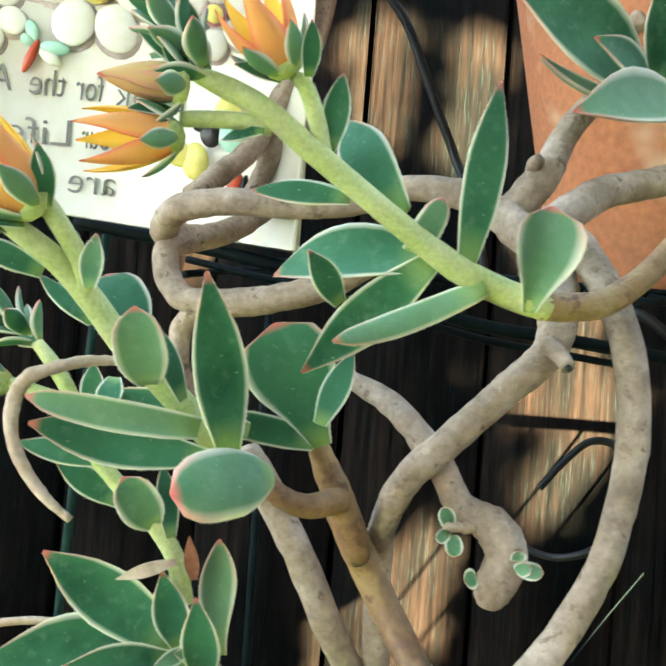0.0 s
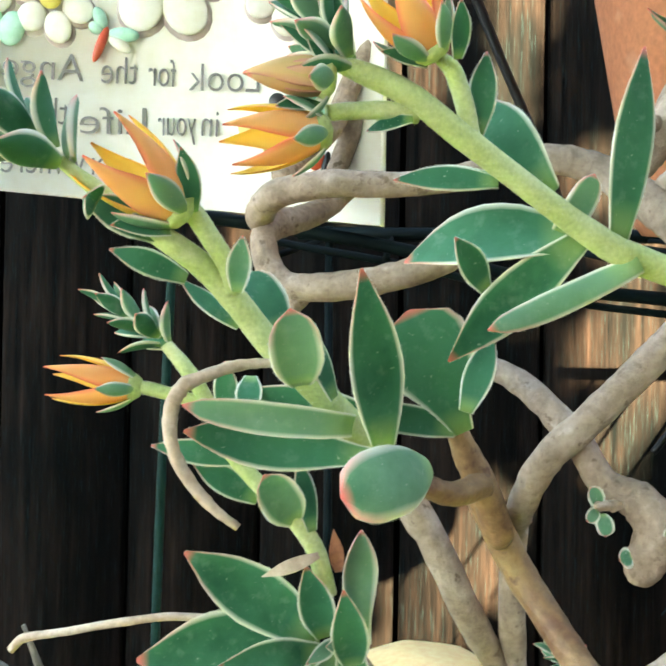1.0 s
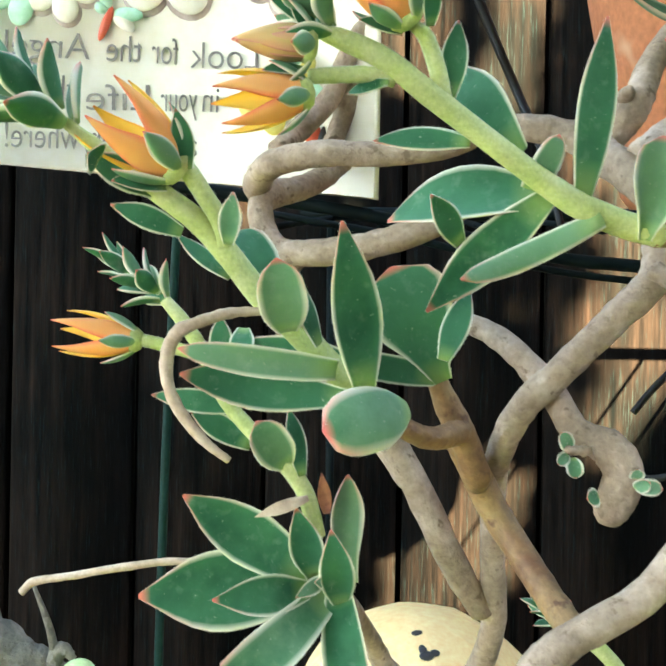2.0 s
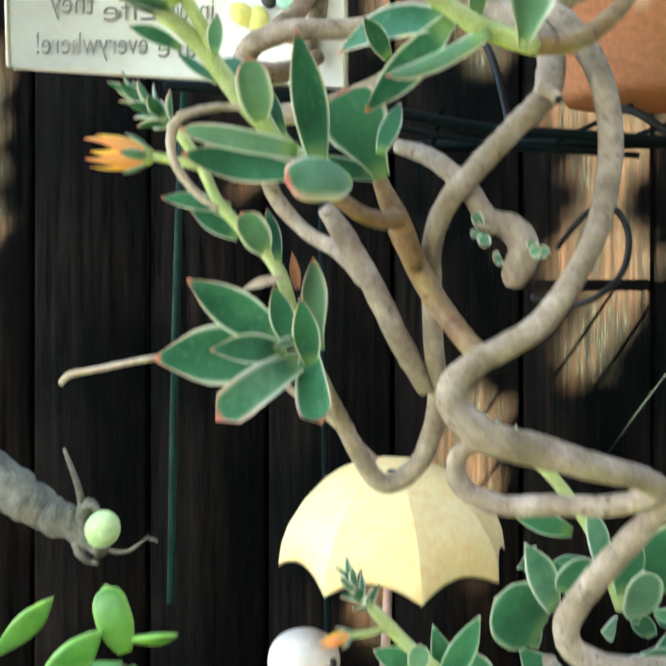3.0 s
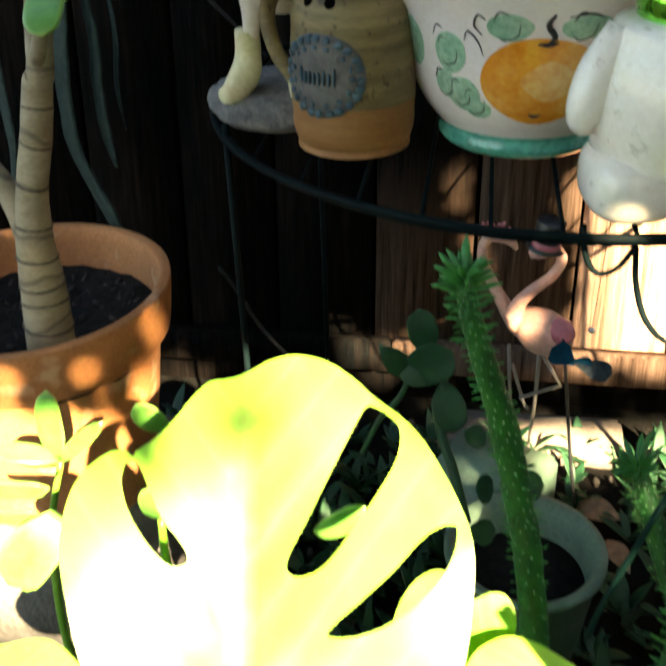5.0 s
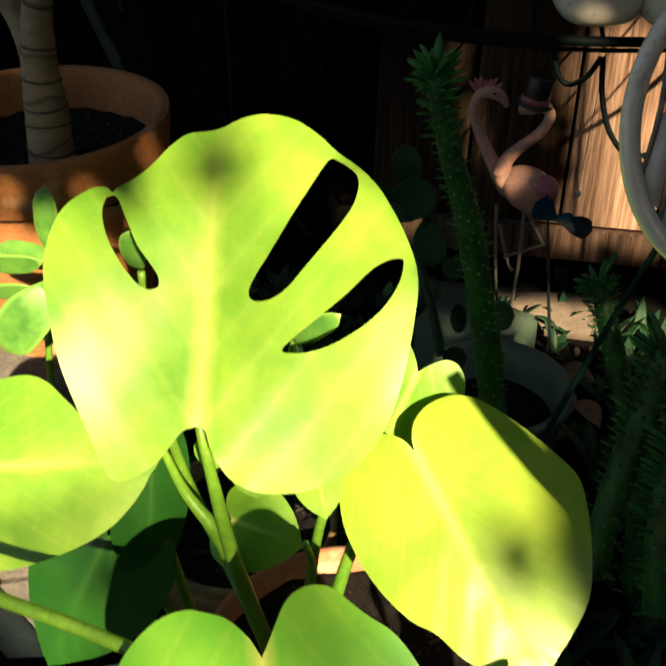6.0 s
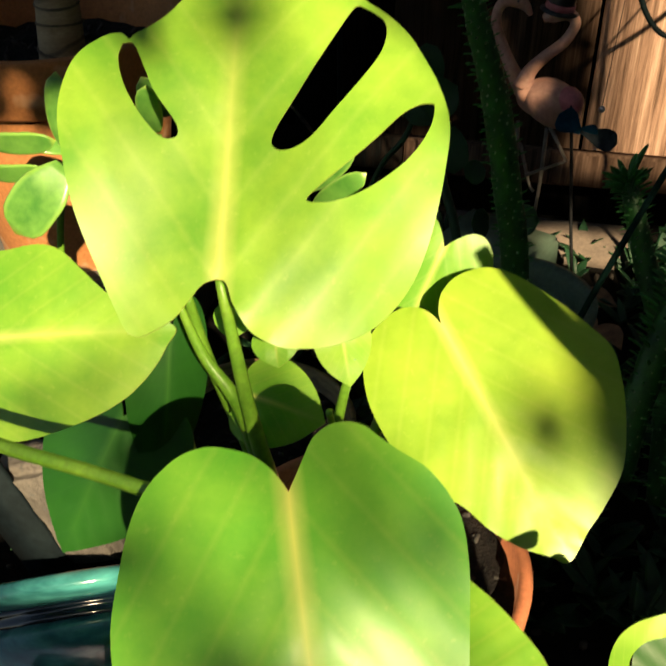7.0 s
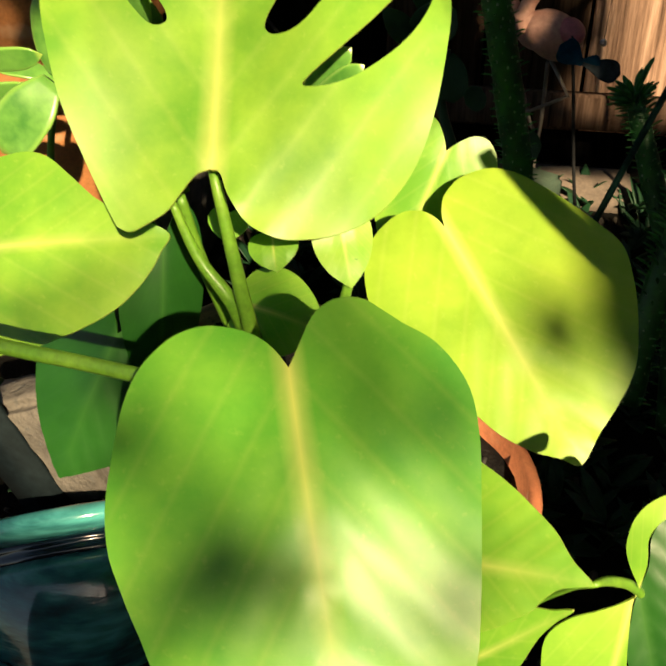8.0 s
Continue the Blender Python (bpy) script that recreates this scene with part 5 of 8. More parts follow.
stem(ech, "stem", M_STEM, 0.12, "", [(0.0188, 0.3586, 1.1351), (0.0342, 0.3475, 1.1285), (0.0476, 0.3356, 1.1155), (0.0549, 0.329, 1.1044), (0.064, 0.3244, 1.1003), (0.068, 0.3223, 1.0926), (0.0652, 0.3219, 1.0826), (0.0645, 0.3223, 1.078)], [0.003, 0.004, 0.0043, 0.0044, 0.0058, 0.006, 0.0056, 0.0034])
stem(ech, "stem", M_STEMG, 0.08, "", [(0.012, 0.3232, 1.1208), (0.0162, 0.3249, 1.1109), (0.0205, 0.3247, 1.1026), (0.0259, 0.3287, 1.0879), (0.0199, 0.3305, 1.1004), (0.0318, 0.3351, 1.0761), (0.0434, 0.3228, 1.0603), (0.0519, 0.3015, 1.052)], [0.0029, 0.0042, 0.0044, 0.0045, 0.0048, 0.0048, 0.0045, 0.0043])
stem(ech, "stem", M_STEMG, 0.08, "", [(0.0198, 0.323, 1.1048), (0.012, 0.3139, 1.1046), (0.0052, 0.3092, 1.1073), (-0.0031, 0.3081, 1.1133), (-0.0092, 0.3046, 1.1176)], [0.0041, 0.0035, 0.0032, 0.003, 0.0032])
stem(ech, "stem", M_STEM, 0.12, "", [(0.1556, 0.3272, 1.0193), (0.1404, 0.3299, 1.0029), (0.1111, 0.3348, 0.9662), (0.0931, 0.3408, 0.937), (0.0916, 0.344, 0.9238), (0.0983, 0.3476, 0.9135), (0.1151, 0.3517, 0.9061), (0.1511, 0.3611, 0.9018), (0.1805, 0.371, 0.9004)], [0.0041, 0.0045, 0.0055, 0.0057, 0.0057, 0.0058, 0.0056, 0.0055, 0.0056])
stem(ech, "stem", M_STEM, 0.1, "", [(0.1241, 0.3791, 0.8863), (0.104, 0.3741, 0.8863), (0.0895, 0.3685, 0.8822), (0.0841, 0.3669, 0.8711), (0.0948, 0.3651, 0.8582), (0.1127, 0.3692, 0.8513), (0.1209, 0.376, 0.8641), (0.1249, 0.3837, 0.8826)], [0.0044, 0.004, 0.0037, 0.0037, 0.004, 0.004, 0.004, 0.004])
part("stem_stub", tube([(0.0749, 0.3258, 1.1536), (0.0779, 0.3214, 1.1507), (0.0795, 0.318, 1.1481)], [0.0031, 0.0024, 0.002], 5, 14, 0.12), M_STEM, ech, "hollow cut stem end")
part("stem_hollow", tube([(0.0787, 0.3186, 1.1489), (0.0797, 0.3167, 1.1477)], [0.001, 0.001], 3, 10), M_BLACK, ech)
stem(ech, "flower_stalk", M_STALK, 0.04, "fuzzy pale green flower stalk", [(-0.0086, 0.3046, 1.1171), (-0.0175, 0.3, 1.1275), (-0.0259, 0.2953, 1.1376), (-0.0347, 0.2896, 1.1473), (-0.0432, 0.2843, 1.1595), (-0.0495, 0.2803, 1.1673), (-0.0563, 0.2761, 1.1732), (-0.0648, 0.2735, 1.1795), (-0.0735, 0.272, 1.1862), (-0.082, 0.271, 1.193)], [0.0037, 0.0038, 0.0037, 0.0034, 0.0032, 0.003, 0.0028, 0.0024, 0.0019, 0.0011])
stem(ech, "flower_stalk", M_STALK, 0.04, "fuzzy pale green flower stalk", [(0.0691, 0.2997, 1.1649), (0.059, 0.2975, 1.1673), (0.0466, 0.2941, 1.1722), (0.0343, 0.2891, 1.1796), (0.0214, 0.2843, 1.1885), (0.008, 0.2796, 1.1979), (-0.0029, 0.2756, 1.2057), (-0.0124, 0.2731, 1.2098), (-0.0188, 0.2714, 1.2118)], [0.0037, 0.0036, 0.0035, 0.003, 0.0028, 0.0029, 0.0027, 0.0025, 0.0015])
stem(ech, "stem", M_STEMG, 0.05, "brown ripened end of the flower stalk", [(0.1105, 0.3212, 1.1928), (0.1048, 0.3151, 1.1853), (0.0961, 0.3088, 1.1757), (0.0847, 0.3035, 1.1673), (0.0746, 0.3007, 1.1652), (0.0669, 0.2994, 1.1651)], [0.0028, 0.003, 0.0033, 0.0036, 0.0037, 0.0037])
stem(ech, "flower_stalk", M_STALK, 0.04, "", [(0.0108, 0.2815, 1.1973), (0.009, 0.2795, 1.2047), (0.0062, 0.2774, 1.2113), (0.0033, 0.2757, 1.2136)], [0.0022, 0.0021, 0.0019, 0.0013])
stem(ech, "flower_stalk", M_STALK, 0.04, "", [(-0.001, 0.2781, 1.2019), (-0.0086, 0.2762, 1.2026), (-0.0159, 0.2741, 1.2022), (-0.0207, 0.272, 1.2016)], [0.0021, 0.002, 0.0019, 0.0017])
stem(ech, "flower_stalk", M_STALK, 0.04, "", [(-0.0438, 0.2825, 1.1614), (-0.0448, 0.2805, 1.1685), (-0.0478, 0.2783, 1.1744), (-0.0511, 0.276, 1.1801), (-0.0534, 0.2754, 1.1825)], [0.0026, 0.0024, 0.0023, 0.0023, 0.0017])
stem(ech, "flower_stalk", M_STALK, 0.04, "", [(-0.0243, 0.3289, 1.0678), (-0.0274, 0.3278, 1.0812), (-0.0328, 0.3251, 1.0911), (-0.0376, 0.3239, 1.0964), (-0.0461, 0.3231, 1.1053), (-0.052, 0.3221, 1.1129), (-0.058, 0.322, 1.1264), (-0.0641, 0.3223, 1.136), (-0.0701, 0.3223, 1.1432)], [0.003, 0.0028, 0.0027, 0.0025, 0.0024, 0.0022, 0.0022, 0.0022, 0.0017])
stem(ech, "flower_stalk", M_STALK, 0.04, "", [(-0.0592, 0.322, 1.1263), (-0.0678, 0.3223, 1.1285), (-0.0753, 0.3225, 1.1302), (-0.079, 0.3226, 1.1307)], [0.0019, 0.0019, 0.0019, 0.0015])
# leaves on the long stalk
leaf(ech, M_ECH, (0.0407, 0.3034, 1.1738), (-0.0031, 0.3197, 1.1671), 0.0184, "lance", 20, 0.12, 0.15, 0.07)
leaf(ech, M_ECH, (0.0386, 0.2964, 1.1741), (0.0082, 0.3002, 1.1433), 0.0131, "lance", -10, -0.1, 0.12, 0.09)
leaf(ech, M_ECHPALE, (0.052, 0.2916, 1.169), (0.0162, 0.2873, 1.1524), 0.007, "strap", 0, -0.1, -0.1, 0.2, curl=0.1)
leaf(ech, M_ECH, (0.0469, 0.2933, 1.1738), (0.0524, 0.2988, 1.2198), 0.011, "lance", 15, 0.0, 0.1, 0.12)
leaf(ech, M_ECHPALE, (0.0336, 0.2927, 1.1762), (0.04, 0.2885, 1.1896), 0.0076, "strap", 20, 0.05, 0.1, 0.2)
leaf(ech, M_ECH, (0.0303, 0.2919, 1.185), (0.0143, 0.3115, 1.2094), 0.0135, "lance", -25, 0.1, 0.1, 0.09)
leaf(ech, M_ECH, (0.0178, 0.2861, 1.1873), (-0.0063, 0.2883, 1.188), 0.0069, "lance", 10, 0.04, 0.1, 0.14)
leaf(ech, M_ECH, (0.0123, 0.2816, 1.1979), (0.0141, 0.2842, 1.2163), 0.0065, "lance", 0, 0.02, 0.1, 0.13)
leaf(ech, M_ECH, (0.0172, 0.2873, 1.1884), (-0.0059, 0.2923, 1.1877), 0.0062, "lance", 10, 0.04, 0.1, 0.14)
leaf(ech, M_ECH, (0.0167, 0.2987, 1.162), (0.0084, 0.2904, 1.1747), 0.0076, "lance", 0, 0.02, 0.1, 0.13)
leaf(ech, M_ECHPALE, (0.0637, 0.2971, 1.1635), (0.0666, 0.2944, 1.1898), 0.0165, "fan", 0, 0.05, 0.5, 0.14)
leaf(ech, M_ECH, (0.0135, 0.3072, 1.1288), (0.0208, 0.315, 1.1481), 0.0082, "lance", -20, 0.0, 0.1, 0.12)
# leaves on the shorter stalk
leaf(ech, M_ECH, (-0.0078, 0.2893, 1.1238), (-0.013, 0.2734, 1.1682), 0.0129, "lance", 8, 0.03, 0.12, 0.1)
leaf(ech, M_ECH, (0.014, 0.3192, 1.1206), (-0.002, 0.3198, 1.154), 0.0258, "fan", -14, 0.03, 0.1, 0.06)
leaf(ech, M_ECHPALE, (-0.0274, 0.2835, 1.14), (-0.0286, 0.2711, 1.1592), 0.0121, "round", 0, 0.05, 0.2, 0.14)
leaf(ech, M_ECH, (-0.02, 0.289, 1.1355), (-0.0274, 0.2836, 1.1547), 0.0071, "lance", 40, 0.0, 0.1, 0.12)
leaf(ech, M_ECHPALE, (-0.0153, 0.2881, 1.1292), (-0.0536, 0.2729, 1.1365), 0.0081, "strap", -20, 0.05, 0.2, 0.14)
leaf(ech, M_ECH, (-0.0095, 0.2889, 1.1209), (-0.055, 0.2799, 1.1286), 0.0129, "spoon", 0, -0.06, 0.15, 0.1)
leaf(ech, M_ECH, (-0.0058, 0.3097, 1.1249), (-0.0473, 0.3107, 1.1325), 0.0106, "lance", -10, 0.04, 0.15, 0.1)
leaf(ech, M_ECH, (0.0113, 0.3194, 1.1218), (-0.0161, 0.3121, 1.1276), 0.0085, "strap", 0, -0.04, 0.15, 0.1)
leaf(ech, M_ECHPALE, (0.0028, 0.2886, 1.1185), (-0.0165, 0.2655, 1.1182), 0.0168, "round", 0, 0.1, -0.1, 0.26)
leaf(ech, M_ECH, (-0.0341, 0.2971, 1.1505), (-0.0458, 0.3072, 1.1646), 0.0134, "round", 20, 0.04, 0.1, 0.09)
leaf(ech, M_ECH, (-0.0545, 0.2829, 1.1646), (-0.0712, 0.2779, 1.1716), 0.0062, "lance", 0, 0.05, 0.15, 0.15)
leaf(ech, M_ECH, (-0.0426, 0.2854, 1.1531), (-0.0569, 0.2869, 1.164), 0.0057, "lance", 30, -0.03, 0.1, 0.14)
leaf(ech, M_ECHPALE, (-0.0421, 0.2805, 1.1619), (-0.0403, 0.2783, 1.1749), 0.0059, "lance", 0, 0.03, 0.2, 0.15)
leaf(ech, M_ECH, (-0.0443, 0.3133, 1.1359), (-0.0439, 0.3038, 1.1264), 0.0069, "lance", 0, 0.03, 0.2, 0.15)
leaf(ech, M_ECH, (-0.0525, 0.3216, 1.1235), (-0.053, 0.3217, 1.1387), 0.007, "lance", 0, 0.03, 0.1, 0.14)
# rear stalk
leaf(ech, M_ECH, (-0.0468, 0.3237, 1.1099), (-0.0742, 0.3203, 1.1141), 0.0073, "lance", 0, 0.04, 0.15, 0.12)
leaf(ech, M_ECH, (-0.0442, 0.3241, 1.0981), (-0.0627, 0.3216, 1.1093), 0.0084, "lance", 10, -0.03, 0.15, 0.12)
leaf(ech, M_ECHPALE, (-0.0332, 0.3233, 1.0924), (-0.0412, 0.3154, 1.1079), 0.0122, "round", 0, 0.05, 0.2, 0.1)
leaf(ech, M_ECH, (-0.0286, 0.3248, 1.0886), (-0.033, 0.3277, 1.1094), 0.0071, "lance", 30, 0.0, 0.1, 0.12)
# lower rosette
leaf(ech, M_ECH, (-0.0265, 0.33, 1.054), (-0.0658, 0.3238, 1.0815), 0.0178, "lance", 0, -0.06, 0.2, 0.09)
leaf(ech, M_ECH, (-0.0269, 0.3335, 1.0504), (-0.0795, 0.3193, 1.0495), 0.0255, "lance", 0, -0.02, 0.15, 0.07)
leaf(ech, M_ECH, (-0.0264, 0.3237, 1.0521), (-0.0532, 0.3069, 1.055), 0.0124, "lance", 0, 0.05, 0.25, 0.1)
leaf(ech, M_ECHPALE, (-0.0209, 0.3311, 1.0471), (-0.0497, 0.2983, 1.0292), 0.0155, "blunt", 0, 0.14, 0.2, 0.1)
leaf(ech, M_ECH, (-0.0167, 0.3314, 1.0494), (-0.01, 0.3079, 1.0259), 0.0145, "blunt", 20, 0.05, 0.3, 0.1)
leaf(ech, M_ECH, (-0.0163, 0.327, 1.0468), (-0.0187, 0.3168, 1.0746), 0.0112, "lance", 0, 0.06, 0.2, 0.12)
leaf(ech, M_ECHPALE, (-0.0132, 0.3317, 1.0516), (-0.0143, 0.3249, 1.0894), 0.0116, "spoon", 20, -0.12, 0.3, 0.12)
leaf(ech, M_ECH, (-0.025, 0.33, 1.054), (-0.0302, 0.3234, 1.0787), 0.0108, "lance", 0, 0.03, 0.2, 0.1)
leaf(ech, M_ECHPALE, (-0.0215, 0.3223, 1.0564), (-0.0286, 0.31, 1.0554), 0.0046, "lance", 0, 0.05, 0.2, 0.14)
leaf(ech, M_ECHPALE, (-0.0216, 0.3241, 1.055), (-0.0234, 0.3145, 1.0587), 0.0041, "lance", 0, 0.05, 0.2, 0.14)
part("dry_leaf", leaf_mesh((-0.0264, 0.3238, 1.0819), (-0.0421, 0.3172, 1.0775), 0.004, "lance", 0, 0.12, 0.3, 0.12), M_DRY, ech, "shrivelled peach dry leaf")
part("dry_leaf", leaf_mesh((-0.0206, 0.3232, 1.0774), (-0.0217, 0.3172, 1.0922), 0.0043, "lance", 0, 0.05, 0.4, 0.12), M_DRYRED, ech, "shrivelled red-brown dry leaf")
stem(ech, "dry_stem", M_DRY, 0.25, "curled dry grey flower stem", [(-0.0336, 0.2862, 1.1445), (-0.042, 0.2821, 1.1443), (-0.0491, 0.2778, 1.1425), (-0.0542, 0.2754, 1.1399), (-0.0566, 0.2736, 1.134), (-0.0551, 0.2714, 1.1254), (-0.05, 0.2703, 1.1174), (-0.0443, 0.2695, 1.1121), (-0.0401, 0.2691, 1.1092)], [0.001, 0.0014, 0.0016, 0.0018, 0.0018, 0.0015, 0.0015, 0.0011, 0.0009])
stem(ech, "dry_stem", M_DRY, 0.2, "thin dry twig", [(-0.1344, 0.3562, 1.0319), (-0.1296, 0.3568, 1.036), (-0.1175, 0.3571, 1.0383), (-0.0966, 0.3577, 1.0425), (-0.0744, 0.3581, 1.0453), (-0.0464, 0.3605, 1.0407), (-0.0252, 0.3681, 1.0231), (-0.0126, 0.3746, 1.0117), (0.0073, 0.3798, 0.9916)], [0.0014, 0.0016, 0.0014, 0.0014, 0.0014, 0.0014, 0.0016, 0.0018, 0.0018])
part("scar", tube([(0.0604, 0.3244, 1.1), (0.0545, 0.3204, 1.1004), (0.0511, 0.3165, 1.1015), (0.0495, 0.3145, 1.102)], [0.0018, 0.0017, 0.0012, 0.0005], 4, 9, 0.8), M_DRY, ech, "torn brown shoot scar")
# tiny sprouts on the stub
for b0, b1, w in (((0.0513, 0.3184, 1.101), (0.0483, 0.3162, 1.1068), 0.0065), ((0.0521, 0.3181, 1.0987), (0.0526, 0.3144, 1.0936), 0.007), ((0.0508, 0.3183, 1.0997), (0.0476, 0.3149, 1.0975), 0.005), ((0.0702, 0.3174, 1.0933), (0.0705, 0.3158, 1.0966), 0.006), ((0.0707, 0.317, 1.091), (0.0772, 0.3131, 1.0916), 0.007), ((0.0704, 0.317, 1.0904), (0.0734, 0.3124, 1.0938), 0.006), ((0.0587, 0.3118, 1.0894), (0.0554, 0.3097, 1.0889), 0.0075)):
    leaf(ech, M_ECHPALE, b0, b1, w * 0.68, "round", 0, 0.05, 0.2, 0.14)


def flower(plant, base, tip, wide, spread=0.45, calyx=0.5, n=5, turn=0.0, material=None, label="orange star flower"):
    """Five pointed petals in a green cup, opening from base to tip."""
    base, tip = Vector(base), Vector(tip)
    ax = (tip - base)
    length = ax.length
    ax.normalize()
    e1 = ax.orthogonal().normalized()
    e2 = ax.cross(e1)
    cup = part("flower", lathe([(0, -0.1 * length), (wide * 0.2, -0.06 * length), (wide * 0.3, 0.02 * length), (wide * 0.26, 0.12 * length), (0, 0.14 * length)], 16, m=Matrix.Translation(base) @ ax.to_track_quat("Z", "Y").to_matrix().to_4x4()), M_STALK, plant, label)
    for k in range(n):
        a = turn + 2 * math.pi * k / n
        rad = e1 * math.cos(a) + e2 * math.sin(a)
        b0 = base + rad * wide * 0.2
        t0 = base + ax * length * (1 + 0.06 * math.sin(k * 2.4)) + rad * wide * spread
        part("petal", leaf_mesh(b0, t0, wide * 0.5, "petal", 0, -0.09, 0.5, 0.022, tuple(-rad)), material or (M_PETALIN if rad.y > -0.1 else M_PETAL), cup)
    for k in range(n):
        a = turn + 0.6 + 2 * math.pi * k / n
        rad = e1 * math.cos(a) + e2 * math.sin(a)
        b0 = base + rad * wide * 0.24
        t0 = base + ax * length * (calyx + 0.1) + rad * wide * 0.62
        part("sepal", leaf_mesh(b0, t0, wide * 0.33, "lance", 0, -0.08, 0.3, 0.1, tuple(-rad)), M_ECHPALE, cup)


flower(ech, (-0.0213, 0.2715, 1.1977), (-0.0415, 0.266, 1.1947), 0.0142, 0.5, 0.3)
flower(ech, (0.0018, 0.2758, 1.2145), (-0.0086, 0.271, 1.2306), 0.0161, 0.5, 0.35, turn=0.3)
flower(ech, (-0.0205, 0.271, 1.2089), (-0.0369, 0.2649, 1.2089), 0.0165, 0.03, 0.3, material=M_BUDPETAL, label="closed orange and green bud")
flower(ech, (-0.0533, 0.275, 1.1801), (-0.0704, 0.2691, 1.1955), 0.0178, 0.55, 0.4, turn=0.5)
flower(ech, (-0.079, 0.3226, 1.1305), (-0.1027, 0.3199, 1.1332), 0.0134, 0.5, 0.32, turn=0.2)


def buds(plant, centre, direction, size, n, label):
    """A tight head of small green buds."""
    c, d = Vector(centre), Vector(direction).normalized()
    e1 = d.orthogonal().normalized()
    e2 = d.cross(e1)
    rnd = random.Random(int(abs(c.x) * 9999))
    for k in range(n):
        a = k * 2.4
        q = (k + 0.5) / n
        rad = e1 * math.cos(a) + e2 * math.sin(a)
        b0 = c + d * size * (0.9 - 1.1 * q) + rad * size * 0.08
        t0 = b0 + d * size * (0.75 - 0.35 * q) + rad * size * (0.12 + 0.5 * q)
        part("bud_leaf", leaf_mesh(b0, t0, size * (0.26 + 0.14 * q), "lance", 0, 0.06, 0.25, 0.16, tuple(-rad + d * 0.3), 12), M_ECH if rnd.random() < 0.5 else M_ECHPALE, plant)


buds(ech, (-0.0713, 0.3225, 1.1443), (-0.6, -0.1, 0.5), 0.0165, 16, "")
buds(ech, (-0.081, 0.27, 1.1925), (-0.75, -0.1, 0.6), 0.023, 18, "")
buds(ech, (-0.0171, 0.2717, 1.2138), (-0.7, -0.1, 0.8), 0.017, 18, "")
leaf(ech, M_ECH, (-0.0706, 0.2672, 1.1818), (-0.0719, 0.2644, 1.1835), 0.0082, "lance", 0, 0.04, 0.2, 0.12)
leaf(ech, M_ECH, (-0.059, 0.2743, 1.1748), (-0.0742, 0.2694, 1.1832), 0.0083, "lance", 0, 0.05, 0.25, 0.12)
leaf(ech, M_ECH, (-0.0562, 0.2744, 1.1758), (-0.0672, 0.2666, 1.1772), 0.0056, "lance", 10, 0.05, 0.25, 0.12)
leaf(ech, M_ECH, (-0.0505, 0.273, 1.1801), (-0.0526, 0.271, 1.1943), 0.0056, "lance", 20, 0.03, 0.15, 0.12)
leaf(ech, M_ECH, (0.0069, 0.2736, 1.213), (0.0072, 0.2702, 1.2246), 0.0047, "lance", 20, 0.03, 0.15, 0.12)
leaf(ech, M_ECH, (0.0006, 0.2755, 1.212), (-0.0094, 0.2718, 1.2143), 0.004, "lance", 10, 0.03, 0.15, 0.12)
leaf(ech, M_ECH, (-0.0172, 0.2718, 1.2148), (-0.0221, 0.2687, 1.2283), 0.0058, "lance", 0, 0.03, 0.15, 0.12)
leaf(ech, M_ECH, (-0.0188, 0.2714, 1.2118), (-0.0309, 0.2685, 1.22), 0.0047, "lance", 10, 0.03, 0.15, 0.12)
leaf(ech, M_ECH, (-0.0193, 0.2713, 1.2113), (-0.0248, 0.2671, 1.2174), 0.0046, "lance", 0, 0.03, 0.15, 0.12)
leaf(ech, M_ECH, (-0.0218, 0.2722, 1.203), (-0.0311, 0.266, 1.2023), 0.0043, "lance", 20, 0.03, 0.15, 0.12)
leaf(ech, M_ECH, (-0.0023, 0.2738, 1.2003), (-0.0124, 0.2776, 1.1982), 0.0044, "lance", 20, 0.03, 0.15, 0.12)
# rosette above the terracotta pot
leaf(ech, M_ECH, (0.1143, 0.407, 1.2425), (0.0626, 0.3824, 1.2688), 0.0317, "lance", 0, 0.06, 0.15, 0.07)
leaf(ech, M_ECH, (0.1165, 0.4006, 1.24), (0.0889, 0.3696, 1.2496), 0.0143, "lance", 0, 0.04, 0.2, 0.1)
leaf(ech, M_ECH, (0.1216, 0.4093, 1.2442), (0.1149, 0.3938, 1.2781), 0.018, "lance", 0, 0.04, 0.2, 0.09)
leaf(ech, M_ECHPALE, (0.1103, 0.4042, 1.2373), (0.0731, 0.3792, 1.2458), 0.0097, "lance", 30, -0.08, 0.2, 0.12)
leaf(ech, M_ECHPALE, (0.1271, 0.4, 1.2361), (0.082, 0.3559, 1.2235), 0.0211, "lance", 0, 0.04, 0.25, 0.1)
leaf(ech, M_ECH, (0.1233, 0.4089, 1.2419), (0.1395, 0.402, 1.2645), 0.0212, "lance", 0, 0.04, 0.25, 0.1)
stem(ech, "stem", M_STEM, 0.12, "", [(0.1202, 0.409, 1.2425), (0.1393, 0.4529, 1.2672), (0.1559, 0.498, 1.3011), (0.1634, 0.5429, 1.3327)], [0.004, 0.0042, 0.0046, 0.0051])
stem(ech, "stem", M_STEM, 0.12, "", [(0.1233, 0.4542, 1.2767), (0.1365, 0.499, 1.3077), (0.1485, 0.5434, 1.3361)], [0.0035, 0.0039, 0.0043])

# ---- second echeveria, in the glazed planter ----
ech2 = thing("echeveria", "blue-green echeveria crowding the glazed planter", "succulent")
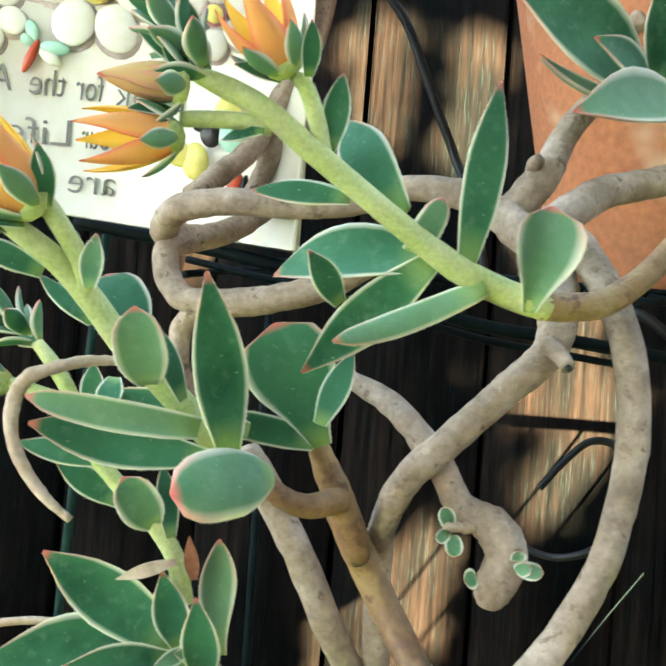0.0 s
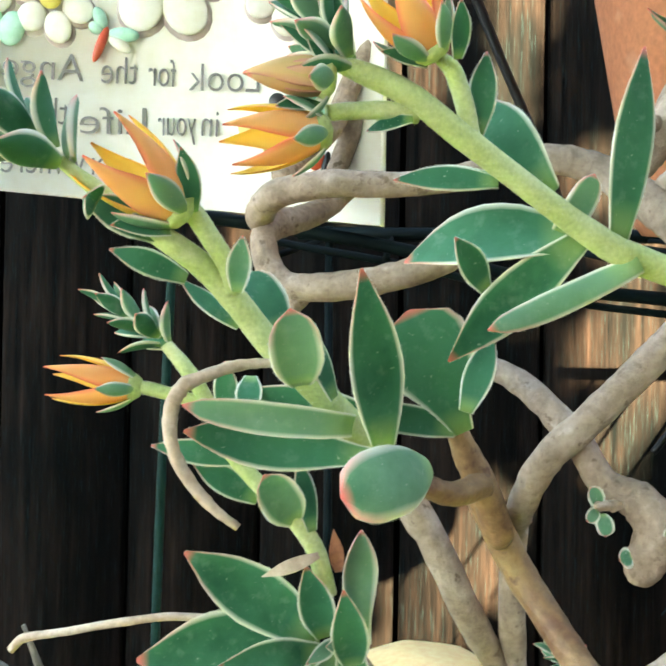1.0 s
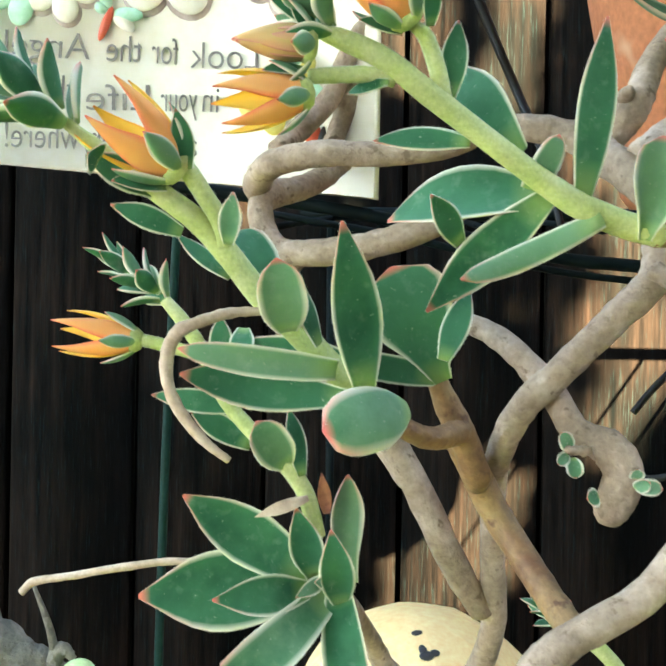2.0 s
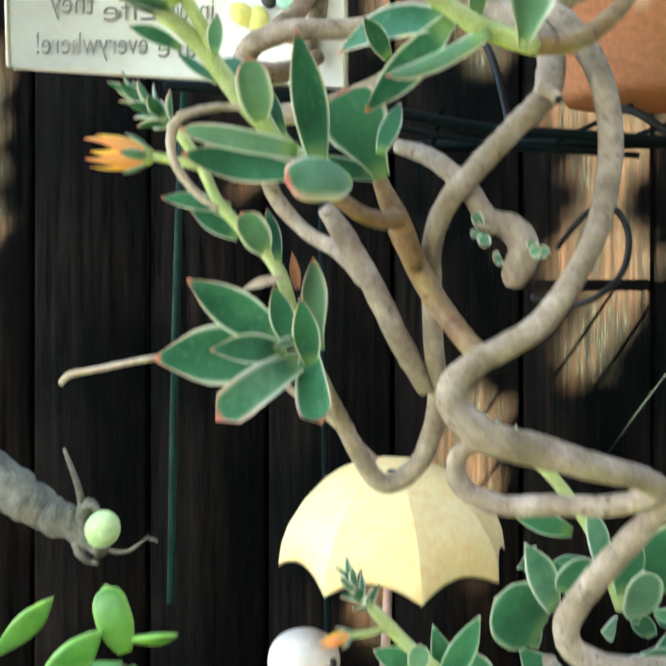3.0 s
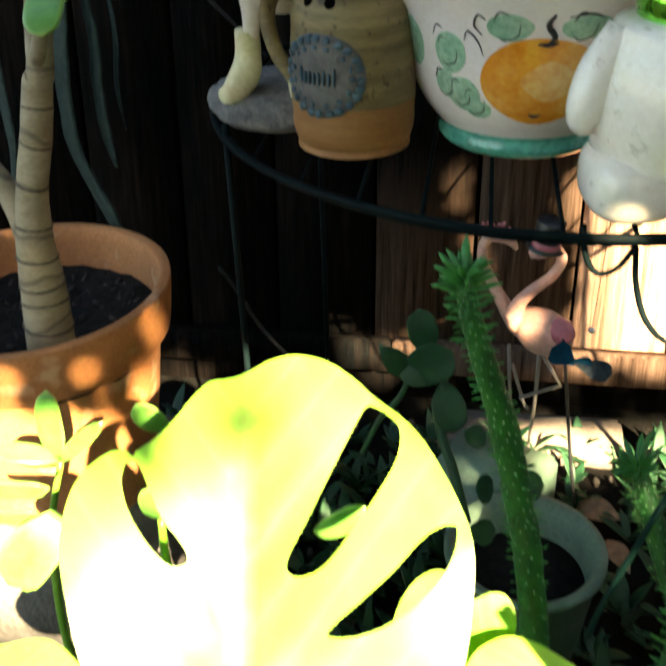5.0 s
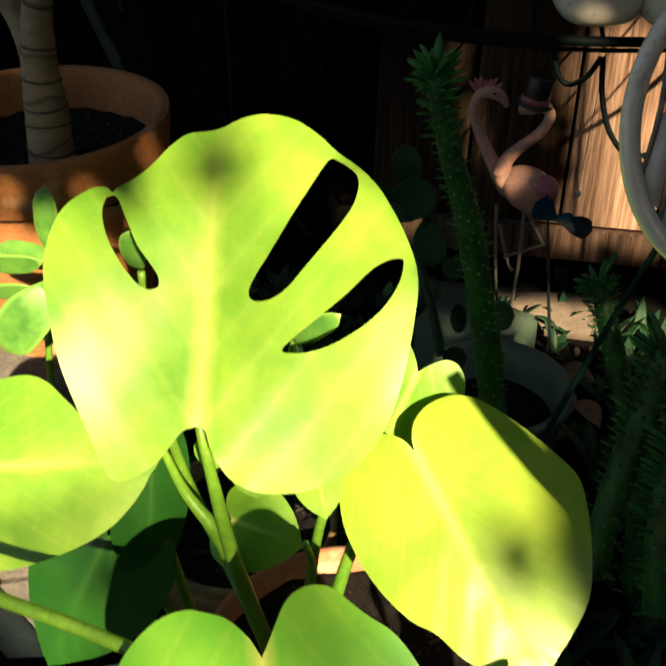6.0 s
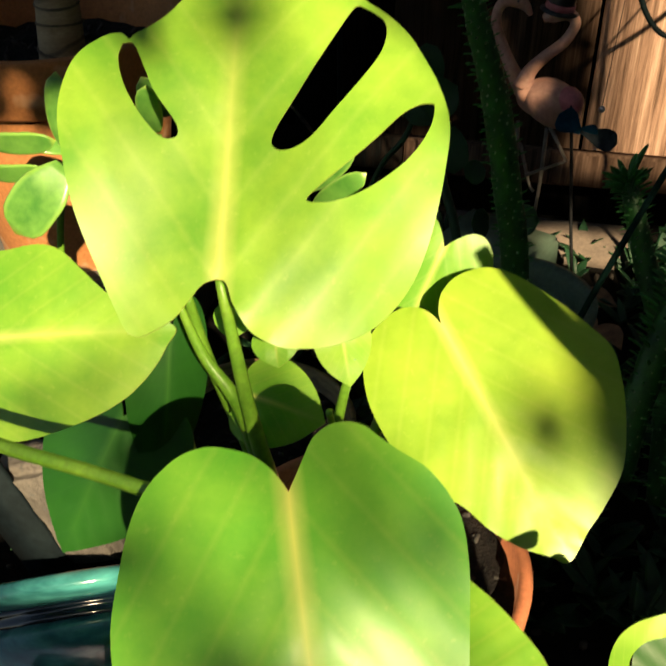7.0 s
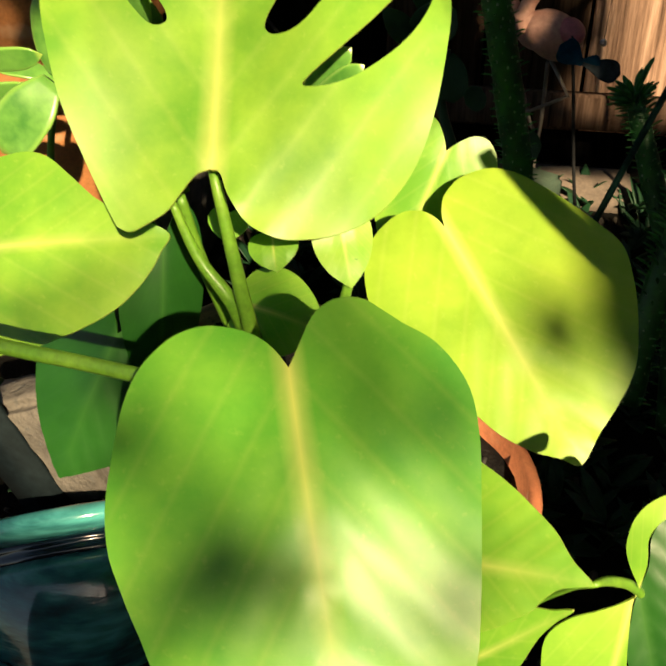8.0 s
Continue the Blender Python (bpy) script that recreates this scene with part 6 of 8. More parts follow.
stem(ech2, "flower_stalk", M_STALK, 0.04, "", [(0.1121, 0.4267, 0.7937), (0.0751, 0.3567, 0.8287), (0.0484, 0.283, 0.8777), (0.0321, 0.2366, 0.9073), (0.0232, 0.1876, 0.9318), (0.0202, 0.1629, 0.9425)], [0.0043, 0.0039, 0.0033, 0.0027, 0.0019, 0.0011])
stem(ech2, "flower_stalk", M_STALK, 0.04, "", [(0.0755, 0.4415, 0.8271), (0.0498, 0.4251, 0.8536), (0.0257, 0.4087, 0.8813), (0.0099, 0.3968, 0.904), (0.0014, 0.3886, 0.9178)], [0.0041, 0.0038, 0.0034, 0.0033, 0.0023])
stem(ech2, "flower_stalk", M_STALK, 0.04, "", [(0.1455, 0.4788, 0.8764), (0.1284, 0.4749, 0.9206), (0.1067, 0.4694, 0.9532), (0.0885, 0.4669, 0.9719), (0.0756, 0.463, 0.9801)], [0.0037, 0.0037, 0.0036, 0.0036, 0.0026])
stem(ech2, "stem", M_STEM, 0.1, "", [(0.117, 0.516, 0.7106), (0.1118, 0.5022, 0.7559), (0.1126, 0.4872, 0.7926), (0.1056, 0.4839, 0.8412)], [0.0056, 0.0054, 0.0052, 0.0045])
stem(ech2, "stem", M_STEM, 0.1, "", [(0.1563, 0.5166, 0.7147), (0.1439, 0.5027, 0.7594), (0.138, 0.4864, 0.7869), (0.1443, 0.4815, 0.8242)], [0.0068, 0.006, 0.0058, 0.0051])
stem(ech2, "stem", M_STEMG, 0.1, "", [(0.177, 0.4471, 0.7949), (0.1494, 0.4389, 0.8087), (0.1225, 0.43, 0.817), (0.102, 0.4318, 0.83)], [0.0064, 0.0069, 0.0068, 0.0057])
flower(ech2, (0.0214, 0.1627, 0.9413), (0.0149, 0.1435, 0.9377), 0.0072, 0.2, 0.3)
flower(ech2, (-0.0052, 0.3815, 0.9029), (-0.0189, 0.3714, 0.9027), 0.0092, 0.2, 0.3)
buds(ech2, (0.0202, 0.1628, 0.9419), (-0.7, -0.3, 0.5), 0.011, 12, "")
stem(ech2, "pedicel", M_STALK, 0.02, "", [(0.0108, 0.3991, 0.8986), (0.0034, 0.3892, 0.9005), (-0.0047, 0.3815, 0.9027)], [0.0019, 0.0016, 0.0016])
buds(ech2, (0.0014, 0.3883, 0.9155), (-0.4, -0.2, 0.9), 0.017, 14, "")
buds(ech2, (0.0781, 0.4627, 0.9775), (-0.6, -0.2, 0.6), 0.017, 14, "")
leaf(ech2, M_ECHB, (0.0219, 0.1877, 0.9324), (0.0282, 0.1771, 0.9489), 0.0067, "lance", 0, 0.05, 0.2, 0.1)
leaf(ech2, M_ECHBP, (0.0232, 0.1876, 0.9318), (0.0151, 0.1765, 0.9448), 0.0062, "lance", 0, 0.05, 0.2, 0.1)
leaf(ech2, M_ECHB, (0.0265, 0.1996, 0.9249), (0.0355, 0.1892, 0.9428), 0.0076, "lance", 0, 0.05, 0.2, 0.1)
leaf(ech2, M_ECHB, (0.0287, 0.2115, 0.9178), (0.019, 0.1861, 0.9208), 0.0078, "lance", 0, 0.05, 0.2, 0.1)
leaf(ech2, M_ECHBP, (0.0353, 0.2356, 0.9052), (0.042, 0.213, 0.9283), 0.0092, "lance", 0, 0.05, 0.2, 0.1)
leaf(ech2, M_ECHB, (0.0369, 0.2353, 0.9029), (0.0257, 0.2096, 0.9044), 0.0093, "lance", 0, 0.05, 0.2, 0.1)
leaf(ech2, M_ECHB, (0.06, 0.2582, 0.8823), (0.0337, 0.2071, 0.8868), 0.0176, "lance", 0, 0.05, 0.2, 0.1)
leaf(ech2, M_ECHBP, (0.0816, 0.3564, 0.8267), (0.0345, 0.2063, 0.8809), 0.0175, "strap", 0, 0.05, 0.2, 0.1)
leaf(ech2, M_ECHB, (0.0502, 0.2837, 0.8794), (0.0257, 0.2332, 0.8882), 0.0155, "lance", 0, 0.05, 0.2, 0.1)
leaf(ech2, M_ECHB, (0.0482, 0.2591, 0.8889), (0.0449, 0.2627, 0.9144), 0.0103, "lance", 0, 0.05, 0.2, 0.1)
leaf(ech2, M_ECHBP, (0.0739, 0.339, 0.8364), (0.0626, 0.2622, 0.9104), 0.019, "lance", 0, 0.05, 0.2, 0.1)
leaf(ech2, M_ECHBP, (0.0863, 0.3388, 0.8347), (0.0701, 0.2621, 0.9097), 0.0171, "lance", 25, 0.05, 0.2, 0.1)
leaf(ech2, M_ECHBP, (0.1008, 0.3562, 0.8251), (0.0652, 0.23, 0.8655), 0.0283, "round", 0, 0.05, 0.2, 0.1)
leaf(ech2, M_ECHB, (0.1075, 0.3918, 0.8118), (0.0987, 0.3593, 0.8467), 0.0249, "round", 0, 0.05, 0.2, 0.1)
leaf(ech2, M_ECHB, (0.1145, 0.4285, 0.8064), (0.1261, 0.4122, 0.834), 0.037, "lance", 0, 0.05, 0.2, 0.1)
leaf(ech2, M_ECHB, (0.0473, 0.4243, 0.8486), (0.0351, 0.4202, 0.8908), 0.0136, "lance", 0, 0.03, 0.2, 0.1)
leaf(ech2, M_ECHB, (0.0399, 0.4157, 0.8591), (0.0592, 0.4115, 0.9007), 0.0146, "lance", 0, 0.03, 0.2, 0.1)
leaf(ech2, M_ECHB, (0.0256, 0.4077, 0.874), (0.0047, 0.3993, 0.8862), 0.0132, "lance", 0, 0.03, 0.2, 0.1)
leaf(ech2, M_ECHBP, (0.0268, 0.4074, 0.8717), (0.0284, 0.3999, 0.89), 0.0115, "round", 0, 0.03, 0.2, 0.1)
leaf(ech2, M_ECHB, (0.0682, 0.4507, 0.8207), (0.05, 0.4558, 0.8572), 0.029, "round", 0, 0.03, 0.2, 0.1)
leaf(ech2, M_ECHB, (0.0984, 0.4768, 0.8626), (0.0709, 0.4603, 0.8887), 0.0399, "round", 0, 0.03, 0.2, 0.1)
leaf(ech2, M_ECHB, (0.1156, 0.4752, 0.9232), (0.0787, 0.4672, 0.938), 0.0131, "lance", 0, 0.03, 0.2, 0.1)
leaf(ech2, M_ECHBP, (0.1053, 0.469, 0.8786), (0.0876, 0.4647, 0.9199), 0.021, "lance", 20, 0.03, 0.2, 0.1)
leaf(ech2, M_ECHB, (0.1105, 0.4704, 0.8892), (0.1244, 0.4636, 0.9122), 0.0261, "round", 20, 0.03, 0.2, 0.1)
leaf(ech2, M_ECHBP, (0.1336, 0.4719, 0.8998), (0.1219, 0.4679, 0.9429), 0.0156, "lance", 20, 0.03, 0.2, 0.1)
leaf(ech2, M_ECHB, (0.1438, 0.4705, 0.8894), (0.1444, 0.4661, 0.93), 0.0234, "lance", 20, 0.03, 0.2, 0.1)
leaf(ech2, M_ECHBP, (0.1514, 0.4687, 0.8764), (0.1482, 0.4436, 0.9137), 0.0229, "round", 0, 0.03, 0.25, 0.1)
leaf(ech2, M_ECHB, (0.1604, 0.4896, 0.8821), (0.1716, 0.4668, 0.935), 0.0368, "lance", 0, 0.03, 0.2, 0.1)
leaf(ech2, M_ECHB, (0.1686, 0.476, 0.7849), (0.146, 0.4353, 0.8545), 0.0443, "lance", 0, 0.03, 0.2, 0.1)
leaf(ech2, M_ECHBP, (0.1948, 0.4548, 0.7782), (0.1253, 0.3911, 0.8274), 0.0395, "lance", 0, 0.03, 0.2, 0.1)
leaf(ech2, M_ECHBP, (0.1948, 0.4537, 0.7704), (0.1298, 0.3875, 0.8021), 0.0296, "strap", 0, 0.03, 0.2, 0.1)
leaf(ech2, M_ECHB, (0.1743, 0.465, 0.8507), (0.133, 0.4176, 0.8725), 0.0201, "lance", 0, 0.03, 0.2, 0.1)
leaf(ech2, M_ECHB, (0.0915, 0.4512, 0.8238), (0.0972, 0.4355, 0.8562), 0.0231, "round", 0, 0.03, 0.2, 0.1)
leaf(ech2, M_ECHB, (0.1069, 0.4505, 0.8189), (0.1145, 0.4341, 0.8465), 0.0205, "round", 0, 0.03, 0.2, 0.1)
rnd = random.Random(31)
for k in range(46):
    b0 = Vector((PX + rnd.uniform(-0.09, 0.17), PY + rnd.uniform(-0.01, 0.1), SH1 + rnd.uniform(0.15, 0.33)))
    d = Vector((rnd.uniform(-1, 1), rnd.uniform(-0.8, 0.3), rnd.uniform(-0.1, 1))).normalized()
    ln = rnd.uniform(0.026, 0.05)
    leaf(ech2, M_ECHB if k % 3 else M_ECHBP, b0, b0 + d * ln, ln * rnd.uniform(0.32, 0.5), "lance", rnd.uniform(-30, 30), 0.05, 0.2, 0.1)
leaf(ech2, M_ECHB, (0.0771, 0.4485, 0.8051), (0.0423, 0.4277, 0.8004), 0.0217, "lance", 0, 0.03, 0.2, 0.1)
leaf(ech2, M_ECHB, (0.0878, 0.4478, 0.7996), (0.0819, 0.424, 0.7739), 0.0216, "lance", 0, 0.03, 0.2, 0.1)
leaf(ech2, M_ECHB, (0.1019, 0.4574, 0.7965), (0.1304, 0.447, 0.7945), 0.0219, "lance", 0, 0.03, 0.2, 0.1)

# ---- monstera ----
mon = thing("monstera", "glossy yellow-green monstera with split sunlit leaves", "house plant")
HEART = [(0.0, 0.0), (-0.08, 0.06), (-0.17, 0.17), (-0.18, 0.3), (-0.08, 0.43), (0.1, 0.5), (0.32, 0.5), (0.54, 0.43), (0.74, 0.3), (0.9, 0.13), (0.97, 0.04), (1.0, 0.0)]


def big(plant, material, junction, tip, width, normal, outline=None, slits=(), fold=0.15, droop=0.1, wave=0.02, lobes=1.0, label="", skew=0.0):
    """A broad thin leaf: outline in (along, across), folded at its midrib and arched."""
    j, tp = Vector(junction), Vector(tip)
    ax = tp - j
    length = ax.length
    ax.normalize()
    nr = Vector(normal)
    nr = (nr - ax * nr.dot(ax)).normalized()
    sd = ax.cross(nr)
    if outline is None:
        half = [(u * (lobes if u < 0 else 1), v * width) for u, v in HEART]
        outline = half + [(u, -v) for u, v in half[-2:0:-1]]
        if skew:
            outline = [(u, v + skew * width * u * (1 - u)) for u, v in outline]
    ring_ = outline + [outline[0]]
    poly = [Vector((v.x * length, v.y)) for v in spline([(u, v, 0) for u, v in ring_], 6)[:-1]]
    holes = [[Vector((v.x * length, v.y)) for v in spline([(u, v, 0) for u, v in s + s[:1]], 4)[:-1]] for s in slits]
    verts, edges = list(poly), [(i, (i + 1) % len(poly)) for i in range(len(poly))]
    for h in holes:
        k = len(verts)
        verts += h
        edges += [(k + i, k + (i + 1) % len(h)) for i in range(len(h))]
    def inside(p, loop):
        c = False
        for a, b in zip(loop, loop[1:] + loop[:1]):
            if (a.y > p.y) != (b.y > p.y) and p.x < (b.x - a.x) * (p.y - a.y) / (b.y - a.y) + a.x:
                c = not c
        return c
    step = length / 26
    top_u = max(p.x for p in poly if abs(p.y) < width * 0.12)
    rib = [Vector((0.02 * length + (top_u - 0.06 * length) * i / 30, 0.0)) for i in range(31)]
    rib = [p for p in rib if inside(p, poly)]
    k = len(verts)
    verts += rib
    edges += [(k + i, k + i + 1) for i in range(len(rib) - 1)]
    lo = [min(p[i] for p in poly) for i in (0, 1)]
    hi = [max(p[i] for p in poly) for i in (0, 1)]
    for a in range(int((hi[0] - lo[0]) / step) + 1):
        for b in range(int((hi[1] - lo[1]) / step) + 1):
            p = Vector((lo[0] + (a + 0.5) * step, lo[1] + (b + 0.5 * (a % 2)) * step))
            if inside(p, poly) and not any(inside(p, h) for h in holes) and abs(p.y) > step * 0.4 and min((p - q).length for q in verts[:len(poly) + sum(map(len, holes))]) > step * 0.5:
                verts.append(p)
    vs, _, fs, *_ = delaunay_2d_cdt(verts, edges, [], 0, 1e-6)
    bm = bmesh.new()
    lay = bm.loops.layers.float_color.new("leafmap")
    ph = random.random() * 9
    def place(p, side):
        u, v = p.x / length, p.y
        h = -fold * abs(v) - droop * length * (u - 0.5) ** 2 * 2 + wave * length * noise.noise(Vector((u * 1.7 + ph, v * 12, ph)))
        h -= 0.0012 * max(0.0, 1 - abs(v) / 0.007) * (1 if side > 0 else 1.6)
        h += (0.0014 + 0.005 * math.exp(-abs(v) / (0.09 * width))) * width * math.sin((u - 0.75 * abs(v) / (width * 0.55)) * 31.4) * min(1, abs(v) / 0.01)
        return j + ax * p.x + sd * v + nr * (h + side * 0.0005)
    top = [bm.verts.new(place(p, 1)) for p in vs]
    bot = [bm.verts.new(place(p, -1)) for p in vs]
    count = {}
    for f in fs:
        c = (vs[f[0]] + vs[f[1]] + vs[f[2]]) / 3
        if not inside(c, poly) or any(inside(c, h) for h in holes):
            continue
        for idx, layer in ((f, top), (f[::-1], bot)):
            face = bm.faces.new([layer[i] for i in idx])
            for lp, i in zip(face.loops, idx):
                lp[lay] = (min(1, abs(vs[i].y) / (width * 0.55)), vs[i].x / length, 0, 1)
        for a, b in ((f[0], f[1]), (f[1], f[2]), (f[2], f[0])):
            if (b, a) in count:
                del count[(b, a)]
            else:
                count[(a, b)] = 1
    rim_up = {i: bm.verts.new(top[i].co) for e in count for i in e}
    rim_dn = {i: bm.verts.new(bot[i].co) for e in count for i in e}
    for a, b in count:
        face = bm.faces.new((rim_up[b], rim_up[a], rim_dn[a], rim_dn[b]))
        for lp, i in zip(face.loops, (b, a, a, b)):
            lp[lay] = (min(1, abs(vs[i].y) / (width * 0.55)), vs[i].x / length, 1, 1)
    bm.verts.ensure_lookup_table()
    for v in [v for v in bm.verts if not v.link_faces]:
        bm.verts.remove(v)
    return part("leaf", bm, material, plant, label)


MAIN = [(0.018, -0.0014), (0.007, 0.0041), (-0.053, 0.0089), (-0.121, 0.0188), (-0.156, 0.0324), (-0.161, 0.0456), (-0.149, 0.0633), (-0.11, 0.0819), (-0.058, 0.0942), (0.012, 0.104), (0.097, 0.1106), (0.204, 0.1156), (0.326, 0.1192), (0.434, 0.1208), (0.531, 0.117), (0.66, 0.1064), (0.756, 0.0959), (0.818, 0.0853), (0.88, 0.0703), (0.933, 0.0599), (0.978, 0.0473), (1.0, 0.0362), (1.004, 0.0241), (0.988, 0.0114), (0.957, 0.0006), (0.934, -0.0094), (0.927, -0.0203), (0.89, -0.0282), (0.774, -0.0444), (0.723, -0.0567), (0.701, -0.0596), (0.718, -0.0643), (0.707, -0.0736), (0.657, -0.0845), (0.579, -0.0915), (0.45, -0.0928), (0.311, -0.0869), (0.167, -0.0784), (0.017, -0.0649), (-0.113, -0.0516), (-0.14, -0.0471), (-0.144, -0.0395), (-0.098, -0.0245), (-0.046, -0.0156), (0.001, -0.009)]
SLOTS = [[(0.851, 0.0696), (0.824, 0.078), (0.778, 0.085), (0.692, 0.0828), (0.592, 0.0716), (0.496, 0.0581), (0.422, 0.0469), (0.389, 0.0376), (0.383, 0.0285), (0.406, 0.0244), (0.452, 0.0269), (0.533, 0.0355), (0.645, 0.0462), (0.756, 0.0572), (0.838, 0.0657)],
         [(0.51, 0.1092), (0.501, 0.1124), (0.438, 0.1105), (0.367, 0.1028), (0.309, 0.0915), (0.258, 0.0754), (0.233, 0.0613), (0.229, 0.0518), (0.238, 0.0455), (0.272, 0.0513), (0.33, 0.065), (0.402, 0.081), (0.475, 0.0946), (0.505, 0.104)],
         [(0.684, -0.0628), (0.686, -0.0569), (0.624, -0.0504), (0.538, -0.0421), (0.475, -0.0322), (0.443, -0.0284), (0.417, -0.0286), (0.408, -0.0345), (0.425, -0.0409), (0.48, -0.0506), (0.558, -0.0597), (0.633, -0.0641)]]
big(mon, M_MON, (0.0363, -0.0236, 0.4419), (0.0156, 0.1282, 0.5663), 0.2, (0.12, -0.68, 0.72), MAIN, SLOTS, -0.06, 0.12, 0.045, label="broad split yellow-green leaf with three slots")
RIGHT = [(0.002, 0.0004), (-0.05, 0.0025), (-0.099, 0.0082), (-0.13, 0.0169), (-0.127, 0.0298), (-0.09, 0.0437), (-0.005, 0.0553), (0.092, 0.0618), (0.189, 0.0645), (0.321, 0.0639), (0.455, 0.0594), (0.578, 0.0514), (0.664, 0.0409), (0.781, 0.0331), (0.886, 0.0216), (0.958, 0.009), (1.008, -0.0002), (0.944, -0.0172), (0.884, -0.0349), (0.8, -0.0531), (0.68, -0.066), (0.536, -0.0776), (0.391, -0.0849), (0.273, -0.0806), (0.152, -0.0732), (0.022, -0.0631), (-0.077, -0.0529), (-0.136, -0.0406), (-0.15, -0.0243), (-0.119, -0.0107), (-0.06, -0.0029)]
big(mon, M_MONY, (0.1519, 0.0595, 0.3719), (0.244, -0.0425, 0.286), 0.148, (0.08, -0.72, 0.68), RIGHT, (), 0.06, 0.1, 0.05, label="glossy heart-shaped yellow-green leaf")
FRONT = [(-0.009, -0.0001), (-0.066, 0.0058), (-0.111, 0.014), (-0.135, 0.0229), (-0.152, 0.0339), (-0.143, 0.0454), (-0.111, 0.0552), (-0.061, 0.0642), (0.017, 0.0715), (0.134, 0.078), (0.247, 0.0827), (0.352, 0.0827), (0.435, 0.0791), (0.537, 0.0737), (0.692, 0.0659), (0.846, 0.0503), (0.961, 0.027), (1.031, 0.0008), (0.937, -0.027), (0.822, -0.0437), (0.711, -0.0541), (0.568, -0.0604), (0.387, -0.067), (0.246, -0.0718), (0.137, -0.0729), (0.061, -0.0696), (-0.016, -0.0616), (-0.07, -0.0507), (-0.114, -0.0429), (-0.149, -0.0366), (-0.165, -0.0287), (-0.159, -0.0202), (-0.131, -0.013), (-0.072, -0.0067)]
big(mon, M_MONG, (0.1057, -0.1493, 0.4244), (0.1562, -0.268, 0.3052), 0.165, (0.1, -0.63, 0.77), FRONT, (), 0.1, 0.15, 0.05, label="large heart-shaped leaf in dappled shade")
LEFT = [(-0.035, -0.0011), (-0.147, -0.0166), (-0.14, -0.04), (-0.001, -0.056), (0.208, -0.0579), (0.36, -0.0599), (0.468, -0.0546), (0.576, -0.0403), (0.681, -0.0256), (0.8, -0.0153), (0.915, -0.008), (0.984, -0.0009), (0.949, 0.0099), (0.889, 0.0245), (0.787, 0.0403), (0.654, 0.0518), (0.479, 0.0605), (0.295, 0.0657), (0.121, 0.0633), (-0.046, 0.0463), (-0.127, 0.0207)]
big(mon, M_MON, (-0.1484, -0.0031, 0.3579), (-0.0074, 0.0146, 0.3759), 0.125, (0.2, -0.65, 0.73), LEFT, (), 0.05, 0.1, 0.05)
big(mon, M_MONSHADE, (-0.0563, 0.0129, 0.2923), (-0.099, -0.0314, 0.1926), 0.11, (0.0, -0.75, 0.65), None, (), 0.25, 0.1, 0.05)
big(mon, M_MONSHADE, (-0.0162, 0.0266, 0.3535), (-0.0297, 0.0045, 0.2321), 0.055, (0.5, -0.8, 0.3), None, (), 0.3, 0.1, 0.05)
big(mon, M_MON, (0.0358, 0.0221, 0.322), (0.0861, 0.0159, 0.3132), 0.06, (0.0, -0.6, 0.8), None, (), 0.1, 0.1, 0.05)
big(mon, M_MON, (0.146, 0.115, 0.39), (0.118, 0.088, 0.312), 0.075, (0.1, -0.72, 0.68), None, (), 0.1, 0.1, 0.05)
big(mon, M_MON, (0.0918, 0.0145, 0.375), (0.1092, 0.0142, 0.3733), 0.03, (0.0, -0.7, 0.7), None, (), 0.1, 0.1, 0.04)
big(mon, M_MON, (0.0532, 0.0241, 0.372), (0.0579, 0.0118, 0.3565), 0.03, (0.0, -0.7, 0.7), None, (), 0.1, 0.1, 0.04)
big(mon, M_MON, (0.0278, 0.0261, 0.3857), (0.0275, 0.0141, 0.3726), 0.025, (0.0, -0.7, 0.7), None, (), 0.1, 0.1, 0.04)
big(mon, M_MON, (0.0957, 0.0169, 0.3922), (0.1056, 0.0018, 0.3569), 0.035, (0.3, -0.7, 0.6), None, (), 0.1, 0.1, 0.04)
LOWA = [(-0.022, 0.0002), (-0.074, -0.0218), (0.022, -0.0419), (0.199, -0.0471), (0.347, -0.0426), (0.516, -0.035), (0.671, -0.0259), (0.792, -0.0176), (0.879, -0.0084), (0.991, 0.0002), (0.93, 0.0023), (0.823, 0.0049), (0.74, 0.0111), (0.681, 0.0162), (0.446, 0.0274), (0.208, 0.0312), (0.037, 0.0214)]
big(mon, M_MON, (0.159, -0.1625, 0.3372), (0.2344, -0.1801, 0.3562), 0.1, (0.05, -0.65, 0.75), LOWA, (), 0.08, 0.1, 0.03)
LOWB = [(-0.058, 0.0012), (0.117, -0.0129), (0.363, -0.0168), (0.561, -0.0142), (0.779, -0.0096), (0.869, -0.0042), (0.971, 0.0009), (0.862, 0.0018), (0.725, 0.0049), (0.523, 0.013), (0.198, 0.0194), (-0.06, 0.0159)]
big(mon, M_MON, (0.1732, -0.1654, 0.2447), (0.2322, -0.1656, 0.3157), 0.06, (0.05, -0.65, 0.75), LOWB, (), 0.08, 0.1, 0.03)
LOWC = [(0.027, -0.0009), (0.058, -0.0001), (0.161, 0.0143), (0.23, 0.0242), (0.333, 0.0313), (0.457, 0.0321), (0.695, 0.0263), (0.931, 0.0134), (1.053, -0.0013), (0.832, -0.0082), (0.557, -0.0076), (0.303, -0.0034), (0.111, -0.0009)]
big(mon, M_MON, (0.2592, -0.1547, 0.3208), (0.2507, -0.1875, 0.2313), 0.06, (0, -0.6, 0.8), LOWC, (), 0.05, 0.1, 0.03)
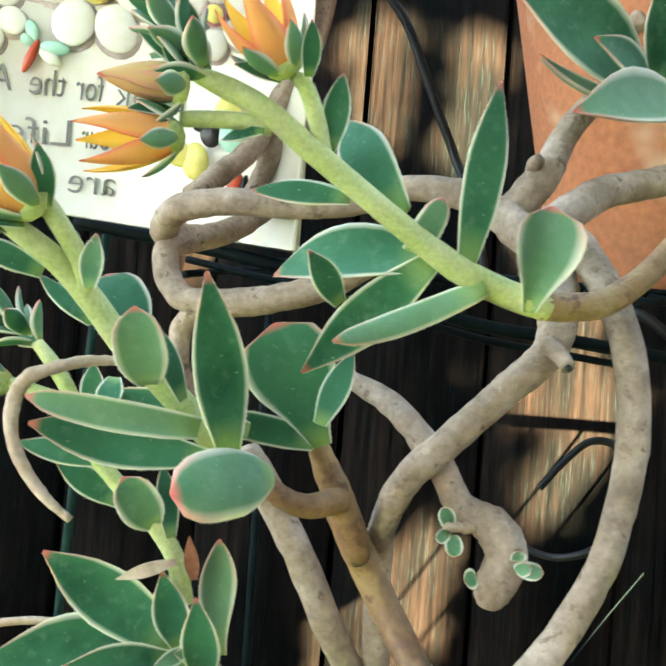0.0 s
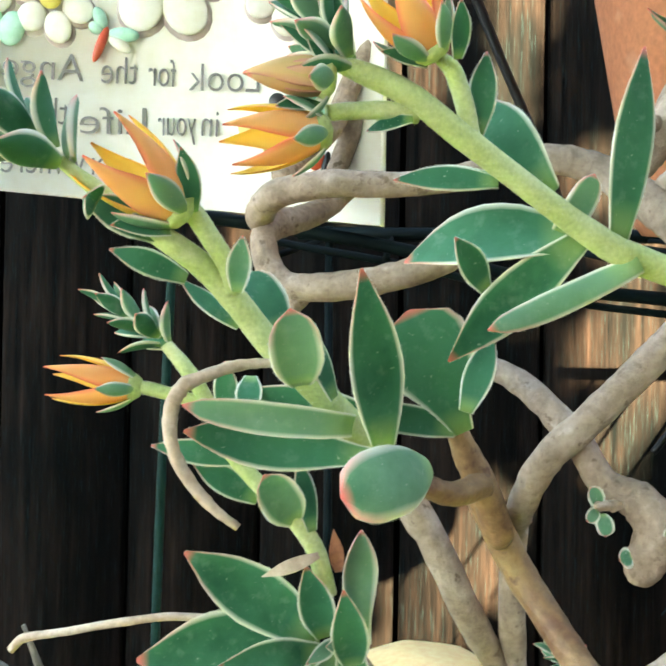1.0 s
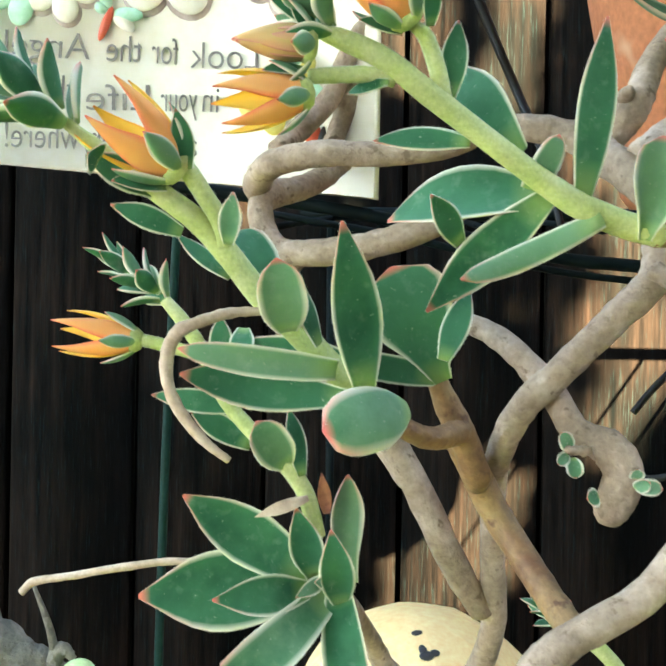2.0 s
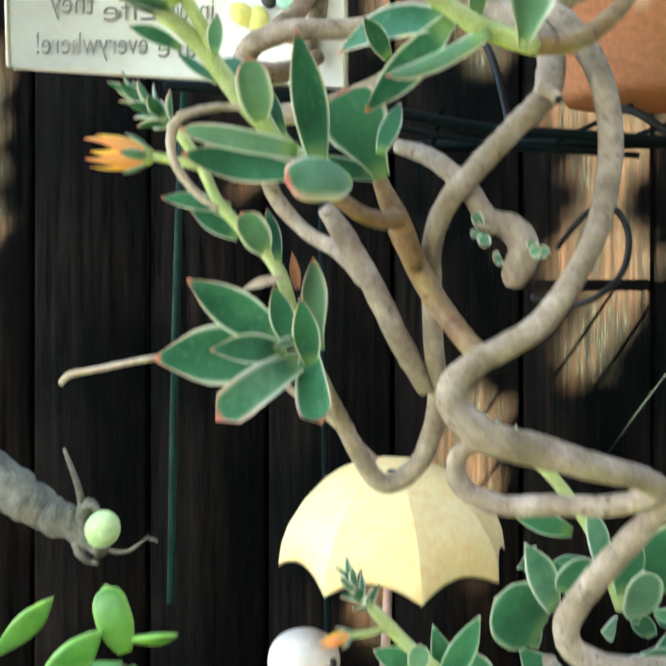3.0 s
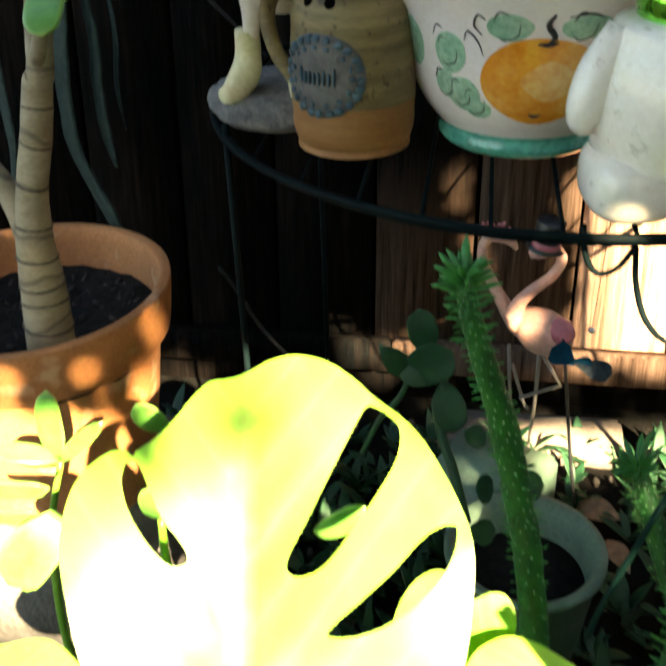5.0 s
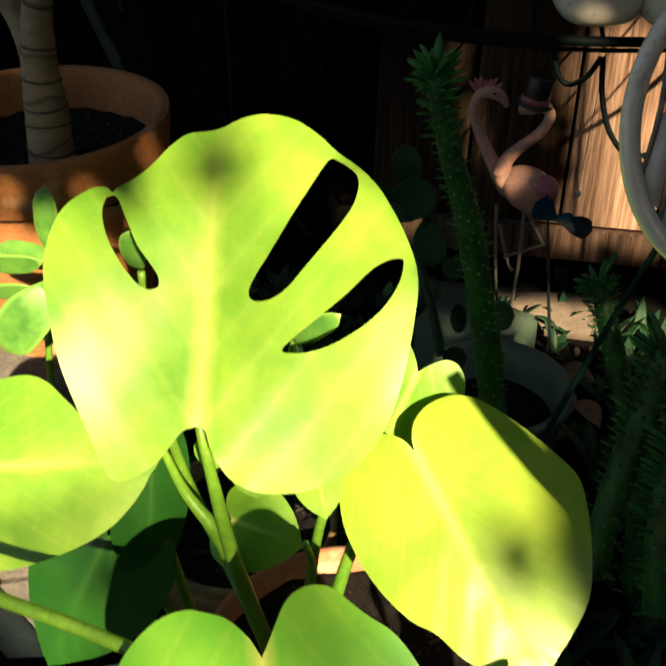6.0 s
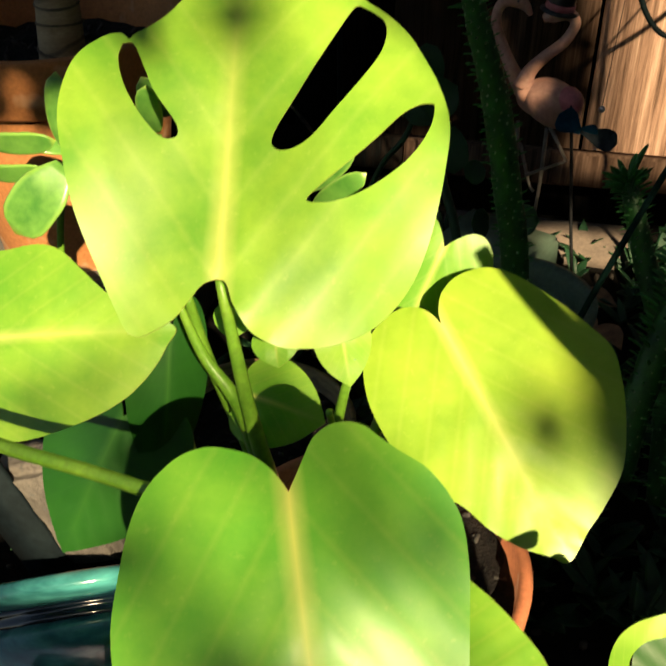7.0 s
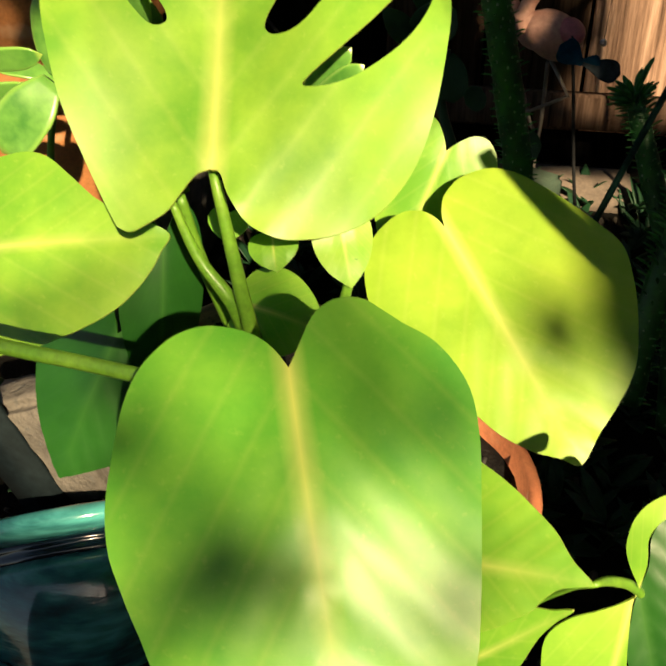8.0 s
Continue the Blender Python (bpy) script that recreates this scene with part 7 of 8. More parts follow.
LOWD = [(-0.019, 0.0003), (0.149, -0.0084), (0.292, -0.0133), (0.506, -0.0157), (0.684, -0.0145), (0.853, -0.0097), (1.02, -0.0006), (0.866, 0.0034), (0.672, -0.0051), (0.464, -0.007), (0.233, -0.0023)]
big(mon, M_MON, (0.2587, -0.1586, 0.329), (0.2753, -0.1376, 0.371), 0.03, (-0.1, -0.65, 0.75), LOWD, (), 0.0, 0.1, 0.03)
LOWE = [(0.028, -0.0001), (-0.126, -0.0063), (-0.291, -0.0097), (-0.382, -0.0169), (-0.415, -0.0338), (-0.011, -0.0426), (0.585, -0.0297), (1.049, -0.0002), (0.548, 0.0104), (0.191, 0.0049)]
big(mon, M_MONSHADE, (0.2613, -0.1501, 0.3181), (0.2817, -0.174, 0.2558), 0.08, (-0.1, -0.75, 0.65), LOWE, (), 0.0, 0.1, 0.03)


stem(mon, "petiole", M_PETIOLE, 0.02, "", [(0.0279, 0.0021, 0.4305), (0.0327, -0.0052, 0.4219), (0.0374, -0.0102, 0.401), (0.0471, -0.0155, 0.3417), (0.056, -0.0131, 0.2865), (0.0666, -0.0067, 0.2243), (0.0758, -0.0007, 0.1594)], [0.0017, 0.003, 0.0035, 0.0047, 0.0056, 0.006, 0.0057])
stem(mon, "petiole", M_PETIOLE, 0.02, "", [(0.0044, -0.0014, 0.4061), (0.0177, -0.006, 0.3735), (0.0386, -0.0103, 0.3423), (0.0457, 0.0017, 0.2842), (0.0612, 0.0102, 0.2014)], [0.0023, 0.0034, 0.0048, 0.0057, 0.0062])
stem(mon, "petiole", M_PETIOLE, 0.02, "", [(0.002, 0.0178, 0.399), (0.009, 0.0213, 0.3517), (0.0218, 0.0242, 0.301), (0.0456, 0.023, 0.2201)], [0.0029, 0.0039, 0.0041, 0.0044])
stem(mon, "petiole", M_PETIOLE, 0.02, "", [(-0.0954, -0.0962, 0.3779), (-0.0515, -0.1062, 0.3791), (0, -0.1202, 0.3869), (0.043, -0.1343, 0.3946), (0.0727, -0.1355, 0.3856), (0.0918, -0.1357, 0.3847)], [0.0037, 0.0039, 0.0037, 0.0037, 0.0037, 0.0033])
stem(mon, "petiole", M_PETIOLE, 0.02, "", [(-0.0588, 0.0487, 0.2598), (-0.0334, 0.0409, 0.2039), (-0.0162, 0.0353, 0.1644)], [0.0038, 0.0039, 0.004])
stem(mon, "petiole", M_PETIOLE, 0.02, "", [(-0.0374, 0.0551, 0.3052), (-0.02, 0.0448, 0.2315), (-0.0054, 0.0363, 0.1712)], [0.0043, 0.0045, 0.0047])
stem(mon, "petiole", M_PETIOLE, 0.02, "", [(0.1053, 0.0139, 0.3711), (0.0983, 0.009, 0.3361), (0.0917, 0.0118, 0.2841), (0.0862, 0.0139, 0.2274)], [0.0029, 0.0032, 0.0037, 0.0039])
stem(mon, "petiole", M_PETIOLE, 0.02, "", [(0.1555, 0.0708, 0.3589), (0.1281, 0.0756, 0.307), (0.1134, 0.0606, 0.272), (0.1044, 0.0455, 0.2368), (0.0954, 0.0285, 0.1876)], [0.0025, 0.0042, 0.0046, 0.005, 0.0051])
stem(mon, "petiole", M_PETIOLE, 0.02, "", [(0.094, -0.008, 0.3444), (0.0949, 0.0051, 0.3083), (0.0922, 0.0092, 0.2658)], [0.0021, 0.0025, 0.0029])
stem(mon, "petiole", M_PETIOLE, 0.02, "", [(0.2643, -0.1461, 0.3103), (0.2551, -0.154, 0.3261), (0.2428, -0.1668, 0.3426), (0.2353, -0.1767, 0.3516), (0.2291, -0.1635, 0.3301), (0.2151, -0.1487, 0.2917), (0.2021, -0.1371, 0.231)], [0.0023, 0.0024, 0.0021, 0.0014, 0.0016, 0.0024, 0.0029])
# yellow-green leaves beside the jade pot
side_plant = thing("succulent", "small yellow-green succulent in front of the jade pot", "succulent")
leaf(side_plant, M_JADE, (-0.2159, 0.1708, 0.41), (-0.1469, 0.162, 0.4189), 0.0197, "round", 30, 0.06, 0.15, 0.12)
leaf(side_plant, M_JADE, (-0.2201, 0.1673, 0.3848), (-0.1569, 0.1587, 0.3955), 0.0167, "round", 30, 0.06, 0.15, 0.12)
leaf(side_plant, M_JADE, (-0.1368, 0.1499, 0.4047), (-0.173, 0.1233, 0.359), 0.0389, "round", 0, 0.06, 0.15, 0.08)
leaf(side_plant, M_JADE, (-0.1951, 0.2620, 0.3597), (-0.1911, 0.2599, 0.4307), 0.0224, "round", 0, 0.06, 0.15, 0.12)
leaf(side_plant, M_JADE, (-0.1935, 0.2617, 0.3578), (-0.1467, 0.2564, 0.4053), 0.0135, "round", 0, 0.06, 0.15, 0.12)
leaf(side_plant, M_JADE, (-0.1954, 0.2617, 0.3577), (-0.2442, 0.2514, 0.3698), 0.0183, "round", 40, 0.06, 0.15, 0.12)
leaf(side_plant, M_JADE, (-0.0940, 0.2561, 0.4035), (-0.1066, 0.2374, 0.4411), 0.0221, "round", 0, 0.06, 0.15, 0.12)
leaf(side_plant, M_JADE, (-0.0393, 0.0978, 0.4648), (-0.035, 0.0827, 0.5011), 0.0162, "round", 0, 0.06, 0.15, 0.12)
leaf(side_plant, M_JADE, (0.0643, 0.0922, 0.425), (0.0994, 0.0768, 0.4596), 0.0148, "round", 0, 0.06, 0.15, 0.12)
leaf(side_plant, M_JADE, (0.0446, 0.1595, 0.401), (0.0799, 0.1452, 0.4433), 0.0173, "round", 0, 0.06, 0.15, 0.12)
stem(side_plant, "stem", M_PETIOLE, 0.03, "", [(-0.1937, 0.2615, 0.3558), (-0.2112, 0.2518, 0.2875), (-0.2161, 0.2386, 0.1934), (-0.2079, 0.2242, 0.0911)], [0.0028, 0.0032, 0.0037, 0.0042])
stem(side_plant, "stem", M_PETIOLE, 0.03, "", [(-0.038, 0.0974, 0.462), (-0.0403, 0.1011, 0.417), (-0.0286, 0.1022, 0.3526)], [0.0025, 0.0029, 0.0034])
stem(side_plant, "stem", M_PETIOLE, 0.03, "", [(0.0657, 0.0922, 0.4252), (0.0565, 0.0966, 0.3847), (0.0419, 0.0987, 0.3277)], [0.0022, 0.0026, 0.0031])
# ---- pots and stones round the monstera ----
def rim_pot(name, label, centre, rim_z, r, h, material, rim=0.012, soil=True, wall=0.01):
    t = thing(name, label, "flower pot")
    m = Matrix.Translation((centre[0], centre[1], rim_z))
    part("body", lathe([(0.002, -h), (r * 0.68, -h), (r * 0.72, -h + 0.006), (r * 0.9, -0.05), (r * 0.93, -0.046), (r * 0.985, -0.044), (r, -0.004), (r - 0.002, 0), (r - wall, 0), (r - wall - 0.002, -0.03), (0.002, -0.034)], 64, m=m), material, t)
    if soil:
        soil_in(t, centre[0], centre[1], rim_z - 0.026, r - wall - 0.001, 70, 6)
    return t


p1 = Vector((0.2342, 0.0096, 0.17))
rim_pot("terracotta_pot", "terracotta pot holding the monstera", (p1.x - 0.118, p1.y + 0.02), 0.17, 0.12, 0.175, M_TERRA)
p2 = Vector((-0.042, 0.0953, 0.15))
rim_pot("plastic_pot", "brown nursery pot with dark soil and bark", (p2.x + 0.03, p2.y + 0.085), 0.15, 0.09, 0.155, M_BOTTLE, wall=0.006)
# teal glazed pot
teal = thing("glazed_pot", "glossy teal glazed pot with heavy rolled rim", "flower pot")
p3 = Vector((-0.093, 0.0069, 0.12))
tm = Matrix.Translation((p3.x - 0.07, p3.y + 0.09, p3.z - 0.145)) @ Matrix.Rotation(radians(-30), 4, "Y") @ Matrix.Rotation(radians(-50), 4, "X")
part("body", lathe([(v.x, v.y) for v in spline([(0.002, -0.145, 0), (0.1, -0.145, 0), (0.13, -0.1, 0), (0.142, -0.05, 0), (0.13, -0.03, 0), (0.135, -0.022, 0), (0.152, -0.016, 0), (0.157, -0.006, 0), (0.15, 0.002, 0), (0.138, -0.004, 0), (0.13, -0.03, 0), (0.1, -0.05, 0), (0.002, -0.05, 0)], 4)], 72, m=tm), M_TEAL, teal)
part("glaze_band", lathe([(0.1375, -0.034), (0.1345, -0.029), (0.1345, -0.024), (0.139, -0.0205), (0.1335, -0.022), (0.1295, -0.03)], 72, m=tm), M_NAVY, teal, "dark navy band under the rim")
# pitted concrete piece and slate edging
bm = bmesh.new()
c0 = Vector((-0.1592, 0.0793, 0.111))
box(bm, (-0.04, -0.02, -0.06), (0.035, 0.03, 0.06), 0.008)
bmesh.ops.subdivide_edges(bm, edges=bm.edges[:], cuts=3, use_grid_fill=True)
for v in bm.verts:
    v.co = Matrix.Rotation(radians(-24), 3, "Y") @ v.co
    v.co += v.normal * 0.004 * noise.noise(v.co * 60) + c0
conc = part("concrete_piece", bm, M_CONCRETE)
tagged(conc, "pitted pale concrete fragment standing on the soil", "concrete fragment")
bm = bmesh.new()
c1 = Vector((-0.1886, 0.0576, 0.1071))
box(bm, (-0.03, -0.006, -0.13), (0.016, 0.006, 0.075), 0.003, Matrix.Translation(c1) @ Matrix.Rotation(radians(-20), 4, "Y"))
sl = part("slate_edging", bm, M_SLATE)
tagged(sl, "narrow blue-grey slate edging stake", "edging")
bm = bmesh.new()
blob(bm, (-0.0753, -0.0288, -0.0044), (0.012, 0.009, 0.012), 0)
tagged(part("pebble", bm, M_STONE), "small peach pebble beside the teal pot", "pebble")

# ---- flamingos ----
def flamingo(name, mk, label, group="pink flamingos"):
    bm = bmesh.new()
    mk(bm)
    return tagged(part(name, bm, [M_PINK, M_ROSE, M_BLACK, M_GREYWIRE]), label, "garden ornament", group)


def flam_a(bm):
    blob(bm, (0.2265, 0.6375, 0.2815), (0.037, 0.03, 0.026), 0, (0, 28, 0))
    blob(bm, (0.1983, 0.6391, 0.2928), (0.016, 0.014, 0.015), 0, (0, 35, 0))
    blob(bm, (0.2448, 0.6257, 0.291), (0.017, 0.021, 0.014), 1, (0, 30, 0))
    tube([(0.1907, 0.6396, 0.2967), (0.1954, 0.6422, 0.3151), (0.2104, 0.6447, 0.333), (0.2299, 0.6473, 0.351), (0.239, 0.65, 0.3706), (0.2299, 0.6513, 0.3799), (0.2129, 0.6511, 0.3781), (0.2028, 0.6505, 0.374)], [0.012, 0.0085, 0.0068, 0.0062, 0.006, 0.0065, 0.008, 0.004], 6, 14, bm=bm, mat=0)
    tube([(0.2271, 0.6337, 0.2545), (0.2523, 0.628, 0.2141), (0.2062, 0.6343, 0.1872)], [0.0028, 0.0022, 0.002], 1, 8, bm=bm, mat=3)
    tube([(0.224, 0.6333, 0.2515), (0.2259, 0.6428, 0.1758), (0.2248, 0.6532, 0.1055), (0.2264, 0.6646, 0.0434)], [0.0026, 0.0022, 0.002, 0.002], 4, 8, bm=bm, mat=3)


def flam_b(bm):
    blob(bm, (0.2089, 0.6762, 0.2693), (0.026, 0.02, 0.02), 0, (0, 20, 0))
    tube([(0.1911, 0.6583, 0.2857), (0.1791, 0.6608, 0.3034), (0.165, 0.6641, 0.3274), (0.1524, 0.6678, 0.3535), (0.1504, 0.6702, 0.3707), (0.1569, 0.672, 0.3834), (0.1695, 0.6724, 0.3863), (0.1815, 0.6717, 0.3809), (0.1892, 0.6702, 0.3708)], [0.011, 0.0085, 0.0068, 0.006, 0.0058, 0.0065, 0.008, 0.006, 0.0025], 6, 14, bm=bm, mat=0)
    blob(bm, (0.1733, 0.6577, 0.3896), (0.0018, 0.0018, 0.0018), 2, seg=10)
    for k in range(7):
        blob(bm, Vector((0.1609, 0.6731, 0.3914)) + Vector((0.0045 * (k - 3), 0.002 * (k % 2), 0.002 * (k % 3))), (0.0028, 0.0028, 0.009), 1, (0, -40 + 14 * k, 0), seg=10)
    tube([(0.196, 0.6683, 0.2136), (0.2132, 0.6614, 0.1639), (0.2201, 0.6598, 0.153)], [0.0024, 0.002, 0.002], 4, 8, bm=bm, mat=3)
    tube([(0.1899, 0.6674, 0.243), (0.1985, 0.6595, 0.1504), (0.2123, 0.6662, 0.0544)], [0.0024, 0.002, 0.002], 4, 8, bm=bm, mat=3)


bird = flamingo("flamingo_ornament", flam_a, "pale pink flamingo ornament with rose wing and black top hat")
hm = Matrix.Translation((0.219, 0.6517, 0.3824)) @ Matrix.Rotation(radians(8), 4, "Y")
part("hat", lathe([(0.001, 0.0), (0.021, 0.0), (0.022, 0.0012), (0.016, 0.003), (0.0155, 0.012), (0.0165, 0.034), (0.016, 0.035), (0.001, 0.035)], 32, m=hm), M_BLACK, bird, "black top hat")
part("hat_band", lathe([(0.0158, 0.0035), (0.0168, 0.004), (0.0166, 0.01), (0.0155, 0.0105)], 32, m=hm), M_ROSE, bird, "red hat band")
flamingo("flamingo_ornament", flam_b, "pale pink flamingo ornament with bent neck")

# ---- butterfly stake ----
stake = thing("butterfly_stake", "blue butterfly ornament on a thin dark metal stake", "garden ornament")
stem(stake, "rod", M_CABLE, 0.0, "", [(0.2455, 0.6068, 0.2933), (0.2542, 0.5995, 0.2408), (0.2661, 0.5878, 0.1579), (0.2798, 0.5763, 0.0757)], [0.0019, 0.002, 0.002, 0.0021], n=3)
leaf(stake, M_BLUE, (0.2611, 0.5998, 0.2645), (0.2336, 0.5977, 0.2855), 0.0291, "fan", 0, 0.02, 0.1, 0.02)
leaf(stake, M_GREYBLUE, (0.261, 0.5999, 0.2656), (0.3027, 0.5937, 0.2571), 0.0253, "fan", 0, 0.02, 0.1, 0.02)
leaf(stake, M_BLUE, (0.2584, 0.6013, 0.268), (0.2796, 0.597, 0.2665), 0.0195, "fan", 20, 0.02, 0.1, 0.02)

# ---- spiny cactus in grey-green planter ----
def spiny(name, label, pts, radii, n_rows, spike, seed, top):
    """Column with pale areoles and fleshy needle leaves, longest at the top."""
    t = thing(name, label, "cactus", "spiny cacti")
    rnd = random.Random(seed)
    part("stem", tube(pts, radii, 8, 16, 0.12), M_CACTUS, t)
    path = spline([Vector((*p, r)) for p, r in zip(pts, radii)], 30)
    dots = bmesh.new()
    for k in range(n_rows):
        q = (k + 0.5) / n_rows
        row = path[min(int(q * (len(path) - 1)), len(path) - 2)]
        nxt = path[min(int(q * (len(path) - 1)) + 1, len(path) - 1)]
        c, d = Vector(row[:3]), (Vector(nxt[:3]) - Vector(row[:3])).normalized()
        e1 = d.orthogonal().normalized()
        e2 = d.cross(e1)
        a = k * 2.399 + rnd.random() * 0.3
        rad = e1 * math.cos(a) + e2 * math.sin(a)
        at = c + rad * row[3] * 0.95
        m = Matrix.Translation(at) @ Matrix.Diagonal((0.001, 0.001, 0.0013, 1))
        bmesh.ops.create_icosphere(dots, subdivisions=1, radius=1, matrix=m)
        if q > top or rnd.random() < 0.85:
            ln = spike * rnd.uniform(0.45, 1.0) * (0.34 + 0.7 * max(0.0, (q - top) / (1 - top))) * (0.8 + 0.4 * rnd.random())
            part("needle_leaf", leaf_mesh(at, at + (rad + d * (0.25 + 0.9 * max(0, q - 0.9) * 10)).normalized() * ln, ln * 0.24, "lance", 0, 0.06, 0.1, 0.4, tuple(d), 8), M_SPINE, t)
    part("areole", dots, M_AREOLE, t)
    return t


spiny("spiny_cactus", "tall dark green column cactus with needle leaves", [(0.216, 0.228, 0.0), (0.213, 0.232, 0.15), (0.208, 0.243, 0.23), (0.194, 0.25, 0.32), (0.185, 0.253, 0.36), (0.174, 0.255, 0.41), (0.163, 0.257, 0.45), (0.146, 0.258, 0.5), (0.136, 0.258, 0.538), (0.134, 0.258, 0.556)], [0.0125, 0.0122, 0.0118, 0.0115, 0.0113, 0.011, 0.0102, 0.0085, 0.0065, 0.003], 460, 0.025, 1, 0.76)
spiny("spiny_cactus", "small dark green cactus with needle leaves", [(0.3576, 0.2246, 0.0743), (0.3423, 0.2625, 0.1998), (0.3105, 0.3039, 0.2791), (0.2911, 0.321, 0.3285), (0.2823, 0.3288, 0.3486)], [0.0121, 0.0115, 0.0099, 0.0082, 0.0045], 260, 0.026, 2, 0.75)
spiny("spiny_cactus", "dark sprawling cactus with needle leaves", [(0.3064, 0.1831, 0.1377), (0.3153, 0.2139, 0.2131), (0.3327, 0.2533, 0.2781), (0.345, 0.2803, 0.327)], [0.0127, 0.0131, 0.0122, 0.0106], 220, 0.03, 3, 0.3)
spiny("spiny_cactus", "dark sprawling cactus with needle leaves", [(0.3627, 0.152, 0.1324), (0.3526, 0.185, 0.2234), (0.3626, 0.2238, 0.2838)], [0.0144, 0.0139, 0.0117], 200, 0.03, 4, 0.3)

planter = thing("square_planter", "grey-green round planter crowded with dark succulents", "planter")
c2 = Vector((0.211, 0.4195, 0.15))
pm = Matrix.Translation((c2.x, c2.y, 0.15))
part("body", lathe([(0.002, -0.15), (0.06, -0.15), (0.064, -0.145), (0.078, -0.01), (0.084, -0.006), (0.084, 0.002), (0.078, 0.003), (0.07, -0.004), (0.066, -0.05), (0.002, -0.055)], 56, m=pm), M_PLANTER, planter)
part("soil", lathe([(0.001, -0.04), (0.066, -0.042), (0.065, -0.052), (0.001, -0.052)], 40, m=pm), M_SOIL, planter, "dark potting soil")
bm = bmesh.new()
c3 = Vector((0.1728, 0.5993, 0.1))
box(bm, (-0.055, -0.05, -0.1), (0.075, 0.05, 0.02), 0.006, Matrix.Translation(c3) @ Matrix.Rotation(radians(-25), 4, "Z"))
tagged(part("square_pot", bm, M_PLANTER), "square grey-green ceramic pot behind the cactus", "flower pot")


# dark leafy sprigs by the cactus
sprig = thing("dark_succulent", "dark green broad-leaved succulent beside the cactus", "succulent")
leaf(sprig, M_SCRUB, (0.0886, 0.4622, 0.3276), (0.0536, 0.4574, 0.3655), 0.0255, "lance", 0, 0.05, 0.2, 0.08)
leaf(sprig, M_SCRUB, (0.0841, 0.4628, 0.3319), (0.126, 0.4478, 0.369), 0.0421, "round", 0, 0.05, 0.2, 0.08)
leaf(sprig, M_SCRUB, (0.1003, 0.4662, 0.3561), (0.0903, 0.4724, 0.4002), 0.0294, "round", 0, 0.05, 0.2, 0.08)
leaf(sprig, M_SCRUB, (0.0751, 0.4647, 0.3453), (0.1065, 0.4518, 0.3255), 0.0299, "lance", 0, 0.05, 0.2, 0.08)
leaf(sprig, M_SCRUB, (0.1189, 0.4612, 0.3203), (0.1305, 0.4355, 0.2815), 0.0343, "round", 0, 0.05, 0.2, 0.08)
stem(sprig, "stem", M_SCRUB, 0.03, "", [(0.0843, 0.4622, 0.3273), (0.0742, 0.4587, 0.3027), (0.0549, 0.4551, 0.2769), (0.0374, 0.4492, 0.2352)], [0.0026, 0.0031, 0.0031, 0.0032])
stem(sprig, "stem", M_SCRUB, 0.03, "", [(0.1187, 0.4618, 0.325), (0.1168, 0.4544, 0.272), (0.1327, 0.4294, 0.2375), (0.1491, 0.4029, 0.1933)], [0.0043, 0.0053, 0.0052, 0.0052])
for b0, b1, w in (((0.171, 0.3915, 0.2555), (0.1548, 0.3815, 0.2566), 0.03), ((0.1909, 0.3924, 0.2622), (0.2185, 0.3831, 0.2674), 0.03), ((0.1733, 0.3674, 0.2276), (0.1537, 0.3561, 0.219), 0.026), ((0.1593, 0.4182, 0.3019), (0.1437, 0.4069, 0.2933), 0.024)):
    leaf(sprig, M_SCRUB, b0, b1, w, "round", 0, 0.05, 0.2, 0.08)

# dead leaves on the soil beside the planter
for b0, b1, w in (((0.2953, 0.6435, 0.012), (0.3464, 0.616, 0.02), 0.034), ((0.2977, 0.5941, 0.012), (0.3141, 0.5454, 0.02), 0.03), ((0.2827, 0.5149, 0.01), (0.3131, 0.5021, 0.02), 0.026), ((0.3236, 0.5839, 0.01), (0.3484, 0.5285, 0.016), 0.03), ((0.3981, 0.7697, 0.01), (0.4333, 0.742, 0.02), 0.03)):
    leaf(thing("dead_leaf", "curled brown dead leaf lying on the soil", "leaf", "dead leaves on the soil"), M_DEAD, b0, b1, w, "lance", 0, 0.12, 0.2, 0.05, (0.1, -0.5, 1.0))

# low dark ground plants and gravel
rnd = random.Random(11)
bm = bmesh.new()
for k in range(430):
    x, y = rnd.uniform(-0.45, 0.6), rnd.uniform(0.1, 0.78)
    if (x - JX) ** 2 + (y - JY) ** 2 < 0.04:
        continue
    c = Vector((x, y, 0.0))
    for q in range(5):
        a = rnd.uniform(0, 6.28)
        ln = rnd.uniform(0.018, 0.048)
        leaf_mesh(c, c + Vector((math.cos(a) * ln, math.sin(a) * ln, ln * rnd.uniform(0.5, 1.4))), ln * 0.4, "lance", 0, 0.05, 0.2, 0.1, (0, 0, 1), 6, 0.0, bm)
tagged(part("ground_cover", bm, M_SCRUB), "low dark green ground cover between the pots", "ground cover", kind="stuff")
bm = bmesh.new()
for k in range(900):
    x, y = rnd.uniform(-0.5, 0.65), rnd.uniform(-0.2, 0.82)
    s = rnd.uniform(0.003, 0.011)
    bmesh.ops.create_icosphere(bm, subdivisions=1, radius=1, matrix=Matrix.Translation((x, y, s * 0.2)) @ Euler((rnd.random() * 3, rnd.random() * 3, rnd.random() * 3)).to_matrix().to_4x4() @ Matrix.Diagonal((s, s * rnd.uniform(0.5, 0.9), s * 0.5, 1)))
tagged(part("gravel", bm, M_GRIT), "scattered brown gravel and grit on the soil", "gravel", kind="stuff")

# ---- cables, canes, threads ----
def loose(name, label, category, material, pts, radii, n=8):
    return tagged(part(name, tube(pts, radii, n, 8), material), label, category)


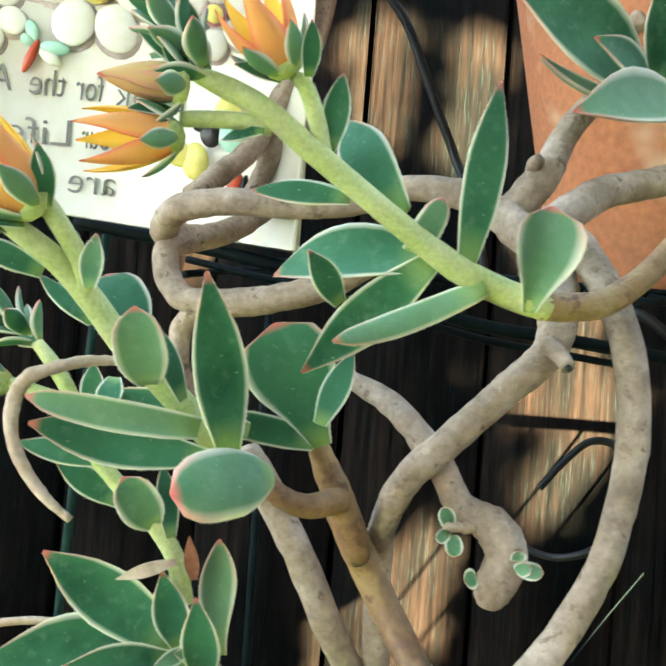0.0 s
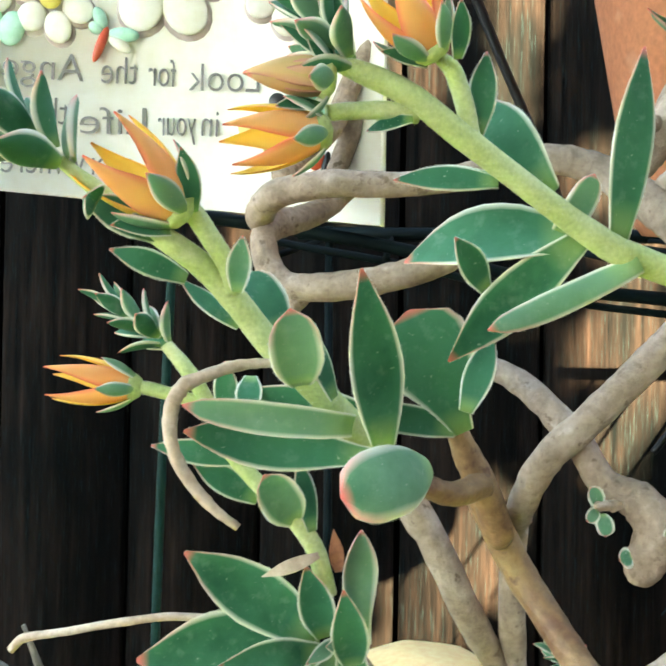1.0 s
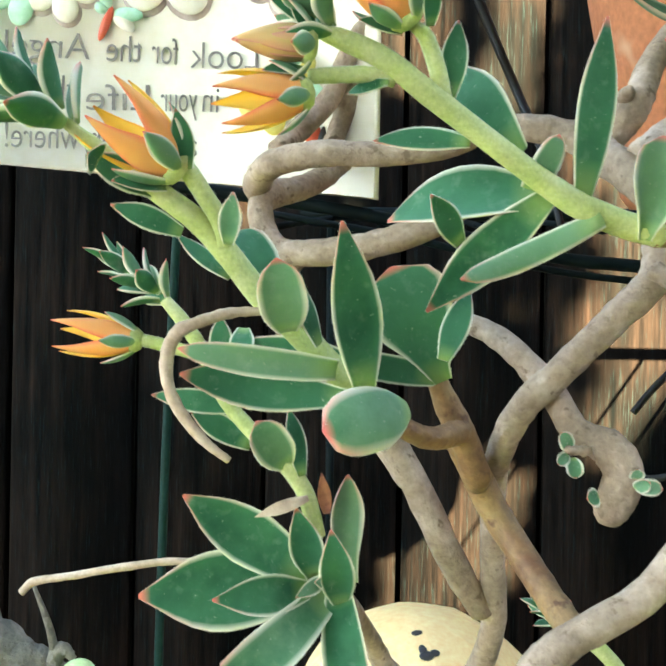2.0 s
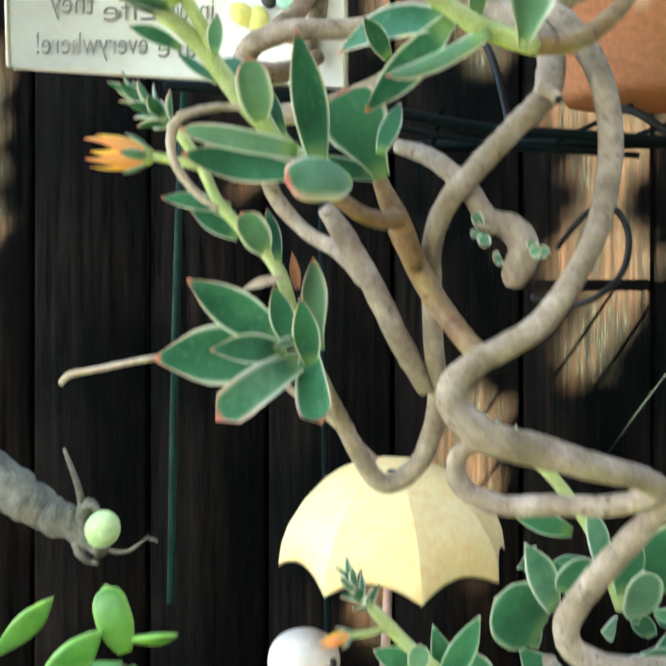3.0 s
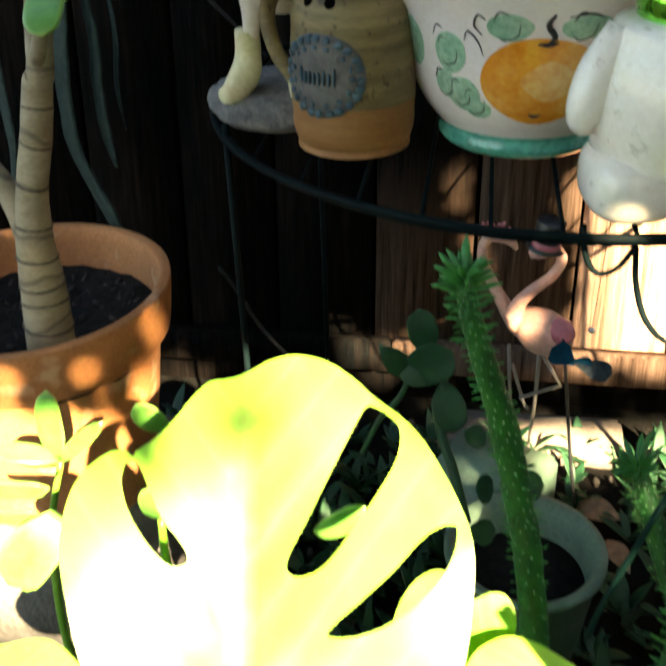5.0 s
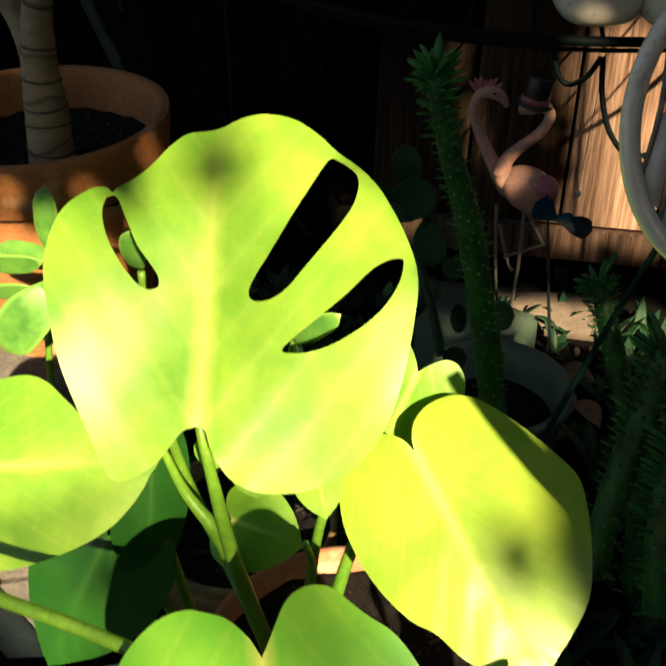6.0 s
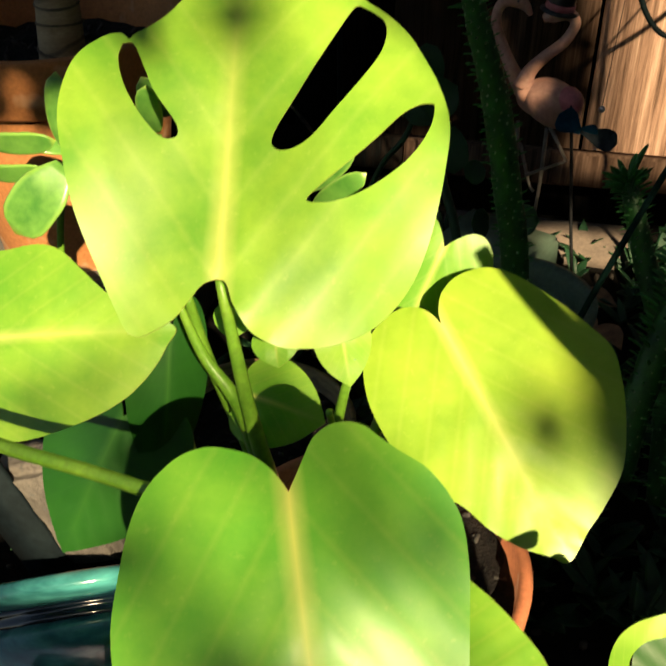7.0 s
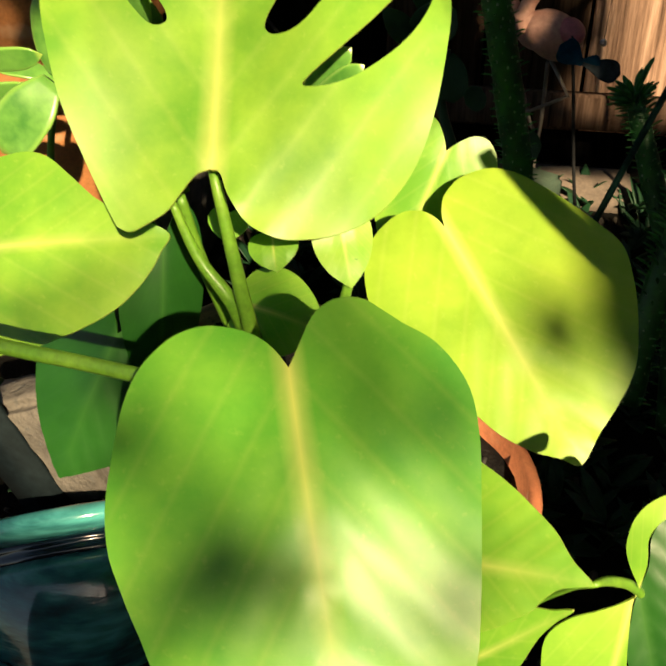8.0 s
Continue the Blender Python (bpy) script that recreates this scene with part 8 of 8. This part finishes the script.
loose("cable", "thin black cable hanging in a loop", "cable", M_CABLE, [(0.0163, 0.603, 1.3292), (0.0314, 0.6, 1.3079), (0.043, 0.5963, 1.2817), (0.0532, 0.593, 1.258), (0.0647, 0.5893, 1.2322), (0.0758, 0.5644, 1.1985), (0.0831, 0.5386, 1.1587)], [0.0027, 0.0027, 0.0027, 0.0026, 0.0026, 0.0023, 0.002])
loose("cable", "thin black cable hanging in a loop", "cable", M_CABLE, [(0.0964, 0.4277, 1.0879), (0.1048, 0.4292, 1.0984), (0.1151, 0.4305, 1.1077), (0.1255, 0.4303, 1.1065), (0.1316, 0.4287, 1.0949), (0.1296, 0.4263, 1.0782), (0.1192, 0.4246, 1.0658), (0.1043, 0.4336, 1.0585), (0.0863, 0.4442, 1.0619)], [0.0015, 0.0015, 0.0015, 0.0017, 0.0017, 0.0017, 0.0017, 0.0015, 0.0013])
loose("cable", "thin black cable hanging in a loop", "cable", M_CABLE, [(0.1318, 0.4784, 1.161), (0.1429, 0.4678, 1.1574), (0.1564, 0.4612, 1.1467), (0.1703, 0.4545, 1.1352)], [0.0023, 0.0022, 0.0022, 0.0022])
loose("cable", "thin black cable behind the shelf", "cable", M_CABLE, [(-0.137, 0.5707, 0.3814), (-0.1191, 0.5674, 0.3576), (-0.0922, 0.5612, 0.3136), (-0.0547, 0.5553, 0.2717), (-0.026, 0.5507, 0.239)], [0.0019, 0.0019, 0.0019, 0.0019, 0.0019])
loose("thread", "taut pale spider thread across the dark fence", "thread", M_CABLE, [(-0.1449, 0.5643, 0.695), (-0.1144, 0.5602, 0.6656), (-0.0818, 0.5561, 0.6361), (-0.0637, 0.5534, 0.6175)], [0.0011, 0.0015, 0.0015, 0.0011])
loose("plant_cane", "slim green plant cane leaning against the stand", "plant cane", M_CANE, [(0.3202, 0.2755, 0.436), (0.2954, 0.2657, 0.3665), (0.2611, 0.2512, 0.2631), (0.252, 0.2461, 0.2271)], [0.0026, 0.0027, 0.0029, 0.003])
loose("plant_cane", "slim green plant cane leaning against the fence", "plant cane", M_IRON, [(0.2134, 0.6553, 0.9832), (0.1922, 0.6513, 0.9546), (0.1702, 0.6468, 0.9226)], [0.0006, 0.0006, 0.0006])
loose("plant_cane", "upright dark green rod behind the echeveria", "plant cane", M_CANE, [(-0.1295, 0.5851, 1.2023), (-0.1327, 0.5759, 1.1367), (-0.1356, 0.5639, 1.0512), (-0.1375, 0.5519, 0.9657), (-0.1387, 0.5399, 0.8802), (-0.1392, 0.5351, 0.846)], [0.0023, 0.0026, 0.0026, 0.0026, 0.0026, 0.0026])

# White ball and thread added to stand for a small spot of light.
bead = thing("light_spot", "white ball standing for a bright spot of light, on an added thread", "bead")
bp = Vector((0.2876, 0.6848, 0.2588))
part("ball", lathe([(0.0045 * math.sin(math.pi * i / 10), -0.0045 * math.cos(math.pi * i / 10)) for i in range(11)], 16, m=Matrix.Translation(bp)), M_WHITECER, bead)
part("thread", tube([bp, bp + Vector((0.004, 0.002, 0.15)), (bp.x + 0.006, bp.y, SH1 - 0.008)], [0.0004] * 3, 4, 6), M_CABLE, bead)

# ---- leaded ornament at the shelf's edge ----
orn = thing("leaded_ornament", "white framed leaded glass ornament with pale panes", "garden ornament")
oc = Vector((0.279, -0.006, 0.6305))
ou, ov = Vector((0.94, -0.2, -0.1)).normalized(), Vector((0.05, 0.35, 0.94)).normalized()
on = ou.cross(ov)
om = Matrix(((ou.x, ov.x, on.x, oc.x), (ou.y, ov.y, on.y, oc.y), (ou.z, ov.z, on.z, oc.z), (0, 0, 0, 1))) @ Matrix.Diagonal((0.7, 0.7, 0.7, 1))
part("frame", tube([om @ Vector((0.062 * math.cos(t), 0.085 * math.sin(t), 0)) for t in (2 * math.pi * i / 40 for i in range(41))], [0.0045] * 41, 2, 10), M_WHITECER, orn)
for k in range(7):
    x0 = -0.05 + k * 0.016
    yy = 0.085 * math.sqrt(max(0, 1 - (x0 / 0.062) ** 2))
    part("came", tube([om @ Vector((x0, -yy, 0)), om @ Vector((x0 + 0.004, 0, 0.001)), om @ Vector((x0, yy, 0))], [0.0012] * 3, 4, 8), M_GREYWIRE, orn)
for k in range(6):
    bm = bmesh.new()
    x0 = -0.048 + k * 0.016
    yy = 0.08 * math.sqrt(max(0, 1 - ((x0 + 0.007) / 0.062) ** 2))
    for s in (-1, 0):
        box(bm, (x0, s * yy + 0.003, -0.0008), (x0 + 0.013, s * yy + yy - 0.002, 0.0008), 0.0005, om)
    part("pane", bm, (M_WHITECER, M_MINT, M_WHITECER, M_YEL, M_SIGN, M_WHITECER)[k], orn)
part("hook", tube([om @ Vector((0, 0.085, 0)), om @ Vector((0.005, 0.12, 0.0)), (0.33, 0.31, SH1 - 0.005)], [0.0015] * 3, 5, 8), M_IRON, orn)

# ---- unseen walls added behind the viewer to block sun and sky ----
M_WALL = surface("grey_render_wall", [(0.3, (0.13, 0.115, 0.1)), (0.7, (0.2, 0.18, 0.155))], 3, 60, 0.9, 0.4, 0.003)
for name, lo, hi in (("wall_south", (-1.2, -2.6, -0.05), (1.62, -2.4, 1.9)), ("wall_shade", (1.62, -2.62, -0.05), (2.9, -2.4, 2.35)), ("wall_east", (2.7, -2.4, -0.05), (2.9, 1.6, 2.1))):
    bm = bmesh.new()
    box(bm, lo, hi, 0.01)
    tagged(part(name, bm, M_WALL), "unseen plain grey wall added to block sun and sky", "wall", kind="structure")

# ---- unseen tree added behind the viewer, whose crown shades the stand ----
tree = thing("tree", "unseen leafy tree added behind the viewer to shade the stand", "tree")
part("trunk", tube([(1.29, -1.95, -0.05), (1.275, -1.92, 1.0), (1.27, -1.9, 2.0), (1.27, -1.9, 2.55), (1.3, -1.89, 2.68)], [0.075, 0.06, 0.052, 0.05, 0.04], 6, 16, 0.12), M_BARK, tree)
for a, b in (((1.25, -1.9, 2.5), (0.9, -1.75, 3.7)), ((1.26, -1.9, 2.5), (1.95, -2.35, 3.0)), ((1.26, -1.9, 2.55), (1.25, -1.5, 4.0))):
    a, b = Vector(a), Vector(b)
    part("limb", tube([a, (a + b) / 2 + Vector((0, 0, 0.1)), b], [0.045, 0.03, 0.012], 5, 10, 0.15), M_BARK, tree)
bm = bmesh.new()
rnd = random.Random(21)
lay = bm.loops.layers.float_color.new("leafmap")
# gaps put into the added crown to let sun reach the fence: ends (x, z) on the fence and half width
GAPS = [(0.01, 1.41, 0.01, 1.32, 0.03), (0.12, 1.4, 0.1, 1.29, 0.024), (0.28, 1.06, 0.21, 0.94, 0.024), (0.1, 0.9, 0.1, 0.85, 0.014), (0.04, 0.84, 0.06, 0.79, 0.01),
        (0.005, 0.89, 0.0, 0.76, 0.015), (0.06, 0.85, 0.04, 0.75, 0.02), (-0.488, 1.29, -0.494, 1.09, 0.024), (0.19, 1.22, 0.28, 1.21, 0.03), (0.27, 1.21, 0.23, 1.15, 0.03),
        (0.23, 1.11, 0.2, 1.04, 0.022), (-0.06, 1.14, -0.06, 1.08, 0.012), (0.07, 0.86, 0.09, 0.8, 0.02), (-0.028, 0.72, -0.032, 0.64, 0.014), (-0.14, 1.21, -0.15, 1.16, 0.013),
        (0.145, 0.28, 0.145, 0.22, 0.013), (-0.07, 0.14, -0.06, 0.08, 0.03), (0.07, 0.18, 0.03, 0.09, 0.04), (0.118, 0.365, 0.05, 0.24, 0.014), (0.28, 0.36, 0.29, 0.3, 0.02),
        (0.355, 0.37, 0.345, 0.23, 0.042), (0.32, 0.24, 0.39, 0.27, 0.03), (0.32, 0.17, 0.4, 0.17, 0.032), (0.39, 0.24, 0.38, 0.12, 0.038), (0.36, 0.2, 0.3, 0.11, 0.036)]
GAPS = [(Vector((a, b)), Vector((c, d)), w) for a, b, c, d, w in GAPS]
# clumps of leaves put between the gaps, by the shade that they cast on the fence
CLUMPS = [(Vector((a, b)), Vector((c, d)), w) for a, b, c, d, w in ((0.105, 0.25, 0.122, 0.1, 0.02), (0.053, 0.24, 0.058, 0.19, 0.011), (-0.012, 0.31, -0.012, 0.2, 0.062), (0.03, 0.32, 0.03, 0.2, 0.07), (0.185, 0.42, 0.185, 0.3, 0.02))]
KX, KZ = -SUN.x / SUN.y, -SUN.y / SUN.z
slant = math.tan(radians(LEAN))


def in_gap(x, y, z, margin):
    """Whether the sunbeam through this place falls on the fence within a gap's outline."""
    far = (0.845 + slant * z - y) / (-SUN.y + slant * SUN.z)
    p = Vector((x - SUN.x * far, z - SUN.z * far))
    def within(runs, more):
        for a, b, w in runs:
            d = b - a
            if (p - a - d * min(1, max(0, (p - a).dot(d) / d.length_squared))).length < w + more:
                return True
        return False
    return within(GAPS, margin) and not within(CLUMPS, 0.0)


# the leaves that shade the stand are small and close; those of the wide crown about them are larger
for count, low, high, size, margin in ((46000, (-0.3, -1.7, 1.5), (1.9, -0.7, 3.7), 1.0, 0.011), (9000, (-1.9, -2.3, 1.9), (2.7, 0.35, 3.9), 2.6, 0.06)):
    for k in range(count):
        x, y, z = (rnd.uniform(a, b) for a, b in zip(low, high))
        across, over = x + KX * (y + 1.5), y + KZ * z
        edge = 0.79 + 0.14 * min(1, max(0, (across - 0.755) / 0.04)) - 0.26 * min(1, max(0, (across - 0.91) / 0.04)) + 0.17 * min(1, max(0, (across - 1.27) / 0.04)) + 0.03 * noise.noise(Vector((across * 9, 0, 0)))
        if over < edge + margin or in_gap(x, y, z, margin):
            continue
        c = Vector((x, y, z))
        d = Vector((rnd.uniform(-1, 1), rnd.uniform(-1, 1), rnd.uniform(-1, 0.4))).normalized()
        s = d.orthogonal().normalized() * 0.014 * size
        ln = rnd.uniform(0.04, 0.07) * size
        f = bm.faces.new([bm.verts.new(v) for v in (c - d * ln * 0.5, c + s, c + d * ln * 0.5, c - s)])
        for lp in f.loops:
            lp[lay] = (0, 0.5, 0.5, 1)
crown = part("crown", bm, M_TREE, tree)
crown["kind"] = "stuff"

# an unseen sprig of the tree, added in the sun's way to cast soft shade spots on the monstera
rnd = random.Random(8)
knot = Vector((1.0, -1.85, 3.3))
spots = [((0.0179, 0.0983, 0.5406), 3.6, 0.042), ((0.2228, 0.0203, 0.326), 4.2, 0.05)]
for p, size in (((0.0975, -0.2129, 0.3735), 0.04), ((0.08, -0.2097, 0.3783), 0.03), ((0.1146, -0.216, 0.3687), 0.034), ((0.1577, -0.1479, 0.4188), 0.034), ((0.1802, -0.2106, 0.3646), 0.034),
                ((0.1239, -0.1402, 0.4295), 0.028), ((0.047, -0.18, 0.41), 0.024), ((0.162, -0.16, 0.41), 0.028), ((0.184, -0.225, 0.352), 0.034), ((-0.08, -0.016, 0.326), 0.045), ((-0.056, -0.001, 0.332), 0.04), ((-0.105, -0.026, 0.321), 0.045), ((-0.036, 0.008, 0.335), 0.034)):
    spots.append((p, 5.4, size * 0.78))
for k in range(20):
    spots.append((Vector((0.1169, -0.1848, 0.3942)) + Vector((rnd.uniform(-1, 1), rnd.uniform(-0.3, 0.3), rnd.uniform(-1, 1))) * 0.1, rnd.uniform(4.8, 5.6), rnd.uniform(0.03, 0.045)))
for p, far, size in spots:
    p = Vector(p) + SUN * far
    part("twig", tube([knot, (knot + p) / 2 + Vector((0, 0, 0.06)), p], [0.0016, 0.001, 0.0006], 5, 6), M_BARK, tree)
    a = rnd.uniform(0, 6.283)
    u = SUN.orthogonal().normalized()
    d = (u * math.cos(a) + SUN.cross(u) * math.sin(a)) * size
    part("leaf", leaf_mesh(p - d * 0.55, p + d * 0.55, size * 0.8, "lance", 0, 0.05, 0.1, 0.06, tuple(SUN), 10), M_TREE, tree)

# unseen blades of a strap-leaved shoot, added beside the viewer to shade the edge of one monstera leaf
reach = SUN * 0.45
first, last = Vector((0.1772, 0.0931, 0.4045)) + reach, Vector((0.2794, 0.0247, 0.32)) + reach
over_edge = (Vector((0.2223, 0.0922, 0.3982)) - Vector((0.1857, 0.0874, 0.3975)))
over_edge = (over_edge - (last - first) * over_edge.dot(last - first) / (last - first).length_squared).normalized()
for shift, wide in ((0.0075, 0.0155), (0.031, 0.02)):
    part("leaf", leaf_mesh(first + over_edge * shift, last + over_edge * shift, wide, "strap", 0, 0.0, 0.05, 0.05, tuple(SUN), 10), M_TREE, tree)
part("twig", tube([(1.27, -1.9, 2.3), (0.9, -1.1, 1.6), (0.6, -0.45, 0.85), first + over_edge * 0.019], [0.006, 0.004, 0.0025, 0.0015], 6, 6), M_BARK, tree)
